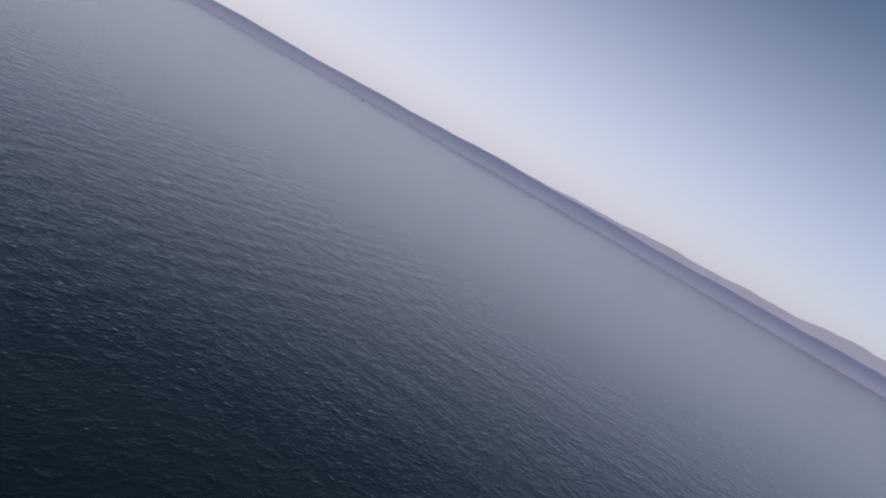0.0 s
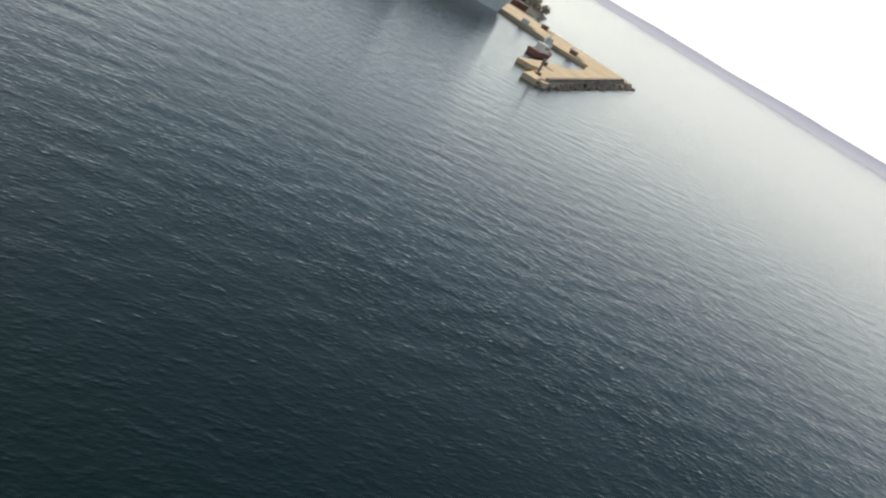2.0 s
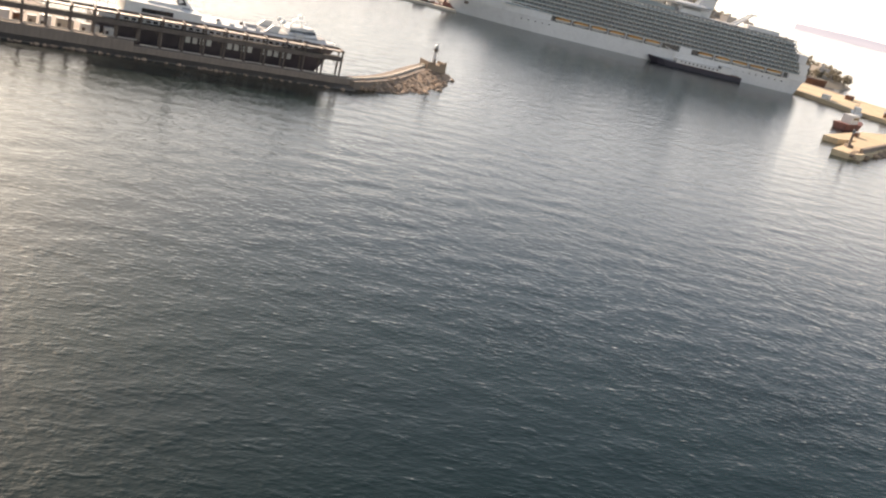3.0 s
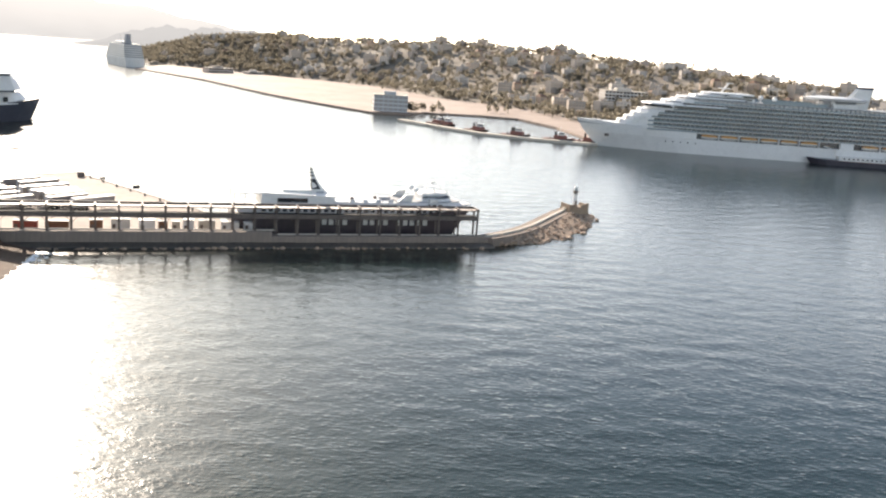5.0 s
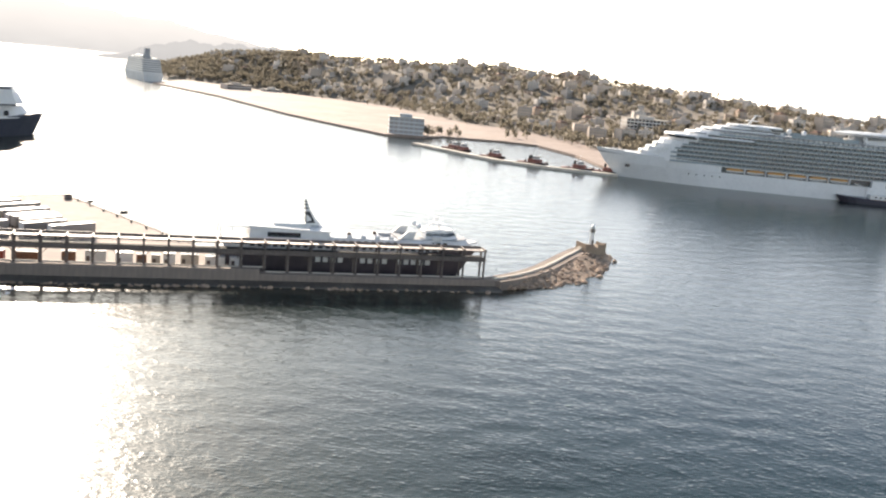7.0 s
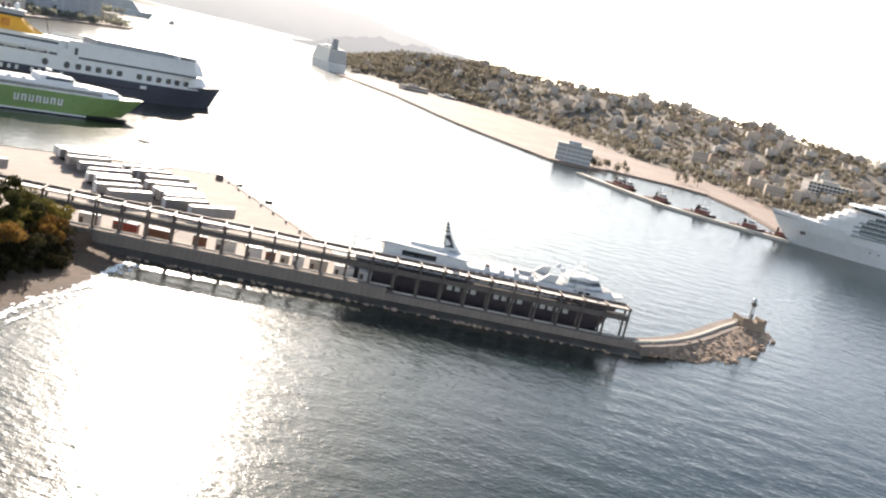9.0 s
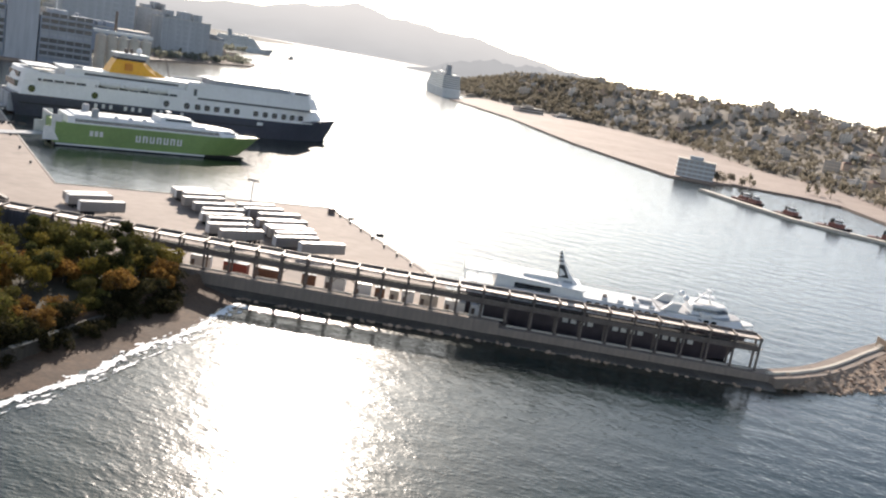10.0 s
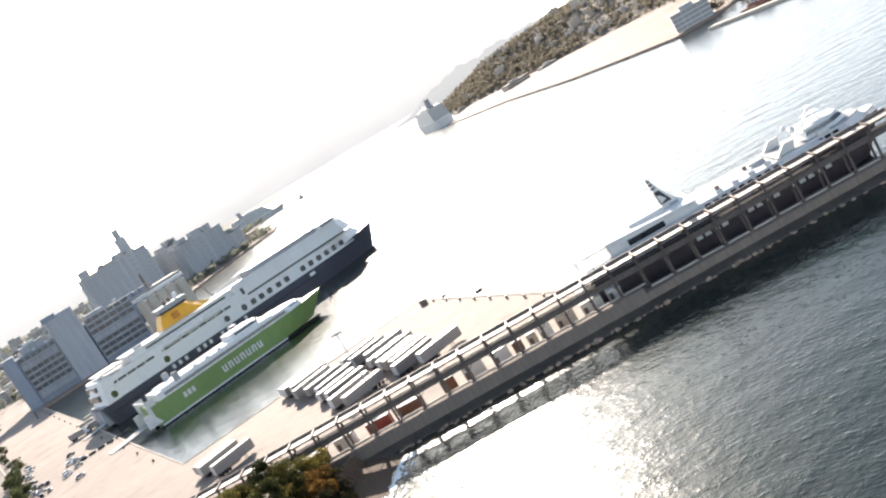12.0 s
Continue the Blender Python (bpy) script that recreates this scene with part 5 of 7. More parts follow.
    part("stern_opening", Shape().box(-93.6, -91.0, -9.5, 9.5, 12.0, 14.6).box(-92.4, -90.4, -9.5, 9.5, 16.2, 18.4), CABIN_SHADE, ship)
    boat = lifeboat(OFF_WHITE)
    for x in (-50, -38, -26):
        for y in (-12.3, 12.3):
            part("lifeboat", boat, None, ship, loc=(x, y, 17.6))
    # tall plain forward block with a dark band under it
    fwd = part("forward_block", Shape().loft([[(-10, -12.7, 16.6), (64, -12.5, 16.6), (71, -8, 16.6), (73, 0, 16.6), (71, 8, 16.6), (64, 12.5, 16.6), (-10, 12.7, 16.6)],
                                             [(-10, -12.6, 22.6), (61, -12.2, 22.6), (67, -8, 22.6), (69, 0, 22.6), (67, 8, 22.6), (61, 12.2, 22.6), (-10, 12.6, 22.6)]]), WHITE, ship)
    part("side_door", Shape().box(-6.5, -4.8, -12.78, 12.78, 17.2, 20.4), CABIN_SHADE, fwd)
    part("forward_bulwark", Shape().box(-10, 60, -12.5, -12.3, 22.6, 23.6).box(-10, 60, 12.3, 12.5, 22.6, 23.6), WHITE, fwd)
    part("top_house", Shape().box(6, 50, -9.4, 9.4, 22.6, 25.4, 0.2), DECK_GREY, ship)
    part("top_house_roof", Shape().box(5, 51, -10, 10, 25.4, 25.7), WHITE, ship)
    part("bridge", Shape().loft([[(50, -13.4, 22.6), (62, -12.6, 22.6), (67, -7, 22.6), (68.4, 0, 22.6), (67, 7, 22.6), (62, 12.6, 22.6), (50, 13.4, 22.6)],
                                 [(50, -13.0, 25.6), (60, -12.2, 25.6), (65, -7, 25.6), (66.4, 0, 25.6), (65, 7, 25.6), (60, 12.2, 25.6), (50, 13.0, 25.6)]]), WHITE, ship)
    part("bridge_window", Shape().loft([[(52, -13.35, 23.8), (61.6, -12.55, 23.8), (66.5, -7, 23.8), (67.8, 0, 23.8), (66.5, 7, 23.8), (61.6, 12.55, 23.8), (52, 13.35, 23.8)],
                                        [(52, -13.2, 25.0), (60.8, -12.4, 25.0), (65.7, -7, 25.0), (67.0, 0, 25.0), (65.7, 7, 25.0), (60.8, 12.4, 25.0), (52, 13.2, 25.0)]]), GLASS_DARK, ship)
    part("mast", Shape().tube((49, 0, 25.6), (47.5, 0, 37.5), 0.6, 0.2, 8).box(46, 50, -3, 3, 29.5, 29.8).box(46, 50, -0.2, 0.2, 32.5, 32.9), WHITE, ship)
    part("radar", Shape().box(-0.6, 3.4, -2.4, 2.4, 25.6, 26.0).tube((1.5, 0, 22.6), (1.5, 0, 25.7), 0.25, n=6), DECK_GREY, ship)
    # aft sun deck, awnings and funnel
    rail = Shape()
    for y in (-12.55, 12.5):
        rail.box(-88, -10, y, y + 0.06, 20.2, 20.28)
        for k in range(22):
            rail.box(-88 + 3.5 * k, -87.94 + 3.5 * k, y, y + 0.06, 19.2, 20.25)
    part("rail", rail, WHITE, ship)
    part("sun_deck", Shape().box(-89, -10, -12.4, 12.4, 19.2, 19.4), OFF_WHITE, ship)
    part("aft_awning", Shape().box(-88, -74, -10.4, 10.4, 21.6, 21.9, 0.05), WHITE, ship)
    for x in (-87, -75.5):
        for y in (-10, 9.6):
            part("awning_post", Shape().box(x, x + 0.4, y, y + 0.4, 19.4, 21.6), WHITE, ship)
    part("aft_house", Shape().box(-71, -10, -9.6, 9.6, 19.4, 22.4, 0.2), WHITE, ship)
    part("aft_house_window", Shape().box(-62, -14, -9.7, 9.7, 20.3, 21.3), CABIN_SHADE, ship)
    part("aft_house_roof", Shape().box(-72, -10, -10.6, 10.6, 22.4, 22.7), WHITE, ship)
    part("deck_fitting", Shape().box(-66, -62, -7, -4, 22.7, 23.8), DECK_GREY, ship)
    fun = Shape().loft([[(-49, -5, 22.7), (-23, -3.4, 22.7), (-17, 0, 22.7), (-23, 3.4, 22.7), (-49, 5, 22.7)], [(-47.5, -4.6, 26.0), (-29, -3.0, 26.0), (-25, 0, 26.0), (-29, 3.0, 26.0), (-47.5, 4.6, 26.0)],
                        [(-45.5, -4.3, 29.0), (-32, -2.8, 29.0), (-29.5, 0, 29.0), (-32, 2.8, 29.0), (-45.5, 4.3, 29.0)]])
    funnel = part("funnel", fun, YELLOW, ship, "broad yellow funnel")
    part("funnel_emblem", Shape().box(-41, -37, -4.75, -4.3, 24.4, 27.6, 0.3), material("orange_emblem", (0.55, 0.2, 0.02), 0.5), funnel)
    part("funnel_band", Shape().box(-45.2, -30.5, -3.9, 3.9, 28.9, 29.9, 0.1), BLACK, funnel)
    part("exhaust_casing", Shape().box(-44.5, -30, -3.8, 3.8, 29.8, 31.6, 0.3), DECK_GREY, funnel)
    part("funnel_platform", Shape().box(-46, -29, -4.6, 4.6, 31.6, 32.1), WHITE, funnel)
    for x, y in ((-40, -1.6), (-36, 1.6)):
        part("exhaust_pipe", Shape().tube((x, y, 32), (x - 0.6, y, 34.2), 0.9, 0.9, 10), STEEL_DARK, funnel)
    part("satellite_dome", Shape().dome((-33, 0, 33.6), 1.5).tube((-33, 0, 32), (-33, 0, 33), 0.7, n=8), WHITE, funnel, smooth=True)
    part("crane_jib", Shape().tube((-17, -4, 23), (-21, -4, 34), 0.3, 0.15, 6), STEEL_DARK, ship)
    for y in (-9, 1):
        part("stern_ramp", Shape().box(-96, -92.5, y, y + 8, 1.0, 8.6, 0.2), DECK_GREY, ship)
    part("lowered_ramp", Shape().loft([[(-108, -8, 2.05), (-92, -8, 2.9), (-92, -2, 2.9), (-108, -2, 2.05)], [(-108, -8, 2.2), (-92, -8, 3.3), (-92, -2, 3.3), (-108, -2, 2.2)]]), DECK_GREY, ship)
    part("foredeck", aft(hull_band(L, B - 1.5, 9.3, 9.9, 4.6, 4.4, bow=0.30, p0=2.2, p1=2.2, sheer=2.0, steps=1)), DECK_GREY, ship)
    part("bulbous_bow", Shape().tube((80, 0, -0.9), (88.5, 0, -0.3), 1.5, 0.7, 10), BLACK, ship)
    ship.scale = (1.0, 1.0, 1.10)
    return ship


car_ferry()


def fast_ferry():
    ship = thing("fast_ferry", "green and white fast catamaran ferry with white side lettering", "ferry", loc=(-237, 402, 0), rz=52)
    L, B = 95.0, 19.0
    for y in (-6.6, 6.6):
        hl = hull_band(L, 5.2, -1.5, 1.2, 15, 11, bow=0.3, p0=1.6, p1=1.9, steps=2, b0=3.6)
        hl.v = [(a, b + y, c) for a, b, c in hl.v]
        # Black here stands for the shadow and dark reflection under the ferry.
        part("side_hull", hl, BLACK, ship, "lower hull blackened to stand for shadow")
    hull = part("upper_hull", hull_band(L, B, 0.9, 9.6, 12, 2.5, bow=0.34, p0=1.9, p1=2.3, steps=4, b0=18.4, sheer=0.4), GREEN, ship)
    part("waterline_stripe", Shape().box(-47, 16, -9.6, -9.2, 0.5, 1.1).box(-47, 16, 9.2, 9.6, 0.5, 1.1), WHITE, ship)
    w = Shape()
    for k in range(7):
        for y in (-9.72, 9.62):
            x = -15 + 3.0 * k
            w.box(x, x + 0.7, y, y + 0.1, 4.2, 7.0)
            w.box(x + 1.4, x + 2.1, y, y + 0.1, 4.2, 7.0)
            if k % 2:
                w.box(x, x + 2.1, y, y + 0.1, 6.4, 7.0)
            else:
                w.box(x, x + 2.1, y, y + 0.1, 4.2, 4.8)
    part("lettering_block", w, WHITE, hull, "white lettering blocks")
    w = Shape()
    for k in range(3):
        for y in (-9.6, 9.5):
            w.box(-34 + 2.0 * k, -32.6 + 2.0 * k, y, y + 0.1, 5.0, 7.2)
    part("emblem_block", w, OFF_WHITE, hull)
    part("passenger_deck", Shape().loft([[(-43, -8.8, 9.6), (24, -8.8, 9.6), (33, -5, 9.8), (36, 0, 9.9), (33, 5, 9.8), (24, 8.8, 9.6), (-43, 8.8, 9.6)], [(-43, -8.4, 12.6), (21, -8.4, 12.6), (28, -5, 12.4), (31, 0, 12.4), (28, 5, 12.4), (21, 8.4, 12.6), (-43, 8.4, 12.6)]]), WHITE, ship)
    part("window_band", Shape().loft([[(-40, -8.82, 10.2), (22, -8.82, 10.2), (31.4, -5, 10.6), (34.2, 0, 10.7), (31.4, 5, 10.6), (22, 8.82, 10.2), (-40, 8.82, 10.2)], [(-40, -8.66, 11.5), (21.5, -8.66, 11.5), (30, -5, 11.5), (32.8, 0, 11.5), (30, 5, 11.5), (21.5, 8.66, 11.5), (-40, 8.66, 11.5)]]), GLASS_DARK, ship)
    part("top_deck", Shape().box(-40, 16, -7.6, 7.6, 12.6, 13.2, 0.2), WHITE, ship)
    part("wheelhouse", Shape().loft([[(-4, -6.5, 13.2), (10, -6.5, 13.2), (14, 0, 13.2), (10, 6.5, 13.2), (-4, 6.5, 13.2)], [(-4, -6, 15.6), (8, -6, 15.6), (11, 0, 15.6), (8, 6, 15.6), (-4, 6, 15.6)]]), WHITE, ship)
    part("wheelhouse_window", Shape().loft([[(-2, -6.45, 14.1), (9.6, -6.4, 14.1), (13.2, 0, 14.1), (9.6, 6.4, 14.1), (-2, 6.45, 14.1)], [(-2, -6.25, 15.0), (8.9, -6.2, 15.0), (12.2, 0, 15.0), (8.9, 6.2, 15.0), (-2, 6.25, 15.0)]]), GLASS_DARK, ship)
    for y in (-7.6, 7.6):
        part("exhaust", Shape().box(-33.5, -30.8, y - 0.9, y + 0.9, 12.4, 16.2, 0.3), DECK_GREY, ship)
    part("mast", Shape().tube((2, 0, 15.5), (1, 0, 20), 0.25, 0.1, 6).box(0, 2, -1.8, 1.8, 17.5, 17.7), WHITE, ship)
    for x in (-24, -18, -12):
        part("life_raft", Shape().tube((x, -7, 13.6), (x + 1.6, -7, 13.6), 0.45, n=8), WHITE, ship)
    # stern frame and ramp
    st = Shape()
    for y in (-8.6, 8.2):
        st.box(-49, -45, y, y + 0.4, 2, 12.5).box(-52, -49, y, y + 0.4, 2, 7.5)
    st.box(-49, -48.5, -8.6, 8.6, 11.6, 12.4)
    part("stern_frame", st, OFF_WHITE, ship)
    part("stern_ramp", Shape().loft([[(-68, -4, 2.05), (-47, -4, 3.2), (-47, 4, 3.2), (-68, 4, 2.05)], [(-68, -4, 2.25), (-47, -4, 3.6), (-47, 4, 3.6), (-68, 4, 2.25)]]), DECK_GREY, ship)
    part("foredeck_rail", Shape().box(30, 44, -3.0, -2.95, 10.6, 10.7).box(30, 44, 2.95, 3.0, 10.6, 10.7), STEEL_DARK, ship)
    return ship


fast_ferry()


def pier_ferry():
    x, y = on_pier(35.8, -17.5)
    ship = thing("pier_ferry", "white fast ferry with dark hull and tall swept fin", "ferry", loc=(x, y, 0), rz=PIER_DEG + 180)
    L, B = 78.0, 15.0
    purple = material("dark_brown_violet_hull", (0.075, 0.06, 0.066), 0.4, var=0.15, scale=3, stain=0.2)
    hull = part("hull", hull_band(L, B, -1.5, 7.6, 9, 2, bow=0.34, p0=1.7, p1=2.1, sheer=1.2, steps=4, b0=13.6), purple, ship)
    letter = Shape().box(-0.7, 0.7, -0.05, 0.05, 4.2, 6.0).mesh("lettering_block", OFF_WHITE)
    for k in range(16):
        if k not in (4, 5, 10):
            for yy in (-7.57, 7.57):
                part("lettering_block", letter, None, hull, "white lettering block", loc=(-12 + 2.1 * k, yy, 0))
    part("white_sheer_band", hull_band(L - 3, B + 0.1, 7.6, 9.2, 2, 4, bow=0.34, p0=2.1, p1=2.3, sheer=0.6, steps=2), WHITE, ship)
    # Off-white sides under a white roof stand for the shaded faces.
    part("deckhouse", Shape().loft([[(-31, -6.8, 9.2), (-8, -6.8, 9.2), (-8, 6.8, 9.2), (-31, 6.8, 9.2)], [(-30.5, -6.4, 13.2), (-9, -6.4, 12.2), (-9, 6.4, 12.2), (-30.5, 6.4, 13.2)]]), OFF_WHITE, ship)
    part("deckhouse_roof", Shape().loft([[(-31, -6.7, 13.2), (-8.6, -6.7, 12.2), (-8.6, 6.7, 12.2), (-31, 6.7, 13.2)], [(-31, -6.7, 13.5), (-8.6, -6.7, 12.5), (-8.6, 6.7, 12.5), (-31, 6.7, 13.5)]]), WHITE, ship)
    pane = rounded_pane(1.3, 0.62, 0.15, 0.06, GLASS_DARK)
    at_side(ship, "side_window", pane, [-30 + 2.05 * k for k in range(27)], 7.56, 8.35)
    at_side(ship, "upper_window", pane, [-7 + 2.1 * k for k in range(9)], 6.72, 10.0)
    part("deckhouse_window", Shape().box(-26, -17, -6.76, 6.76, 10.6, 11.9), GLASS_DARK, ship)
    part("stern_canopy", Shape().box(-38.5, -30, -6.8, 6.8, 13.0, 13.3, 0.1), WHITE, ship)
    for yy in (-6.4, 6.2):
        for xx in (-38.5, -35.5):
            part("canopy_post", Shape().box(xx, xx + 0.25, yy, yy + 0.2, 9.2, 13.0), WHITE, ship)
    part("upper_deck", Shape().box(-24, -15, -3.2, 3.2, 12.6, 13.9, 0.2), OFF_WHITE, ship)
    fin = Shape().loft([[(-15.5, -1.3, 9.2), (-2, -0.8, 9.2), (0.5, 0, 9.2), (-2, 0.8, 9.2), (-15.5, 1.3, 9.2)], [(-14.9, -1.0, 11.6), (-9.6, -0.7, 11.6), (-8.6, 0, 11.6), (-9.6, 0.7, 11.6), (-14.9, 1.0, 11.6)], [(-14.8, -0.9, 14.6), (-12.6, -0.6, 14.6), (-11.9, 0, 14.6), (-12.6, 0.6, 14.6), (-14.8, 0.9, 14.6)], [(-15.1, -0.6, 17.2), (-14.0, -0.4, 17.2), (-13.6, 0, 17.2), (-14.0, 0.4, 17.2), (-15.1, 0.6, 17.2)], [(-15.5, -0.3, 20.5), (-15.2, -0.2, 20.5), (-15.0, 0, 20.5), (-15.2, 0.2, 20.5), (-15.5, 0.3, 20.5)]])
    fin_ob = part("fin_funnel", fin, OFF_WHITE, ship, "tall swept white fin with dark panels")
    part("fin_panel", Shape().loft([[(-14.95, -0.96, 13.8), (-12.2, -0.68, 13.8), (-12.2, 0.68, 13.8), (-14.95, 0.96, 13.8)], [(-15.15, -0.66, 17.0), (-13.9, -0.46, 17.0), (-13.9, 0.46, 17.0), (-15.15, 0.66, 17.0)]]), BLACK, fin_ob)
    for zz in (17.7, 18.7, 19.6):
        part("fin_stripe", Shape().box(-15.5, -14.1 - 0.3 * (zz - 17), -0.58, 0.58, zz, zz + 0.4), BLACK, fin_ob)
    part("fin_emblem", Shape().box(-13.4, -11.2, -0.98, 0.98, 11.9, 13.2), DECK_GREY, fin_ob)
    part("fin_root_panel", Shape().loft([[(-16.5, -1.56, 9.4), (1.0, -0.5, 9.4), (1.0, 0.5, 9.4), (-16.5, 1.56, 9.4)], [(-16, -1.5, 10.6), (-4, -0.95, 10.6), (-4, 0.95, 10.6), (-16, 1.5, 10.6)]]), STEEL_DARK, fin_ob)
    part("mid_house", Shape().loft([[(-9, -6.9, 9.2), (24, -6.9, 9.2), (24, 6.9, 9.2), (-9, 6.9, 9.2)], [(-9, -6.4, 10.9), (20, -6.4, 10.6), (20, 6.4, 10.6), (-9, 6.4, 10.9)]]), WHITE, ship)
    part("mid_roof", Shape().loft([[(-9, -6.6, 10.9), (14, -6.6, 10.65), (14, 6.6, 10.65), (-9, 6.6, 10.9)], [(-9, -6.6, 11.05), (14, -6.6, 10.8), (14, 6.6, 10.8), (-9, 6.6, 11.05)]]), WHITE, ship)
    part("deck_locker", Shape().box(-3.2, -2.2, -3, -2, 11.0, 11.9, 0.1).box(5.0, 6.0, 1, 2, 10.9, 11.7, 0.1), STEEL_DARK, ship)
    part("saloon", Shape().loft([[(10, -6.3, 9.2), (28, -6.0, 9.2), (34, -2.5, 9.2), (34, 2.5, 9.2), (28, 6.0, 9.2), (10, 6.3, 9.2)], [(11.5, -5.9, 11.0), (27, -5.6, 11.0), (32, -2.2, 11.0), (32, 2.2, 11.0), (27, 5.6, 11.0), (11.5, 5.9, 11.0)]]), WHITE, ship)
    part("saloon_roof", Shape().loft([[(10.8, -6.1, 11.0), (27.4, -5.8, 11.0), (32.4, -2.3, 11.0), (32.4, 2.3, 11.0), (27.4, 5.8, 11.0), (10.8, 6.1, 11.0)], [(10.8, -6.1, 11.2), (27.4, -5.8, 11.2), (32.4, -2.3, 11.2), (32.4, 2.3, 11.2), (27.4, 5.8, 11.2), (10.8, 6.1, 11.2)]]), DECK_GREY, ship)
    part("wheelhouse", Shape().loft([[(19, -4.6, 11.2), (26, -4.4, 11.2), (29.6, -1.8, 11.2), (29.6, 1.8, 11.2), (26, 4.4, 11.2), (19, 4.6, 11.2)], [(19.4, -4.2, 13.3), (25, -4.0, 13.3), (27.8, -1.6, 13.3), (27.8, 1.6, 13.3), (25, 4.0, 13.3), (19.4, 4.2, 13.3)]]), WHITE, ship)
    part("wheelhouse_window", Shape().loft([[(19.2, -4.5, 12.0), (25.8, -4.3, 12.0), (29.1, -1.8, 12.0), (29.1, 1.8, 12.0), (25.8, 4.3, 12.0), (19.2, 4.5, 12.0)], [(19.4, -4.34, 12.9), (25.3, -4.14, 12.9), (28.4, -1.7, 12.9), (28.4, 1.7, 12.9), (25.3, 4.14, 12.9), (19.4, 4.34, 12.9)]]), GLASS_DARK, ship)
    part("wheelhouse_roof", Shape().loft([[(18.6, -4.5, 13.3), (25.4, -4.3, 13.3), (28.5, -1.8, 13.3), (28.5, 1.8, 13.3), (25.4, 4.3, 13.3), (18.6, 4.5, 13.3)], [(18.9, -4.3, 13.6), (25.2, -4.1, 13.6), (28.1, -1.7, 13.6), (28.1, 1.7, 13.6), (25.2, 4.1, 13.6), (18.9, 4.3, 13.6)]]), OFF_WHITE, ship)
    at_side(ship, "saloon_window", pane, [13.2 + 1.9 * k for k in range(7)], 6.14, 10.2)
    for yy in (-5.2, 4.4):
        part("uptake", Shape().loft([[(11.5, yy, 11.2), (15.5, yy, 11.2), (15.5, yy + 0.8, 11.2), (11.5, yy + 0.8, 11.2)], [(13.6, yy, 13.2), (16.2, yy, 13.2), (16.2, yy + 0.8, 13.2), (13.6, yy + 0.8, 13.2)]]), OFF_WHITE, ship)
    part("rescue_boat", Shape().loft([[(6.2, -0.2, 11.2), (6.2, 0.2, 11.2), (6.2, 0.2, 11.7), (6.2, -0.2, 11.7)], [(7.4, -0.9, 10.8), (7.4, 0.9, 10.8), (7.4, 0.9, 11.8), (7.4, -0.9, 11.8)], [(9.8, -0.9, 10.8), (9.8, 0.9, 10.8), (9.8, 0.9, 11.8), (9.8, -0.9, 11.8)]]), DECK_GREY, ship)
    part("bridge_wing", Shape().box(21, 23.6, -6.6, 6.6, 11.25, 12.2, 0.15), OFF_WHITE, ship)
    part("radar_mast", Shape().tube((20, -0.8, 13.4), (23.5, 0, 17.0), 0.3, 0.15, 6).tube((24.5, 0, 13.4), (23.5, 0, 17.0), 0.25, 0.15, 6).box(21.5, 25, -1.6, 1.6, 15.2, 15.4).box(23, 24, -1.3, 1.3, 16.7, 16.95), WHITE, ship)
    for xx, yy in ((17.5, 2.5), (17.5, -2.5)):
        part("satellite_dome", Shape().dome((xx, yy, 14.4), 0.8), WHITE, ship, smooth=True)
    for xx in (-4, 0, 4, 8):
        part("life_raft", Shape().tube((xx, -5.8, 11.3), (xx + 1.5, -5.8, 11.3), 0.42, n=8), WHITE, ship)
    part("foredeck", Shape().loft([[(33, -3.4, 9.6), (36, -1.5, 9.8), (36, 1.5, 9.8), (33, 3.4, 9.6)], [(33, -3.2, 10.1), (36, -1.4, 10.2), (36, 1.4, 10.2), (33, 3.2, 10.1)]]), OFF_WHITE, ship)
    rl = Shape()
    for yy in (-6.2, 6.15):
        rl.box(-8, 12, yy, yy + 0.05, 11.9, 11.96)
        for k in range(11):
            rl.box(-8 + 2 * k, -7.95 + 2 * k, yy, yy + 0.05, 10.75, 11.95)
    part("rail", rl, STEEL_DARK, ship)
    return ship


pier_ferry()


def far_liner(loc, rz, label):
    ship = thing("moored_liner", label, "cruise ship", loc=loc, rz=rz)
    L, B = 150.0, 30.0
    part("hull", hull_band(L, B, -2, 12, 10, 2, sheer=2.5, steps=3, b0=28), OFF_WHITE, ship)
    for d in range(7):
        z = 12 + 3.0 * d
        part("deck", Shape().box(-70 + d * 1.5, 42 - 3 * d, -14 + 0.2 * d, 14 - 0.2 * d, z, z + 2.2), OFF_WHITE, ship)
        part("window_band", Shape().box(-70.2 + d * 1.5, 41.5 - 3 * d, -13.6 + 0.2 * d, 13.6 - 0.2 * d, z + 2.1, z + 3.05), CABIN_SHADE, ship)
    part("top_house", Shape().box(-30, 10, -8, 8, 33, 36, 0.3), OFF_WHITE, ship)
    part("funnel", Shape().loft([[(-38, -4, 33), (-26, -4, 33), (-26, 4, 33), (-38, 4, 33)], [(-40, -3, 47), (-31, -3, 47), (-31, 3, 47), (-40, 3, 47)]]), DECK_GREY, ship)
    part("mast", Shape().tube((8, 0, 36), (7, 0, 46), 0.6, 0.2, 6), OFF_WHITE, ship)
    return ship


far_liner((-455, 1478, 0), 121, "far grey-white passenger liner moored by the quay end")


TUG_RED = material("dull_tug_red", (0.22, 0.085, 0.065), 0.6, var=0.2, scale=1, stain=0.3)


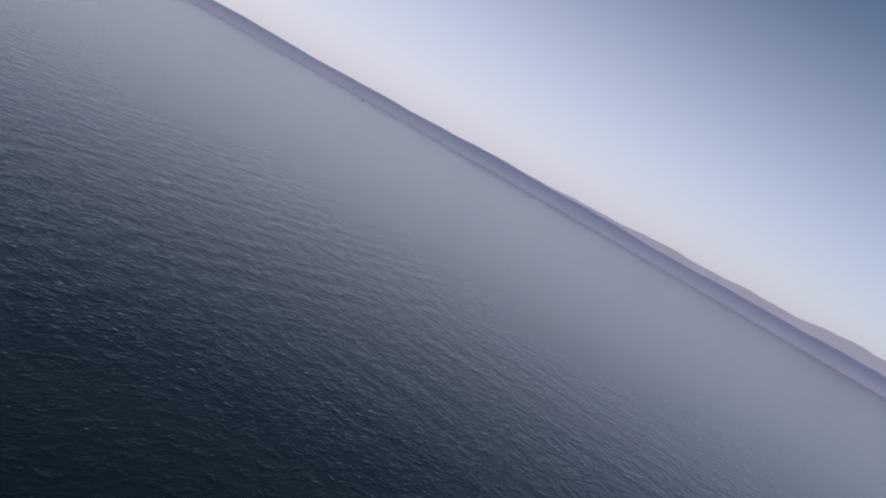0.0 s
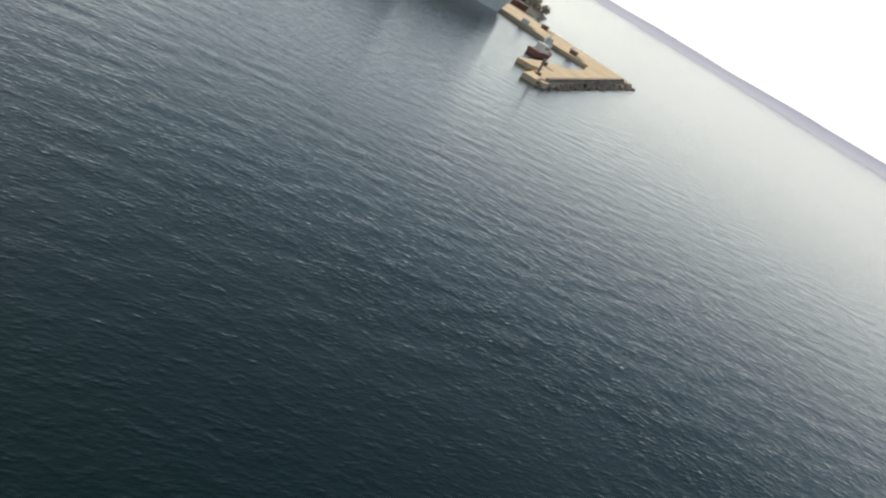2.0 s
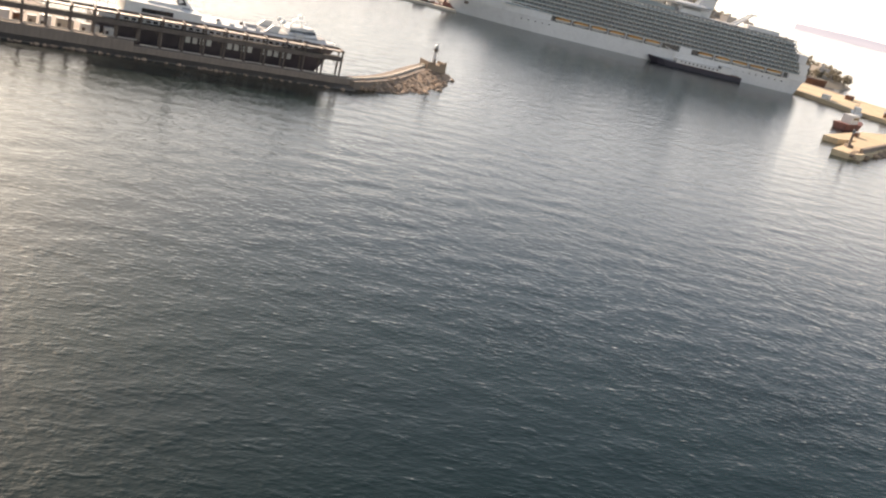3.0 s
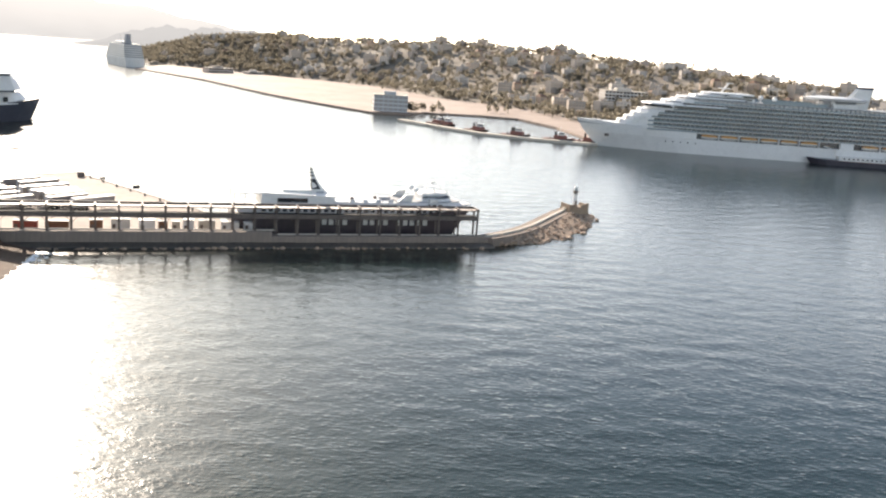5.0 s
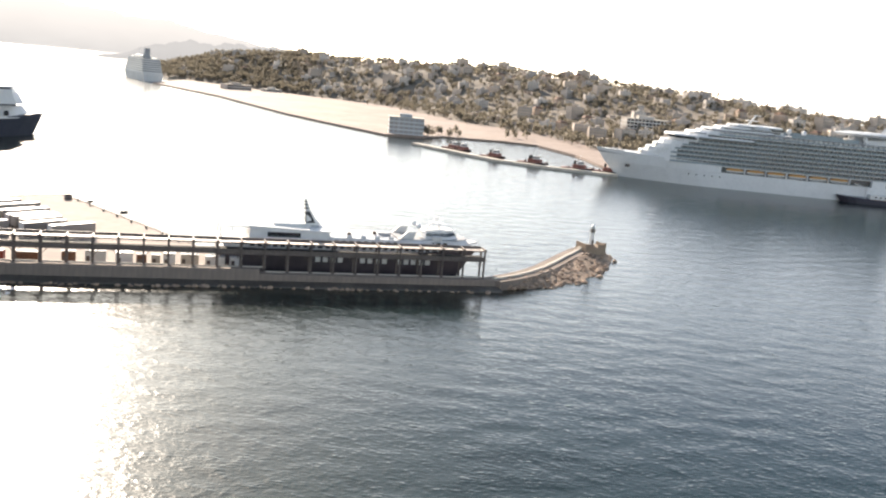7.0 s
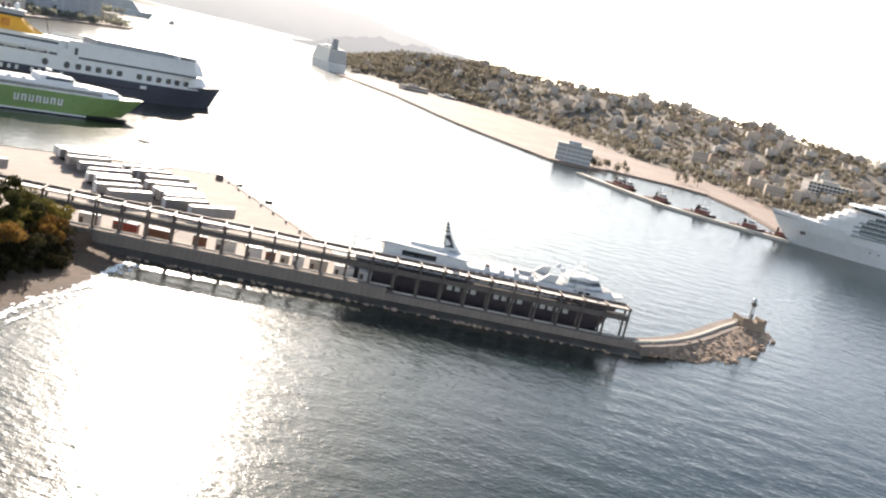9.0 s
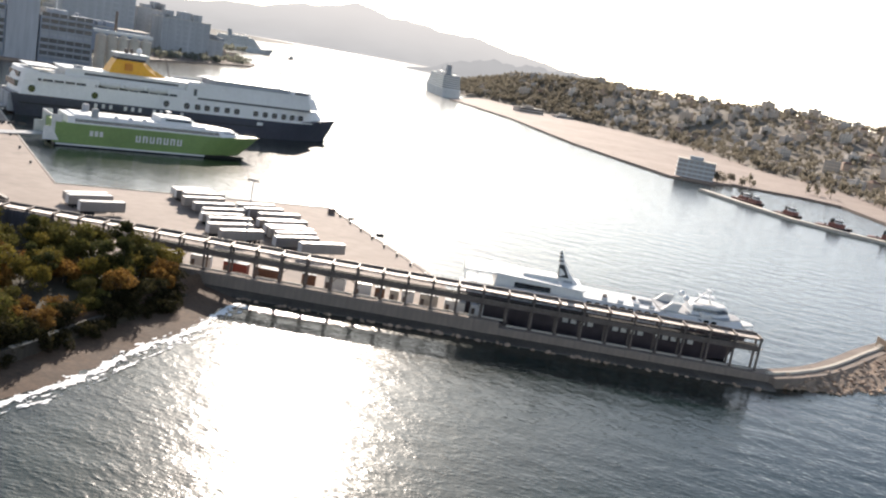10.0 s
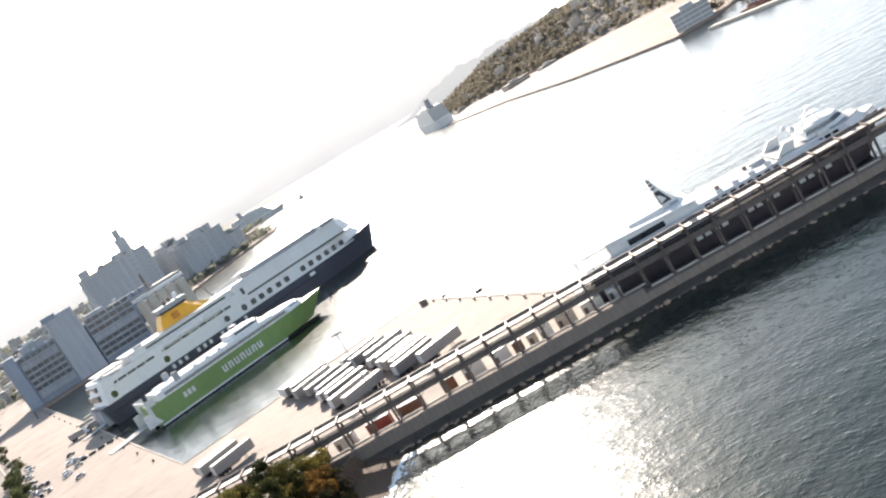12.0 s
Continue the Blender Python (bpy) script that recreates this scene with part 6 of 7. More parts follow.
def tug(loc, rz):
    t = thing("tugboat", "small red harbour tug moored in the basin", "tug", "basin tugs", loc=loc, rz=rz)
    part("hull", hull_band(26, 8.5, -1, 2.6, 3, 0.4, bow=0.35, sheer=1.6, steps=3, b0=7), TUG_RED, t)
    part("fender", hull_band(26.4, 8.9, 2.0, 2.5, 0.3, 0.2, bow=0.35, sheer=1.4), RUBBER, t)
    part("deckhouse", Shape().box(-4, 6.5, -2.8, 2.8, 2.6, 5.4, 0.2), TUG_RED, t)
    part("wheelhouse", Shape().box(0, 4.5, -2.1, 2.1, 5.4, 8.0, 0.2), OFF_WHITE, t)
    part("window", Shape().box(0.2, 4.6, -2.16, 2.16, 6.5, 7.4), GLASS_DARK, t)
    for y in (-2.2, 1.2):
        part("funnel", Shape().box(-3.4, -1.8, y, y + 1.0, 5.4, 8.2, 0.1), BLACK, t)
    part("mast", Shape().tube((1, 0, 8), (1, 0, 13), 0.15, 0.08, 6), OFF_WHITE, t)
    part("towing_winch", Shape().tube((-7, -1.2, 3.2), (-7, 1.2, 3.2), 0.7, n=10), STEEL_DARK, t)
    return t


t0 = tug((14, 717, 0), -55)
t0.scale = (0.85, 0.85, 0.85)
for p, a in (((20, 707, 0), -53), ((42, 676, 0), -48), ((68, 657, 0), -28), ((97, 646, 0), -15), ((117, 643, 0), -12)):
    copy_thing(t0, pose(*p, 0, 0, a))


def work_boat(name, label, loc, rz, mh, size=1.0):
    b = thing(name, label, "boat", loc=loc, rz=rz)
    part("hull", hull_band(16 * size, 4.6 * size, -0.6, 1.7 * size, 2, 0.3, bow=0.4, sheer=1.2, steps=3, b0=3.6 * size), mh, b)
    part("cabin", Shape().box(-4 * size, 1.5 * size, -1.5 * size, 1.5 * size, 1.7 * size, 4.2 * size, 0.15), OFF_WHITE, b)
    part("window", Shape().box(-3 * size, 1.56 * size, -1.54 * size, 1.54 * size, 2.9 * size, 3.6 * size), GLASS_DARK, b)
    part("mast", Shape().tube((-1, 0, 4.1 * size), (-1, 0, 7.5 * size), 0.08, n=6), STEEL_DARK, b)
    return b


work_boat("fishing_boat", "dull red fishing boat lying in the elbow of the mole", (331, 468, 0), 36, TUG_RED, 2.0)
work_boat("launch", "white launch moored against the mole", (389, 551, 0), 60, WHITE, 1.5)
work_boat("motor_boat", "small white motor boat far out at sea", (2900, 1390, 0), 20, WHITE, 1.6)
work_boat("pilot_boat", "dark pilot boat under way in the far harbour", (-840, 1730, 0), 100, NAVY, 1.8)


# ---- vegetation ----
def leaf_material(name, base, second, thin=0.4):
    """Leaves: matt, and lit through from behind; thin: how much of the light goes through."""
    m = bpy.data.materials.new(name)
    m.use_nodes = True
    n, l = m.node_tree.nodes, m.node_tree.links
    p, out = n["Principled BSDF"], n["Material Output"]
    p.inputs["Roughness"].default_value, p.inputs["Specular IOR Level"].default_value = 0.85, 0.1
    geo, info, mix, tint = n.new("ShaderNodeNewGeometry"), n.new("ShaderNodeObjectInfo"), n.new("ShaderNodeMix"), n.new("ShaderNodeHueSaturation")
    mix.data_type = "RGBA"
    mix.inputs[6].default_value, mix.inputs[7].default_value = (*base, 1), (*second, 1)
    l.new(geo.outputs["Random Per Island"], mix.inputs[0])
    val = n.new("ShaderNodeMapRange")
    val.inputs[3].default_value, val.inputs[4].default_value = 0.65, 1.35
    l.new(info.outputs["Random"], val.inputs[0])
    l.new(val.outputs[0], tint.inputs["Value"])
    l.new(mix.outputs[2], tint.inputs["Color"])
    l.new(tint.outputs[0], p.inputs["Base Color"])
    tr, blend = n.new("ShaderNodeBsdfTranslucent"), n.new("ShaderNodeMixShader")
    blend.inputs[0].default_value = thin
    l.new(tint.outputs[0], tr.inputs["Color"])
    l.new(p.outputs[0], blend.inputs[1])
    l.new(tr.outputs[0], blend.inputs[2])
    l.new(blend.outputs[0], out.inputs["Surface"])
    MATS[name] = m
    return m


# The last two leaf colours are paled to stand for distance haze.
LEAF_MATS = [leaf_material("olive_leaves", (0.075, 0.075, 0.020), (0.14, 0.12, 0.035)), leaf_material("dry_orange_leaves", (0.12, 0.062, 0.018), (0.27, 0.15, 0.04)),
             leaf_material("dark_pine_needles", (0.040, 0.048, 0.016), (0.085, 0.08, 0.028)), leaf_material("yellow_green_leaves", (0.13, 0.11, 0.025), (0.24, 0.18, 0.04)),
             leaf_material("haze_paled_leaves", (0.19, 0.17, 0.13), (0.27, 0.24, 0.185), 0.6), leaf_material("haze_greyed_leaves", (0.16, 0.165, 0.135), (0.23, 0.23, 0.185), 0.6)]
BARK = material("grey_brown_bark", (0.12, 0.09, 0.065), 0.9, var=0.3, scale=0.4, bump=0.05)


def tree(label, leaf_mat, seed, height=7.0, spread=2.8, leaves=520, size=0.42, name="tree", base=0.3):
    """Tapered trunk, limbs and a crown of many small leaf clumps in several uneven lobes."""
    r = random.Random(seed)
    t = thing(name, label, "tree" if name == "tree" else "shrub", "trees and shrubs of the bank")
    trunk = Shape()
    top = Vector((r.uniform(-0.5, 0.5), r.uniform(-0.5, 0.5), height * 0.62))
    trunk.tube((0, 0, -0.4), top * 0.5, 0.045 * height * 0.6, 0.03 * height * 0.6, 7)
    trunk.tube(top * 0.5, top, 0.03 * height * 0.6, 0.012 * height, 6)
    lobes = []
    for k in range(7):
        a = r.uniform(0, 6.28)
        d = r.uniform(0.25, 0.8) * spread
        z = height * r.uniform(base + 0.12, 0.86)
        c = Vector((d * math.cos(a), d * math.sin(a), z))
        lobes.append((c, spread * r.uniform(0.32, 0.62)))
        trunk.tube(top * r.uniform(0.4, 0.8), c, 0.012 * height, 0.004 * height, 5)
    lobes.append((Vector((top.x, top.y, height * 0.82)), spread * 0.5))
    part("trunk", trunk, BARK, t)
    crown = Shape()
    for k in range(leaves):
        c, rad = lobes[r.randrange(len(lobes))]
        v = Vector((r.gauss(0, 1), r.gauss(0, 1), r.gauss(0, 1))).normalized() * rad * r.uniform(0.55, 1.08)
        v.z *= 0.75
        p = c + v
        q = Euler((r.uniform(-1.2, 1.2), r.uniform(-1.2, 1.2), r.uniform(0, 6.28))).to_matrix()
        w, h = size * r.uniform(0.5, 1.3), size * r.uniform(0.5, 1.3)
        crown.add([p + q @ Vector(o) for o in ((-w, 0, 0), (0, -h * 0.5, 0.12 * w), (w, 0, 0), (0, h * 0.5, -0.12 * w))], [(0, 1, 2), (0, 2, 3)])
    part("crown", crown, leaf_mat, t)
    return t


protos = []
for i, (m, lab, h, sp, nm) in enumerate(((0, "olive-green bushy tree on the bank", 6.8, 3.9, "tree"), (2, "dark green pine on the bank", 9.0, 2.5, "tree"), (1, "low orange-brown dry shrub on the bank", 2.6, 2.6, "shrub"),
                                        (3, "yellow-green autumn tree on the bank", 5.8, 3.7, "tree"), (1, "orange-brown autumn tree on the bank", 5.0, 3.3, "tree"), (0, "low olive-green shrub on the bank", 2.4, 2.6, "shrub"))):
    protos.append(tree(lab, LEAF_MATS[m], 20 + i, h, sp, 1700 if h > 4 else 900, 0.31, nm, 0.25 if h > 4 else 0.1))
rng = random.Random(5)
placed, used = [], set()
tries = 0
while len(placed) < 560 and tries < 16000:
    tries += 1
    y = rng.uniform(95, 222)
    d = 12.0 + 66 * rng.random() ** 1.25 if tries % 5 < 3 else rng.uniform(60, 165)
    x = float(shore_x(np.float64(y))) - d
    pn = (x - 20) * PIER_N.x + (y - 268) * PIER_N.y
    ps = (x - 20) * PIER_U.x + (y - 268) * PIER_U.y
    if pn < 4.0 or any((x - a) ** 2 + (y - b) ** 2 < 5.0 for a, b in placed):
        continue
    # the track through the bank stays open
    if abs(ps - np.interp(pn, [10, 20, 51, 75, 120], [198, 194, 185, 178, 166])) < 6.0:
        continue
    if d < 16:
        k = rng.choice((2, 5, 2, 5, 4))
    elif pn < 22:
        k = rng.choice((0, 0, 1, 1, 3, 0)) if ps < 196 else rng.choice((5, 2, 5))
    elif ps > 196:
        k = rng.choice((2, 4, 4, 3, 2, 5))
    else:
        k = rng.choice((0, 1, 2, 2, 3, 4, 4, 5, 0))
    placed.append((x, y))
    m = pose(x, y, float(bank_z(np.float64(x), np.float64(y))) - 0.1, 0, 0, rng.uniform(0, 360))
    if k not in used:
        used.add(k)
        protos[k].matrix_basis = m
    else:
        c = copy_thing(protos[k], m)
        sc = rng.uniform(0.7, 1.25)
        c.scale = (sc, sc, sc * rng.uniform(0.85, 1.15))

# low growth along the foot of the retaining wall and the edge of the bank, its leaves darkened to stand for shade
DARK_LEAF = leaf_material("shade_painted_scrub_leaves", (0.022, 0.022, 0.010), (0.05, 0.042, 0.018))
scrub = tree("low scrub with shade-dark leaves along the foot of the bank", DARK_LEAF, 33, 2.6, 2.4, 700, 0.3, "shrub", 0.02)
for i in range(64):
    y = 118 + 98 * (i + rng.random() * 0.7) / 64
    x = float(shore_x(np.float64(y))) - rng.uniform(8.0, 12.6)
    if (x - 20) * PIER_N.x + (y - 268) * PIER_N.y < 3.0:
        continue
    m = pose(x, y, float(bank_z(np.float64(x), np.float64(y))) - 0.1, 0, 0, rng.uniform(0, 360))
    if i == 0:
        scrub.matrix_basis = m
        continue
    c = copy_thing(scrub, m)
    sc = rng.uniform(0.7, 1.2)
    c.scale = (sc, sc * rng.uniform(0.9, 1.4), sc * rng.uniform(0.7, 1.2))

# the track through the bank
track = Shape()
line = [Vector(on_pier(float(np.interp(q, [2, 10, 20, 51, 75, 120], [200, 198, 194, 185, 178, 166])), q)) for q in np.arange(3.0, 120.0, 3.0)]
rows3 = []
for i, p in enumerate(line):
    along = (line[min(i + 1, len(line) - 1)] - line[max(i - 1, 0)]).normalized()
    side = Vector((-along.y, along.x))
    row = []
    for w in (-4.6, -1.6, 1.6, 4.6):
        q = p + side * (w + 0.35 * math.sin(i * 1.7 + w))
        row.append((q.x, q.y, float(bank_z(np.float64(q.x), np.float64(q.y))) + 0.35))
    rows3.append(row)
track.add([v for row in rows3 for v in row], [(4 * i + j, 4 * i + j + 1, 4 * i + j + 5, 4 * i + j + 4) for i in range(len(rows3) - 1) for j in range(3)])
tagged(new("bank_track", track.mesh("bank_track", ASPHALT)), "worn grey track running down through the wooded bank", "track", kind="structure")

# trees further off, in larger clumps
far_tree = tree("haze-paled olive tree by the far quay", LEAF_MATS[4], 77, 9.0, 4.6, 420, 0.85, "tree", 0.15)
far_pine = tree("haze-paled olive tree among the far houses", LEAF_MATS[4], 78, 8.0, 4.2, 380, 0.85, "tree", 0.15)
for ob in (far_tree, far_pine):
    tagged(ob, group="far trees")
far_tree.matrix_basis = pose(-8, 828, 1.6)
far_pine.matrix_basis = pose(2, 846, 1.6)
spots = []
for a, b, n, w in (((-6, 822), (20, 850), 8, 5), ((-418, 1620), (-241, 1462), 26, 16), ((-241, 1452), (-72, 1338), 26, 14), ((-72, 1335), (25, 1105), 30, 12), ((30, 1090), (105, 1000), 18, 10), ((105, 1000), (150, 850), 26, 10), ((150, 845), (260, 800), 16, 10),
                   ((60, 900), (88, 870), 4, 6), ((-600, 860), (-760, 1180), 40, 40), ((-840, 1420), (-880, 1600), 26, 18), ((-880, 1610), (-920, 1640), 12, 10), ((-420, 140), (-300, 90), 24, 25), ((-640, 420), (-560, 330), 16, 30), ((-900, 2300), (-1000, 2850), 40, 60), ((-620, 1980), (-430, 1680), 40, 40), ((-636, 1060), (-645, 1190), 26, 5), ((-650, 1200), (-690, 1262), 22, 6), ((-640, 930), (-650, 1050), 14, 6)):
    for k in range(n):
        p = Vector(a).lerp(Vector(b), rng.random())
        spots.append((p.x + rng.gauss(0, w), p.y + rng.gauss(0, w)))


def scatter(n, x0, x1, y0, y1, ok, seed):
    """n chances for a tree in a rectangle, kept where ok holds."""
    r = np.random.default_rng(seed)
    x, y = r.uniform(x0, x1, n), r.uniform(y0, y1, n)
    keep = ok(x, y)
    return list(zip(x[keep].tolist(), y[keep].tolist()))


def near_slope(x, y):
    """The side of the town's hill that faces the harbour, as far as just over the ridge."""
    return inside(x, y, TOWN) & (y < np.interp(x, [-600, -314, 109, 340, 490, 600], [2300, 1800, 1520, 1280, 1060, 880]) + 40)


def on_mainland(x, y):
    return inside(x, y, MAIN) & (np.hypot(x + 560, y - 660) > 120)


town_spots = scatter(7000, -520, 620, 780, 1850, near_slope, 61)
# the wood stands thickest along the foot of the hill
town_spots += scatter(2600, -520, 620, 780, 1850, lambda x, y: near_slope(x, y) & (seg_dist(x, y, TOWN + TOWN[:1])[0] < 75), 62)
headland_spots = scatter(2600, -620, -200, 1400, 2200, lambda x, y: inside(x, y, TOWN), 63)
main_spots = scatter(5200, -2300, -560, 150, 2100, on_mainland, 64)


def crown_mesh(seed, height=7.0, spread=3.4, clumps=60, size=1.05):
    """A far tree: short trunk and an uneven crown of loose clumps, as plain vertices and faces."""
    r = random.Random(seed)
    sh = Shape().tube((0, 0, -0.6), (0, 0, height * 0.5), 0.3, 0.14, 4)
    lobes = []
    for k in range(6):
        a, d = r.uniform(0, 6.28), r.uniform(0.2, 0.75) * spread
        lobes.append((Vector((d * math.cos(a), d * math.sin(a), height * r.uniform(0.35, 0.85))), spread * r.uniform(0.3, 0.6)))
    for k in range(clumps):
        c, rad = lobes[r.randrange(6)]
        v = Vector((r.gauss(0, 1), r.gauss(0, 1), r.gauss(0, 0.8))).normalized() * rad * r.uniform(0.5, 1.1)
        p = c + v
        q = Euler((r.uniform(-1.2, 1.2), r.uniform(-1.2, 1.2), r.uniform(0, 6.28))).to_matrix()
        w, h = size * r.uniform(0.5, 1.3), size * r.uniform(0.5, 1.3)
        sh.add([p + q @ Vector(o) for o in ((-w, 0, 0), (0, -h * 0.6, 0.15 * w), (w, 0, 0), (0, h * 0.6, -0.15 * w))], [(0, 1, 2), (0, 2, 3)])
    return sh


# The belts of trees across the water are one mass of foliage and trunks.
CROWNS = [crown_mesh(90 + k) for k in range(6)]


def far_wood(places, mat, lo, hi, label, seed):
    """One mesh of many far trees, each a turned and scaled copy of one of the crowns."""
    r = np.random.default_rng(seed)
    x, y = np.array(places).T
    z = np.maximum(np.maximum(town_z(x, y), main_z(x, y)), np.where(inside(x, y, PLAZA), 1.6, np.where(inside(x, y, apron), 2.0, -9.0)))
    kind, turn, wide, tall = r.integers(0, 6, len(x)), r.uniform(0, 6.283, len(x)), r.uniform(lo, hi, len(x)), r.uniform(lo, hi, len(x))
    vs, tri, quad, at = [], [], [], 0
    for k, src in enumerate(CROWNS):
        v = np.array([tuple(p) for p in src.v])
        f3 = np.array([f for f in src.f if len(f) == 3])
        f4 = np.array([f for f in src.f if len(f) == 4])
        for i in np.nonzero((kind == k) & (z > 0.5))[0]:
            c, q = math.cos(turn[i]) * wide[i], math.sin(turn[i]) * wide[i]
            vs.append(np.stack([v[:, 0] * c - v[:, 1] * q + x[i], v[:, 0] * q + v[:, 1] * c + y[i], v[:, 2] * tall[i] + z[i] - 0.2], -1))
            tri.append(f3 + at)
            quad.append(f4 + at)
            at += len(v)
    me = bpy.data.meshes.new("far_woods")
    me.from_pydata(np.concatenate(vs).tolist(), [], np.concatenate(tri).tolist() + np.concatenate(quad).tolist())
    me.materials.append(mat)
    tagged(new("far_woods", me), label, "trees", kind="stuff")


far_wood([p for p in spots if p[0] > -500] + town_spots, LEAF_MATS[4], 0.75, 1.45, "belts of haze-paled olive trees among the far hill's houses", 71)
far_wood(headland_spots, LEAF_MATS[4], 1.0, 1.8, "haze-paled olive wood on the far end of the hill", 73)
far_wood([p for p in spots if p[0] <= -500] + main_spots, LEAF_MATS[5], 0.8, 1.7, "haze-greyed trees of the port suburb and the inner quays", 72)

# ---- houses of the far town ----
HOUSE_MATS = [material("cream_render", (0.54, 0.45, 0.37), 0.85, var=0.08, scale=3, stain=0.15, per_object=0.15), material("white_render", (0.60, 0.54, 0.475), 0.85, var=0.07, scale=3, stain=0.15, per_object=0.12),
              material("ochre_render", (0.50, 0.38, 0.29), 0.85, var=0.1, scale=3, stain=0.15, per_object=0.15), material("grey_render", (0.46, 0.41, 0.365), 0.85, var=0.1, scale=3, stain=0.2, per_object=0.15)]
# Window panes painted pale grey, as haze would wash them out.
FAR_PANE = material("haze_paled_window", (0.36, 0.33, 0.30), 0.6, var=0.2, scale=1)
FLAT_ROOF = material("warm_grey_flat_roof", (0.30, 0.25, 0.205), 0.9, var=0.15, scale=3, stain=0.3, per_object=0.3)
TILE_RED = material("red_clay_tiles", (0.26, 0.15, 0.10), 0.85, var=0.2, scale=1, per_object=0.15)


def house(w, d, floors, mat, pitched, label):
    h = 3.1 * floors + 0.6
    b = thing("town_house", label, "building", "houses of the far town")
    part("wall", Shape().box(-w / 2, w / 2, -d / 2, d / 2, -4, h), mat, b)
    if pitched:
        part("roof", Shape().loft([[(-w / 2 - 0.5, -d / 2 - 0.5, h), (w / 2 + 0.5, -d / 2 - 0.5, h), (w / 2 + 0.5, d / 2 + 0.5, h), (-w / 2 - 0.5, d / 2 + 0.5, h)], [(-w / 4, -0.3, h + 2.6), (w / 4, -0.3, h + 2.6), (w / 4, 0.3, h + 2.6), (-w / 4, 0.3, h + 2.6)]]), TILE_RED, b)
    else:
        part("roof", Shape().box(-w / 2 - 0.15, w / 2 + 0.15, -d / 2 - 0.15, d / 2 + 0.15, h, h + 0.25), FLAT_ROOF, b)
        part("stair_head", Shape().box(-1.8, 1.8, -1.5, 1.8, h + 0.25, h + 2.8), mat, b)
        part("water_tank", Shape().tube((w / 3, d / 4, h + 0.9), (w / 3 + 1.4, d / 4, h + 0.9), 0.5, n=8), OFF_WHITE, b)
    slab = Shape().box(-w * 0.4, w * 0.4, -d / 2 - 1.3, -d / 2, -0.12, 0.08).box(-w * 0.4, w * 0.4, -d / 2 - 1.3, -d / 2 - 1.22, 0.08, 1.0).mesh("balcony", mat)
    for f in range(floors):
        n = max(2, int(w / 3.4))
        row = Shape()
        for k in range(n):
            x = -w / 2 + (k + 0.5) * w / n
            row.box(x - 0.75, x + 0.75, -d / 2 - 0.06, -d / 2 + 0.06, 0.9 + 3.1 * f, 2.4 + 3.1 * f)
        tagged(part("glazing", row, FAR_PANE, b), kind="stuff")
        if f and not pitched:
            part("balcony", slab, None, b, loc=(0, 0, 3.1 * f))
    return b


kinds = [house(12, 10, 2, HOUSE_MATS[0], False, "cream flat-roofed apartment house on the far hill"), house(14, 11, 3, HOUSE_MATS[1], False, "white three-storey apartment block on the far hill"),
         house(10, 9, 2, HOUSE_MATS[2], True, "low ochre house with a red tiled roof"), house(13, 10, 3, HOUSE_MATS[3], False, "grey three-storey apartment house on the far hill"), house(17, 11, 4, HOUSE_MATS[0], False, "tall cream apartment block on the far hill")]
rng = random.Random(21)
first_used = set()


def put_house(k, x, y, z, rz):
    m = pose(x, y, z, 0, 0, rz)
    if k not in first_used:
        first_used.add(k)
        kinds[k].matrix_basis = m
    else:
        copy_thing(kinds[k], m)


count = 0
taken = [(196, 1016), (208, 1019), (219, 1021), (230, 1023), (242, 1026), (205, 1000), (219, 1002), (233, 1004), (207, 985), (221, 987), (235, 990)]
tries = 0
while count < 150 and tries < 14000:
    tries += 1
    x, y = rng.uniform(-480, 600), rng.uniform(800, 1800)
    xa, ya = np.array([x]), np.array([y])
    edge, _ = seg_dist(xa, ya, TOWN + TOWN[:1])
    ridge, _ = seg_dist(xa, ya, RIDGE)
    if not inside(xa, ya, TOWN)[0] or edge[0] < 28 or any((x - a) ** 2 + (y - b) ** 2 < 300 for a, b in taken):
        continue
    # nothing on the slope that faces away
    if y > np.interp(x, [-600, -314, 109, 340, 490, 600], [2300, 1830, 1560, 1310, 1090, 900]):
        continue
    taken.append((x, y))
    put_house(rng.choice((0, 0, 1, 2, 3, 4, 1)), x, y, float(town_z(xa, ya)[0]) - 0.3, rng.choice((0, 12, -10, 25, 35)) + rng.uniform(-6, 6))
    count += 1
# Houses too small to tell apart fill the slope between the others.
infill = {}
tries = 0
count = 0
while count < 230 and tries < 20000:
    tries += 1
    x, y = rng.uniform(-520, 610), rng.uniform(800, 1800)
    xa, ya = np.array([x]), np.array([y])
    if not inside(xa, ya, TOWN)[0] or seg_dist(xa, ya, TOWN + TOWN[:1])[0][0] < 22 or any((x - a) ** 2 + (y - b) ** 2 < 120 for a, b in taken):
        continue
    if y > np.interp(x, [-600, -314, 109, 340, 490, 600], [2300, 1830, 1560, 1310, 1090, 900]):
        continue
    taken.append((x, y))
    w, d, h = rng.uniform(7, 12), rng.uniform(7, 10), rng.choice((3.0, 3.4, 5.4, 6.4))
    z = float(town_z(xa, ya)[0])
    turn = rng.uniform(-15, 40)
    infill.setdefault(rng.randrange(4), Shape()).obox(x, y, z + h / 2 - 1, w, d, h + 2, turn)
    infill.setdefault(4, Shape()).obox(x, y, z + h + 0.15, w + 0.3, d + 0.3, 0.3, turn)
    count += 1
for k, sh in sorted(infill.items()):
    tagged(new("far_houses", sh.mesh("far_houses", (HOUSE_MATS + [FLAT_ROOF])[k])), "crowd of small pale houses on the far hill", "houses", kind="stuff")
suburb = {}
SUBURB = material("dusty_suburb_render", (0.40, 0.38, 0.355), 0.9, var=0.3, scale=20, stain=0.2)
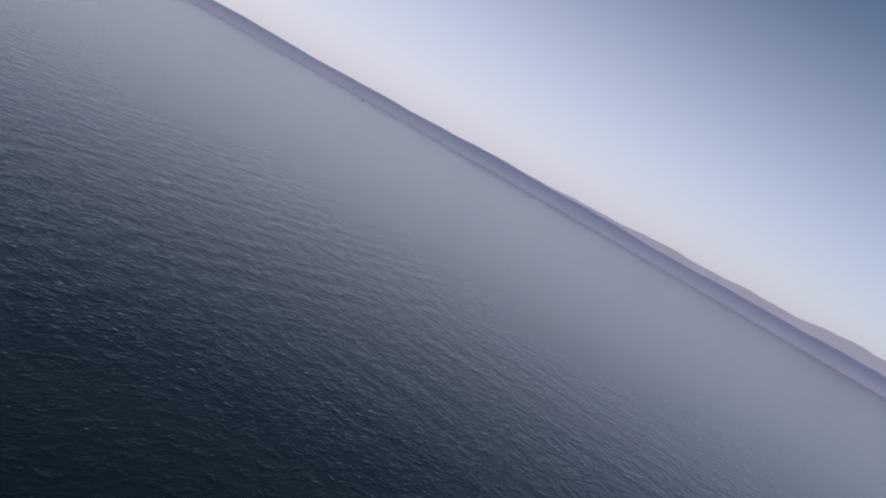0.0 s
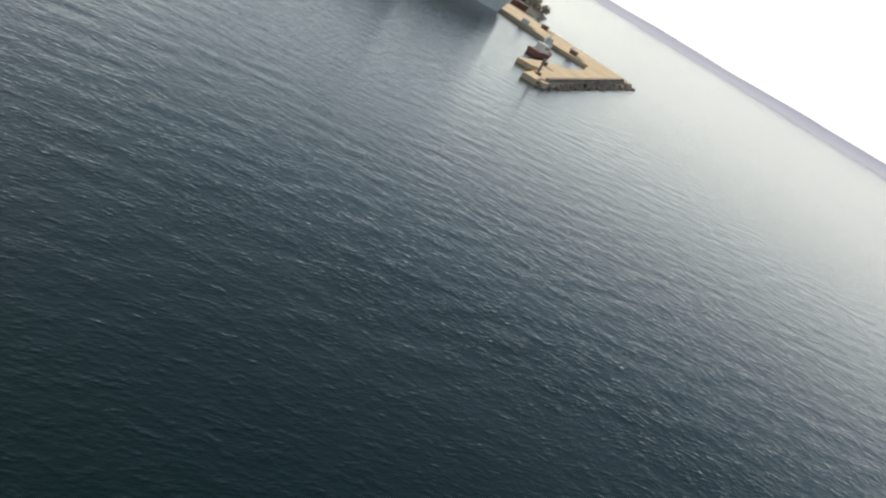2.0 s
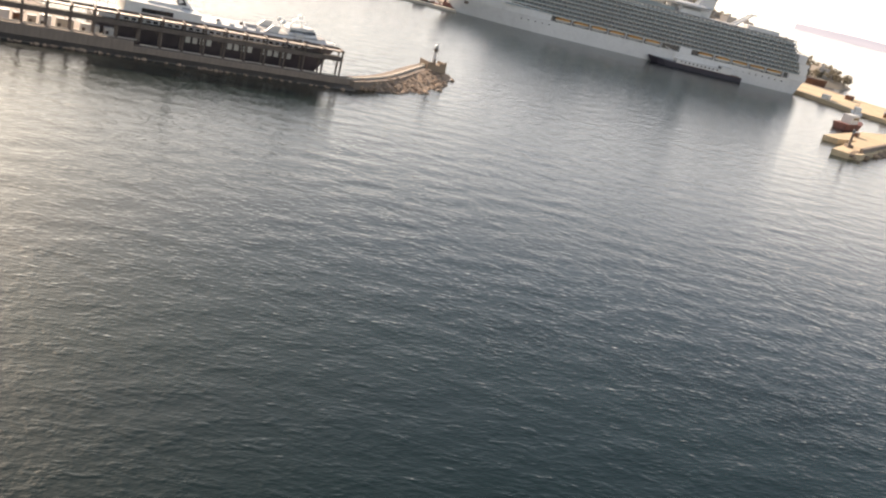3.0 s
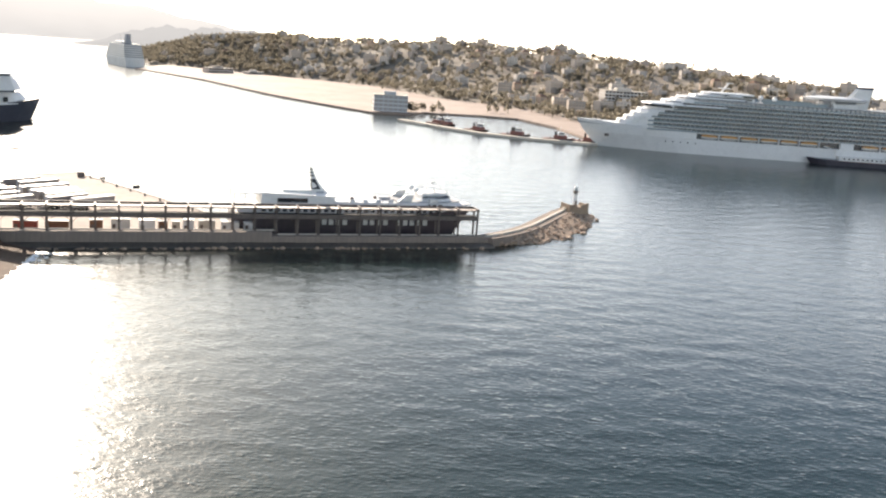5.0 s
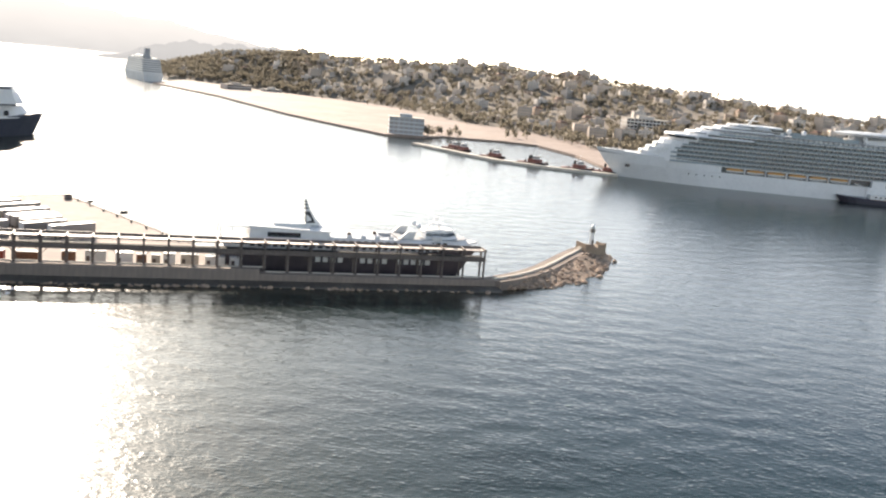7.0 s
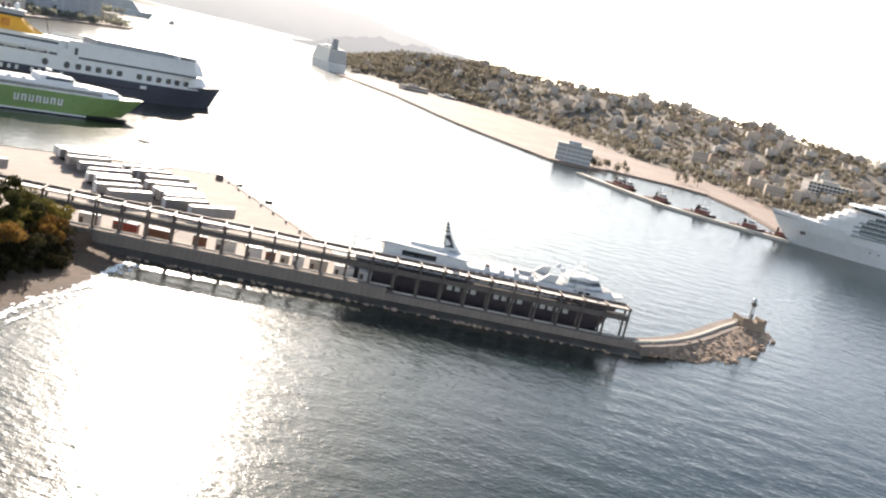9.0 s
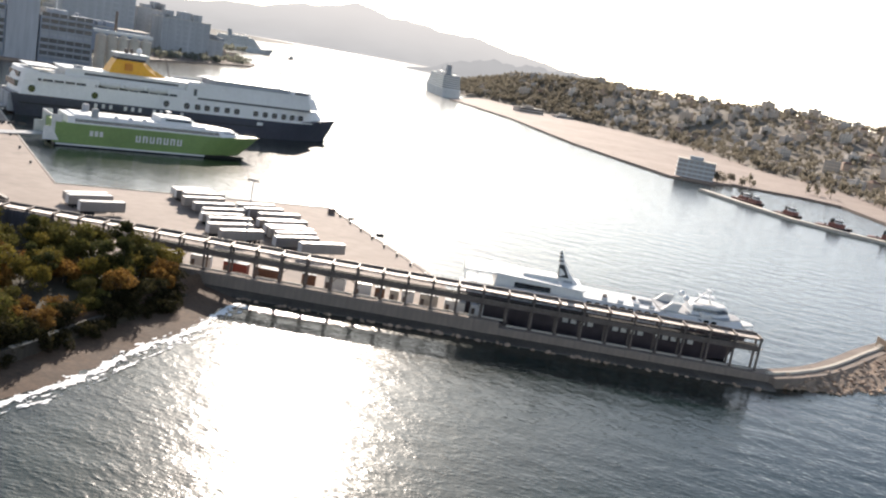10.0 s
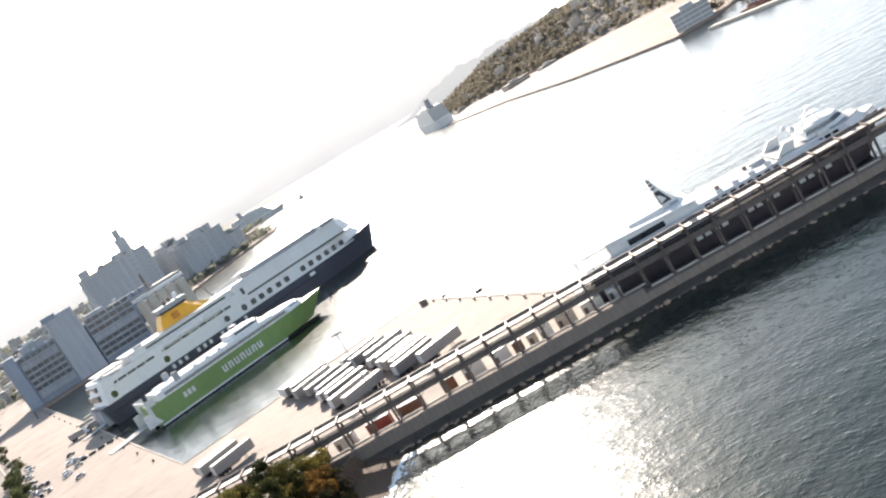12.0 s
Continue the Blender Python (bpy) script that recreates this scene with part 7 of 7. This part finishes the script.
for i in range(900):
    x, y = rng.uniform(-2300, -600), rng.uniform(200, 2300)
    xa, ya = np.array([x]), np.array([y])
    if not inside(xa, ya, MAIN)[0] or seg_dist(xa, ya, MAIN + MAIN[:1])[0][0] < 70 or math.hypot(x + 560, y - 660) < 160:
        continue
    w, d, h = rng.uniform(10, 24), rng.uniform(9, 16), rng.choice((6.4, 9.4, 12.5, 15.6))
    suburb.setdefault(rng.randrange(4), Shape()).obox(x, y, float(main_z(xa, ya)[0]) + h / 2 - 1, w, d, h + 2, rng.uniform(20, 60))
for k, sh in sorted(suburb.items()):
    tagged(new("suburb_houses", sh.mesh("suburb_houses", SUBURB)), "hazy pale apartment houses of the port suburb", "houses", kind="stuff")
count = 0
tries = 0
while count < 70 and tries < 5000:
    tries += 1
    x, y = rng.uniform(-1500, -620), rng.uniform(250, 1500)
    xa, ya = np.array([x]), np.array([y])
    if not inside(xa, ya, MAIN)[0] or seg_dist(xa, ya, MAIN + MAIN[:1])[0][0] < 60 or any((x - a) ** 2 + (y - b) ** 2 < 900 for a, b in taken):
        continue
    if math.hypot(x + 560, y - 660) < 150:
        continue
    taken.append((x, y))
    put_house(rng.choice((0, 1, 2, 3, 4, 3)), x, y, float(main_z(xa, ya)[0]) - 0.3, rng.uniform(20, 60))
    count += 1


# Grey render lightened to put haze into the far blocks' colour.
HAZY_RENDER = material("haze_paled_grey_render", (0.40, 0.41, 0.42), 0.9, var=0.15, scale=6, stain=0.3, streak=True)

# ---- buildings on the far quay ----
def block_building(name, label, loc, rz, w, d, floors, mat, storey=3.4, cat="building", bay=4.0, glass=None):
    b = thing(name, label, cat, loc=loc, rz=rz)
    h = storey * floors
    part("wall", Shape().box(-w / 2 + 0.4, w / 2 - 0.4, -d / 2 + 0.4, d / 2 - 0.4, 0, h), mat, b)
    part("roof", Shape().box(-w / 2, w / 2, -d / 2, d / 2, h, h + 0.5, 0.1), PALE_CONCRETE, b)
    for f in range(floors):
        part("storey_slab", Shape().box(-w / 2, w / 2, -d / 2, d / 2, storey * f - 0.1, storey * f + 0.5), mat if storey > 5 else OFF_WHITE, b)
        n = max(2, int(w / bay))
        pane = Shape().box(-w / n * 0.36, w / n * 0.36, -0.06, 0.06, 1.0, storey - 0.6).mesh("window", glass or GLASS_DARK)
        for k in range(n):
            part("window", pane, None, b, loc=(-w / 2 + (k + 0.5) * w / n, -d / 2 + 0.38, storey * f))
    if storey > 5:
        r = random.Random(int(w * 7 + d))
        for k in range(5):
            x, rw, rh = r.uniform(-0.42, 0.42) * w, r.uniform(4, 14), r.uniform(2.5, 9)
            part("roof_house", Shape().box(x - rw / 2, x + rw / 2, -d * 0.3, d * r.uniform(0.0, 0.3), h + 0.5, h + 0.5 + rh, 0.1), mat, b)
    part("plant_room", Shape().box(-w * 0.2, w * 0.15, -d * 0.2, d * 0.2, h + 0.5, h + 3.2, 0.1), mat, b)
    return b


block_building("quay_house", "small white harbour building on the far quay edge", (-26, 824, 1.6), 5, 30, 16, 4, HAZY_RENDER, glass=FAR_PANE)
block_building("passenger_terminal", "long white terminal building with banded storeys", (219, 1021, 9), 12, 50, 18, 5, HOUSE_MATS[1])
block_building("quay_shed", "low pale shed on the far quay", (-290, 1385, 1.6), 50, 44, 16, 2, HOUSE_MATS[0])
block_building("quay_shed", "low white shed on the far quay", (-246, 1420, 1.6), 50, 30, 14, 1, HOUSE_MATS[1])
block_building("quay_shed", "long white-roofed warehouse behind the far trees", (-330, 1700, 12), 40, 70, 22, 2, HOUSE_MATS[1])
work_boat("motor_yacht", "white motor yacht laid up on the far quay", (158, 850, 1.6), 80, WHITE, 1.3)

# ---- grain silo and port buildings ----
SILO = material("blue_grey_silo_concrete", (0.25, 0.28, 0.33), 0.85, var=0.12, scale=4, stain=0.3, streak=True)
SILO_LIGHT = material("grey_silo_concrete", (0.38, 0.39, 0.41), 0.85, var=0.12, scale=4, stain=0.3, streak=True)
silo = thing("grain_silo", "tall blue-grey concrete grain silo with open storeys and a lift tower", "silo", loc=(-548, 672, 1.8), rz=44)
part("left_block", Shape().box(-52, -14, -13, 13, 0, 40, 0.4), SILO, silo)
part("right_block", Shape().box(10, 50, -13, 13, 0, 36, 0.4), SILO, silo)
part("lift_tower", Shape().box(-14, 9, -15, 12, 0, 55, 0.5), SILO_LIGHT, silo)
part("tower_cap", Shape().box(-15, -4, -15.6, 12.6, 53, 57, 0.3), SILO, silo)
part("corner_wing", Shape().box(-56, -46, -17, 13, 0, 44, 0.4), SILO, silo)
for x0, x1, top in ((-45, -15, 40), (11, 49, 36)):
    for f in range(7):
        part("floor_slab", Shape().box(x0, x1, -14.6, -13, 4.5 + 5 * f, 5.4 + 5 * f), SILO_LIGHT, silo)
        for k in range(6):
            w = (x1 - x0) / 6
            # Dark panels stand for shaded open storeys, every fifth one paler.
            part("opening", Shape().box(x0 + k * w + 0.3, x0 + (k + 1) * w - 0.3, -13.06, -12.98, 5.8 + 5 * f, 8.8 + 5 * f), SILO_LIGHT if (3 * f + 5 * k + int(top)) % 5 == 0 else CABIN_SHADE, silo)
for bx in ((-40, -20, -8, 8, 40, 46, 0.3), (14, 30, -8, 8, 36, 42, 0.3), (34, 46, -6, 6, 36, 39, 0.2)):
    part("roof_house", Shape().box(*bx), SILO_LIGHT, silo)
part("roof_plant", Shape().box(-36, -26, -6, 4, 46, 48).tube((22, 0, 42), (22, 0, 50), 0.5, n=8), OFF_WHITE, silo)
for k in range(5):
    part("silo_bin", Shape().tube((58 + 9 * k, 4, 0), (58 + 9 * k, 4, 27), 4.3, n=18).tube((58 + 9 * k, 4, 27), (58 + 9 * k, 4, 29.5), 4.5, 1.2, 18), PALE_CONCRETE, silo)
part("bin_gallery", Shape().box(52, 99, 2.4, 5.6, 29.3, 32, 0.2), OFF_WHITE, silo)
for k in range(9):
    part("roof_vent", Shape().box(-42 + 10.3 * k, -39.5 + 10.3 * k, -12, -9, 36 if k > 4 else 40, 38 if k > 4 else 41.6, 0.1), OFF_WHITE, silo)
part("head_tower", Shape().box(-16, -9, 14, 21, 0, 44, 0.3), SILO_LIGHT, silo)
part("stack", Shape().tube((70, 14, 0), (70, 14, 48), 1.6, 1.1, 12), STEEL_DARK, silo)

for nm, lab, loc, rz, w, d, fl, mt in (
        ("warehouse", "dark brick warehouse block by the inner harbour", (-668, 930, 2), 48, 90, 40, 4, SILO), ("warehouse", "high grey storage block in the inner harbour", (-765, 1040, 2), 50, 84, 44, 11, HAZY_RENDER),
        ("warehouse", "grey storage block beside the inner quay", (-742, 1112, 2), 50, 34, 34, 8, HAZY_RENDER),
        ("warehouse", "hazy grey warehouse block at the inner quay", (-688, 1108, 2), 60, 66, 30, 7, HAZY_RENDER), ("warehouse", "lower annex of the inner warehouse", (-674, 1158, 2), 60, 26, 24, 4, HAZY_RENDER),
        ("harbour_office", "low brown harbour office on the spit", (-700, 1230, 1.8), 60, 40, 16, 3, HOUSE_MATS[2])):
    block_building(nm, lab, loc, rz, w, d, fl, mt, 6.4 if w > 25 and fl > 3 else 3.6, bay=9.0, glass=mt)
spire = thing("elevator_tower", "slim hazy grey elevator tower behind the storage block", "tower", loc=(-752, 1062, 2), rz=50)
part("shaft", Shape().box(-6, 6, -6, 6, 0, 92, 0.5), HAZY_RENDER, spire)
part("head_house", Shape().box(-3.5, 3.5, -3.5, 3.5, 92, 104, 0.4), HAZY_RENDER, spire)
far2 = far_liner((-930, 1700, 0), 30, "far passenger ship lying beyond the spit")
far2.scale = (0.8, 0.8, 0.8)

# long shed with a pale roof, and an arched hangar
shed = thing("port_shed", "long low port shed with a pale flat roof", "warehouse", loc=(-672, 614, QUAY_Z), rz=42)
part("wall", Shape().box(-34, 34, -11, 11, -1, 7.5), material("brown_shed_wall", (0.26, 0.18, 0.13), 0.85, var=0.15, scale=2, stain=0.3), shed)
part("roof", Shape().box(-35, 35, -12, 12, 7.5, 8.2, 0.1), PALE_CONCRETE, shed)
for k in range(9):
    part("door", Shape().box(-31 + 7.2 * k, -26.5 + 7.2 * k, -11.08, -10.98, 0, 5.0), STEEL_DARK, shed)
hangar = thing("arched_hangar", "blue-grey arched metal hangar at the edge of the yard", "hangar", loc=(-352, 292, QUAY_Z), rz=40)
arc = [(18 * math.cos(a), 12 * math.sin(a)) for a in np.linspace(0, math.pi, 13)]
part("vault", Shape().loft([[(-24, x, z) for x, z in arc], [(24, x, z) for x, z in arc]]), material("blue_grey_roof_metal", (0.30, 0.36, 0.44), 0.5, metal=0.3, var=0.1, scale=2, stain=0.2), hangar)
for k in range(7):
    part("rib", Shape().loft([[(-24 + 8 * k, x * 1.012, z * 1.012) for x, z in arc], [(-23.6 + 8 * k, x * 1.012, z * 1.012) for x, z in arc]]), OFF_WHITE, hangar)
part("gate", Shape().box(-24.2, -24.02, -7, 7, 0, 7.5), STEEL_DARK, hangar)

# road behind the yard
def draped(name, line, half, lift, mat, label, cat):
    s = Shape()
    a = ribbon(line, half, half)
    n = len(line)
    vs = []
    for x, y in a:
        xa, ya = np.array([x]), np.array([y])
        vs.append((x, y, max(float(main_z(xa, ya)[0]), 2.0) + lift))
    s.add(vs, [(2 * n - 1 - i, 2 * n - 2 - i, i + 1, i) for i in range(n - 1)])
    return tagged(new(name, s.mesh(name, mat)), label, cat, kind="structure")


def fine_line(line, n):
    return [tuple(Vector(p).lerp(Vector(q), k / n)) for p, q in zip(line[:-1], line[1:]) for k in range(n)] + [line[-1]]


draped("port_road", fine_line([(-400, 318), (-470, 375), (-545, 450), (-610, 520)], 8), 8.0, 0.25, ASPHALT, "grey port road behind the yard", "road")
draped("apron_road", fine_line([(-560, 560), (-640, 660), (-755, 758), (-880, 870), (-1010, 1020)], 6), 9.0, 0.3, CONCRETE, "pale port road leading inland past the silo", "road")
# the flyover rises from the port road and swings round behind the long shed
ramp_line = fine_line([(-610, 520), (-670, 582), (-740, 645), (-850, 735), (-980, 850), (-1100, 965), (-1170, 1060), (-1160, 1140), (-1090, 1170)], 4)
flyover = thing("road_flyover", "pale concrete road flyover curving behind the port sheds", "flyover")
ramp_z = [2.3 + 6.5 * min(1.0, i / 7) + 11.0 * i / len(ramp_line) for i in range(len(ramp_line))]


def ramp_band(left, right, low, high):
    """A band that follows the flyover between two offsets from its middle and two heights over its deck."""
    sh = Shape()
    rings = []
    for i, p in enumerate(ramp_line):
        d = (Vector(ramp_line[min(i + 1, len(ramp_line) - 1)]) - Vector(ramp_line[max(i - 1, 0)])).normalized()
        a, b = Vector(p) + Vector((-d.y, d.x)) * left, Vector(p) + Vector((-d.y, d.x)) * right
        rings.append([(a.x, a.y, ramp_z[i] + low), (b.x, b.y, ramp_z[i] + low), (b.x, b.y, ramp_z[i] + high), (a.x, a.y, ramp_z[i] + high)])
    return sh.loft(rings)


part("deck", ramp_band(-8.5, 8.5, -1.1, 0.0), OLD_CONCRETE, flyover)
part("roadway", ramp_band(-7.9, 7.9, 0.0, 0.06), ASPHALT, flyover, "grey asphalt roadway")
for o in (-8.5, 8.0, -0.4):
    part("parapet", ramp_band(o, o + 0.5, 0.06, 1.1), PALE_CONCRETE, flyover)
for i in range(4, len(ramp_line), 2):
    x, y = ramp_line[i]
    part("pier", Shape().box(x - 1.2, x + 1.2, y - 1.2, y + 1.2, 0, ramp_z[i] - 1.0, 0.1), OLD_CONCRETE, flyover)

# hedges between yard and apron, and a second planted strip among the lorries
HEDGE = leaf_material("hedge_leaves", (0.045, 0.055, 0.025), (0.09, 0.10, 0.045))
hedge_tree = tree("dark green bushy tree of the yard's planted strip", HEDGE, 57, 4.6, 3.2, 700, 0.42, "tree", 0.1)
hedge_bush = tree("dark green clipped bush of the yard's planted strip", HEDGE, 58, 2.0, 2.5, 420, 0.38, "shrub", 0.05)
for ob in (hedge_tree, hedge_bush):
    tagged(ob, group="planted strips of the yard")
strips = [([(-690, 690), (-515, 518), (-404, 419), (-350, 368), (-312, 334)], 46), ([(-625, 565), (-460, 430), (-352, 342), (-282, 284), (-256, 262)], 40)]
first_hedge = {hedge_tree: True, hedge_bush: True}
for line, n in strips:
    run = fine_line(line, 6)
    for k in range(n):
        p = Vector(run[int((k + rng.random() * 0.8) / n * (len(run) - 1))])
        if rng.random() < 0.2:
            continue
        src = hedge_tree if rng.random() < 0.35 else hedge_bush
        m = pose(p.x + rng.uniform(-3.2, 3.2), p.y + rng.uniform(-3.2, 3.2), QUAY_Z - 0.1, 0, 0, rng.uniform(0, 360))
        if first_hedge[src]:
            src.matrix_basis, first_hedge[src] = m, False
            continue
        c = copy_thing(src, m)
        k2 = rng.uniform(0.75, 1.3)
        c.scale = (k2 * rng.uniform(0.9, 1.5), k2, k2 * rng.uniform(0.8, 1.1))
setting("strip_kerb", Shape().prism(ribbon([(-515, 513), (-404, 414), (-345, 361), (-300, 322)], 0.0, 0.5), QUAY_Z, QUAY_Z + 0.3), PALE_CONCRETE, "pale kerb along the yard's planted strip", "kerb")
# low dark barriers in front of the ferries' ramps
def barrier(loc, rz):
    g = thing("road_barrier", "low dark plastic road barrier on the apron", "barrier", "apron barriers", loc=loc, rz=rz)
    part("body", Shape().loft([[(-1.6, -0.35, 0), (1.6, -0.35, 0), (1.6, 0.35, 0), (-1.6, 0.35, 0)], [(-1.5, -0.12, 1.0), (1.5, -0.12, 1.0), (1.5, 0.12, 1.0), (-1.5, 0.12, 1.0)]]), DARK_STEEL, g)
    part("foot", Shape().box(-1.7, -0.9, -0.45, 0.45, 0, 0.14).box(0.9, 1.7, -0.45, 0.45, 0, 0.14), RUBBER, g)
    return g


bar = barrier((-305, 362, QUAY_Z), 30)
for k in range(1, 6):
    p = Vector((-305, 362)).lerp(Vector((-290, 376)), k / 5)
    copy_thing(bar, pose(p.x, p.y, QUAY_Z, 0, 0, 43))
for k in range(9):
    p = Vector((-566, 612)).lerp(Vector((-520, 566)), k / 8)
    copy_thing(bar, pose(p.x, p.y, QUAY_Z, 0, 0, -45))
for k in range(7):
    p = Vector((-325, 350)).lerp(Vector((-308, 330)), k / 6)
    copy_thing(bar, pose(p.x, p.y, QUAY_Z, 0, 0, -50))
setting("yard_asphalt", Shape().prism([(-560, 500), (-436, 452), (-322, 344), (-236, 262), (-262, 236), (-420, 300), (-520, 420)], QUAY_Z - 0.5, QUAY_Z + 0.012), material("yard_asphalt", (0.205, 0.172, 0.145), 0.9, var=0.2, scale=6, stain=0.3), "worn grey asphalt of the lorry yard", "yard")

# lorries, trailers and cars in the yard
def car(mat, label, name="car"):
    c = thing(name, label, "car", "cars parked in the yard")
    part("body", Shape().box(-2.1, 2.1, -0.88, 0.88, 0.35, 0.95, 0.15), mat, c)
    part("cabin", Shape().loft([[(-1.5, -0.8, 0.95), (1.0, -0.8, 0.95), (1.0, 0.8, 0.95), (-1.5, 0.8, 0.95)], [(-1.1, -0.65, 1.48), (0.4, -0.65, 1.48), (0.4, 0.65, 1.48), (-1.1, 0.65, 1.48)]]), GLASS_DARK, c)
    part("roof", Shape().box(-1.1, 0.4, -0.65, 0.65, 1.46, 1.52), mat, c)
    wm = Shape().tube((0, -0.1, 0), (0, 0.1, 0), 0.32, n=10).mesh("wheel", RUBBER)
    for x in (-1.35, 1.35):
        for y in (-0.8, 0.8):
            part("wheel", wm, None, c, loc=(x, y, 0.32))
    return c


def lorry(mat, label):
    t = thing("lorry", label, "lorry", "lorries in the yard")
    part("cab", Shape().box(3.2, 5.4, -1.2, 1.2, 0.7, 3.2, 0.15), mat, t)
    part("windscreen", Shape().box(5.38, 5.45, -1.0, 1.0, 1.9, 2.8), GLASS_DARK, t)
    part("cargo_box", Shape().box(-4.8, 3.0, -1.25, 1.25, 1.1, 3.7, 0.06), TRAILER_SHADED, t)
    part("chassis", Shape().box(-4.7, 5.2, -0.5, 0.5, 0.6, 1.1), STEEL_DARK, t)
    wm = Shape().tube((0, -0.16, 0), (0, 0.16, 0), 0.5, n=12).mesh("wheel", RUBBER)
    for x in (-3.6, -2.4, 4.2):
        for y in (-1.05, 1.05):
            part("wheel", wm, None, t, loc=(x, y, 0.5))
    return t


lo_a, lo_b = lorry(NAVY, "lorry with a dark blue cab and white box"), lorry(WHITE, "white box lorry parked in the port yard")
cars = [car(material("car_paint_white", (0.75, 0.75, 0.74), 0.3), "small white car parked in the yard"), car(material("car_paint_dark", (0.03, 0.035, 0.045), 0.25), "small dark car parked in the yard"), car(material("car_paint_silver", (0.42, 0.43, 0.44), 0.3, metal=0.5), "small silver car parked in the yard")]
rng = random.Random(9)
ok = [False, False]
rows = [((-650, 556), (-462, 410), 11), ((-455, 425), (-325, 312), 10), ((-300, 268), (-262, 240), 3)]
for a, b, n in rows:
    for k in range(n):
        p = Vector(a).lerp(Vector(b), (k + 0.5) / n)
        w = rng.random()
        m = pose(p.x + rng.uniform(-3, 3), p.y + rng.uniform(-3, 3), QUAY_Z, 0, 0, 42 + rng.uniform(-4, 4))
        if w < 0.45:
            copy_thing(tr_white if rng.random() < 0.7 else tr_grey, m)
        elif w < 0.7:
            if not ok[0]:
                lo_a.matrix_basis, ok[0] = m, True
            else:
                copy_thing(lo_a, m)
        else:
            if not ok[1]:
                lo_b.matrix_basis, ok[1] = m, True
            else:
                copy_thing(lo_b, m)
for i in range(46):
    a, b = ((-400, 420), (-300, 330)) if i % 2 else ((-440, 380), (-300, 255))
    p = Vector(a).lerp(Vector(b), rng.random())
    m = pose(p.x + rng.uniform(-4, 4), p.y + rng.uniform(-4, 4), QUAY_Z, 0, 0, rng.choice((42, 132)) + rng.uniform(-8, 8))
    if i < 3:
        cars[i].matrix_basis = m
    else:
        copy_thing(cars[rng.randrange(3)], m)
copy_thing(tr_white, pose(-217, 236, QUAY_Z, 0, 0, 30))
# lorries and cars waiting by the ferry sterns
for x, y, a in ((-352, 416, 20), (-346, 421, 24), (-358, 432, 28), (-366, 446, 30)):
    copy_thing(lo_a if x > -350 else lo_b, pose(x, y, QUAY_Z, 0, 0, a))
for i in range(9):
    p = Vector((-330, 395)).lerp(Vector((-270, 340)), rng.random())
    copy_thing(cars[rng.randrange(3)], pose(p.x - rng.uniform(4, 14), p.y - rng.uniform(4, 14), QUAY_Z, 0, 0, 50 + rng.uniform(-20, 20)))

# ---- on the outer mole ----
mt = thing("mole_light", "small dark light beacon on the mole head", "beacon", loc=(266, 368, 2.6))
part("base", Shape().box(-1.6, 1.6, -1.6, 1.6, 0, 1.4, 0.1), OLD_CONCRETE, mt)
part("column", Shape().tube((0, 0, 1.4), (0, 0, 7.0), 0.7, 0.5, 12), STEEL_DARK, mt)
part("lantern", Shape().tube((0, 0, 7.0), (0, 0, 8.4), 0.8, 0.6, 12), GLASS_DARK, mt)
part("cap", Shape().tube((0, 0, 8.4), (0, 0, 9.0), 0.8, 0.1, 12), STEEL_DARK, mt)
mole_rocks = tagged(new("mole_armour"), "grey-brown boulders along the mole's seaward face", "rocks")
rng = random.Random(31)
for i in range(290):
    p = Vector((252, 346)).lerp(Vector((492, 570)), rng.random())
    w = rng.uniform(-0.9, 4.5)
    ob = new("boulder", BOULDERS[rng.randrange(6)])
    ob.parent = mole_rocks
    ob.matrix_basis = pose(p.x + 0.68 * w, p.y - 0.73 * w, 2.2 - 0.5 * max(w, 0) + rng.uniform(-0.3, 0.3), rng.uniform(-25, 25), rng.uniform(-25, 25), rng.uniform(0, 360)) @ Matrix.Scale(rng.uniform(0.9, 1.7), 4)
for i, (x, y, w, d, h) in enumerate(((420, 560, 14, 5, 3.2), (432, 580, 5, 3, 2.6), (300, 415, 6, 3, 2.4), (395, 600, 10, 5, 3.0), (440, 640, 12, 5, 3.4))):
    cabin("site_cabin", "small pale hut standing on the mole", OFF_WHITE if i % 2 else BROWN, (w, d, h), (x, y, 2.6), 48)
work_boat("laid_up_ship", "rusty coaster lying behind the mole", (452, 742, 0), -60, BROWN, 3.6)
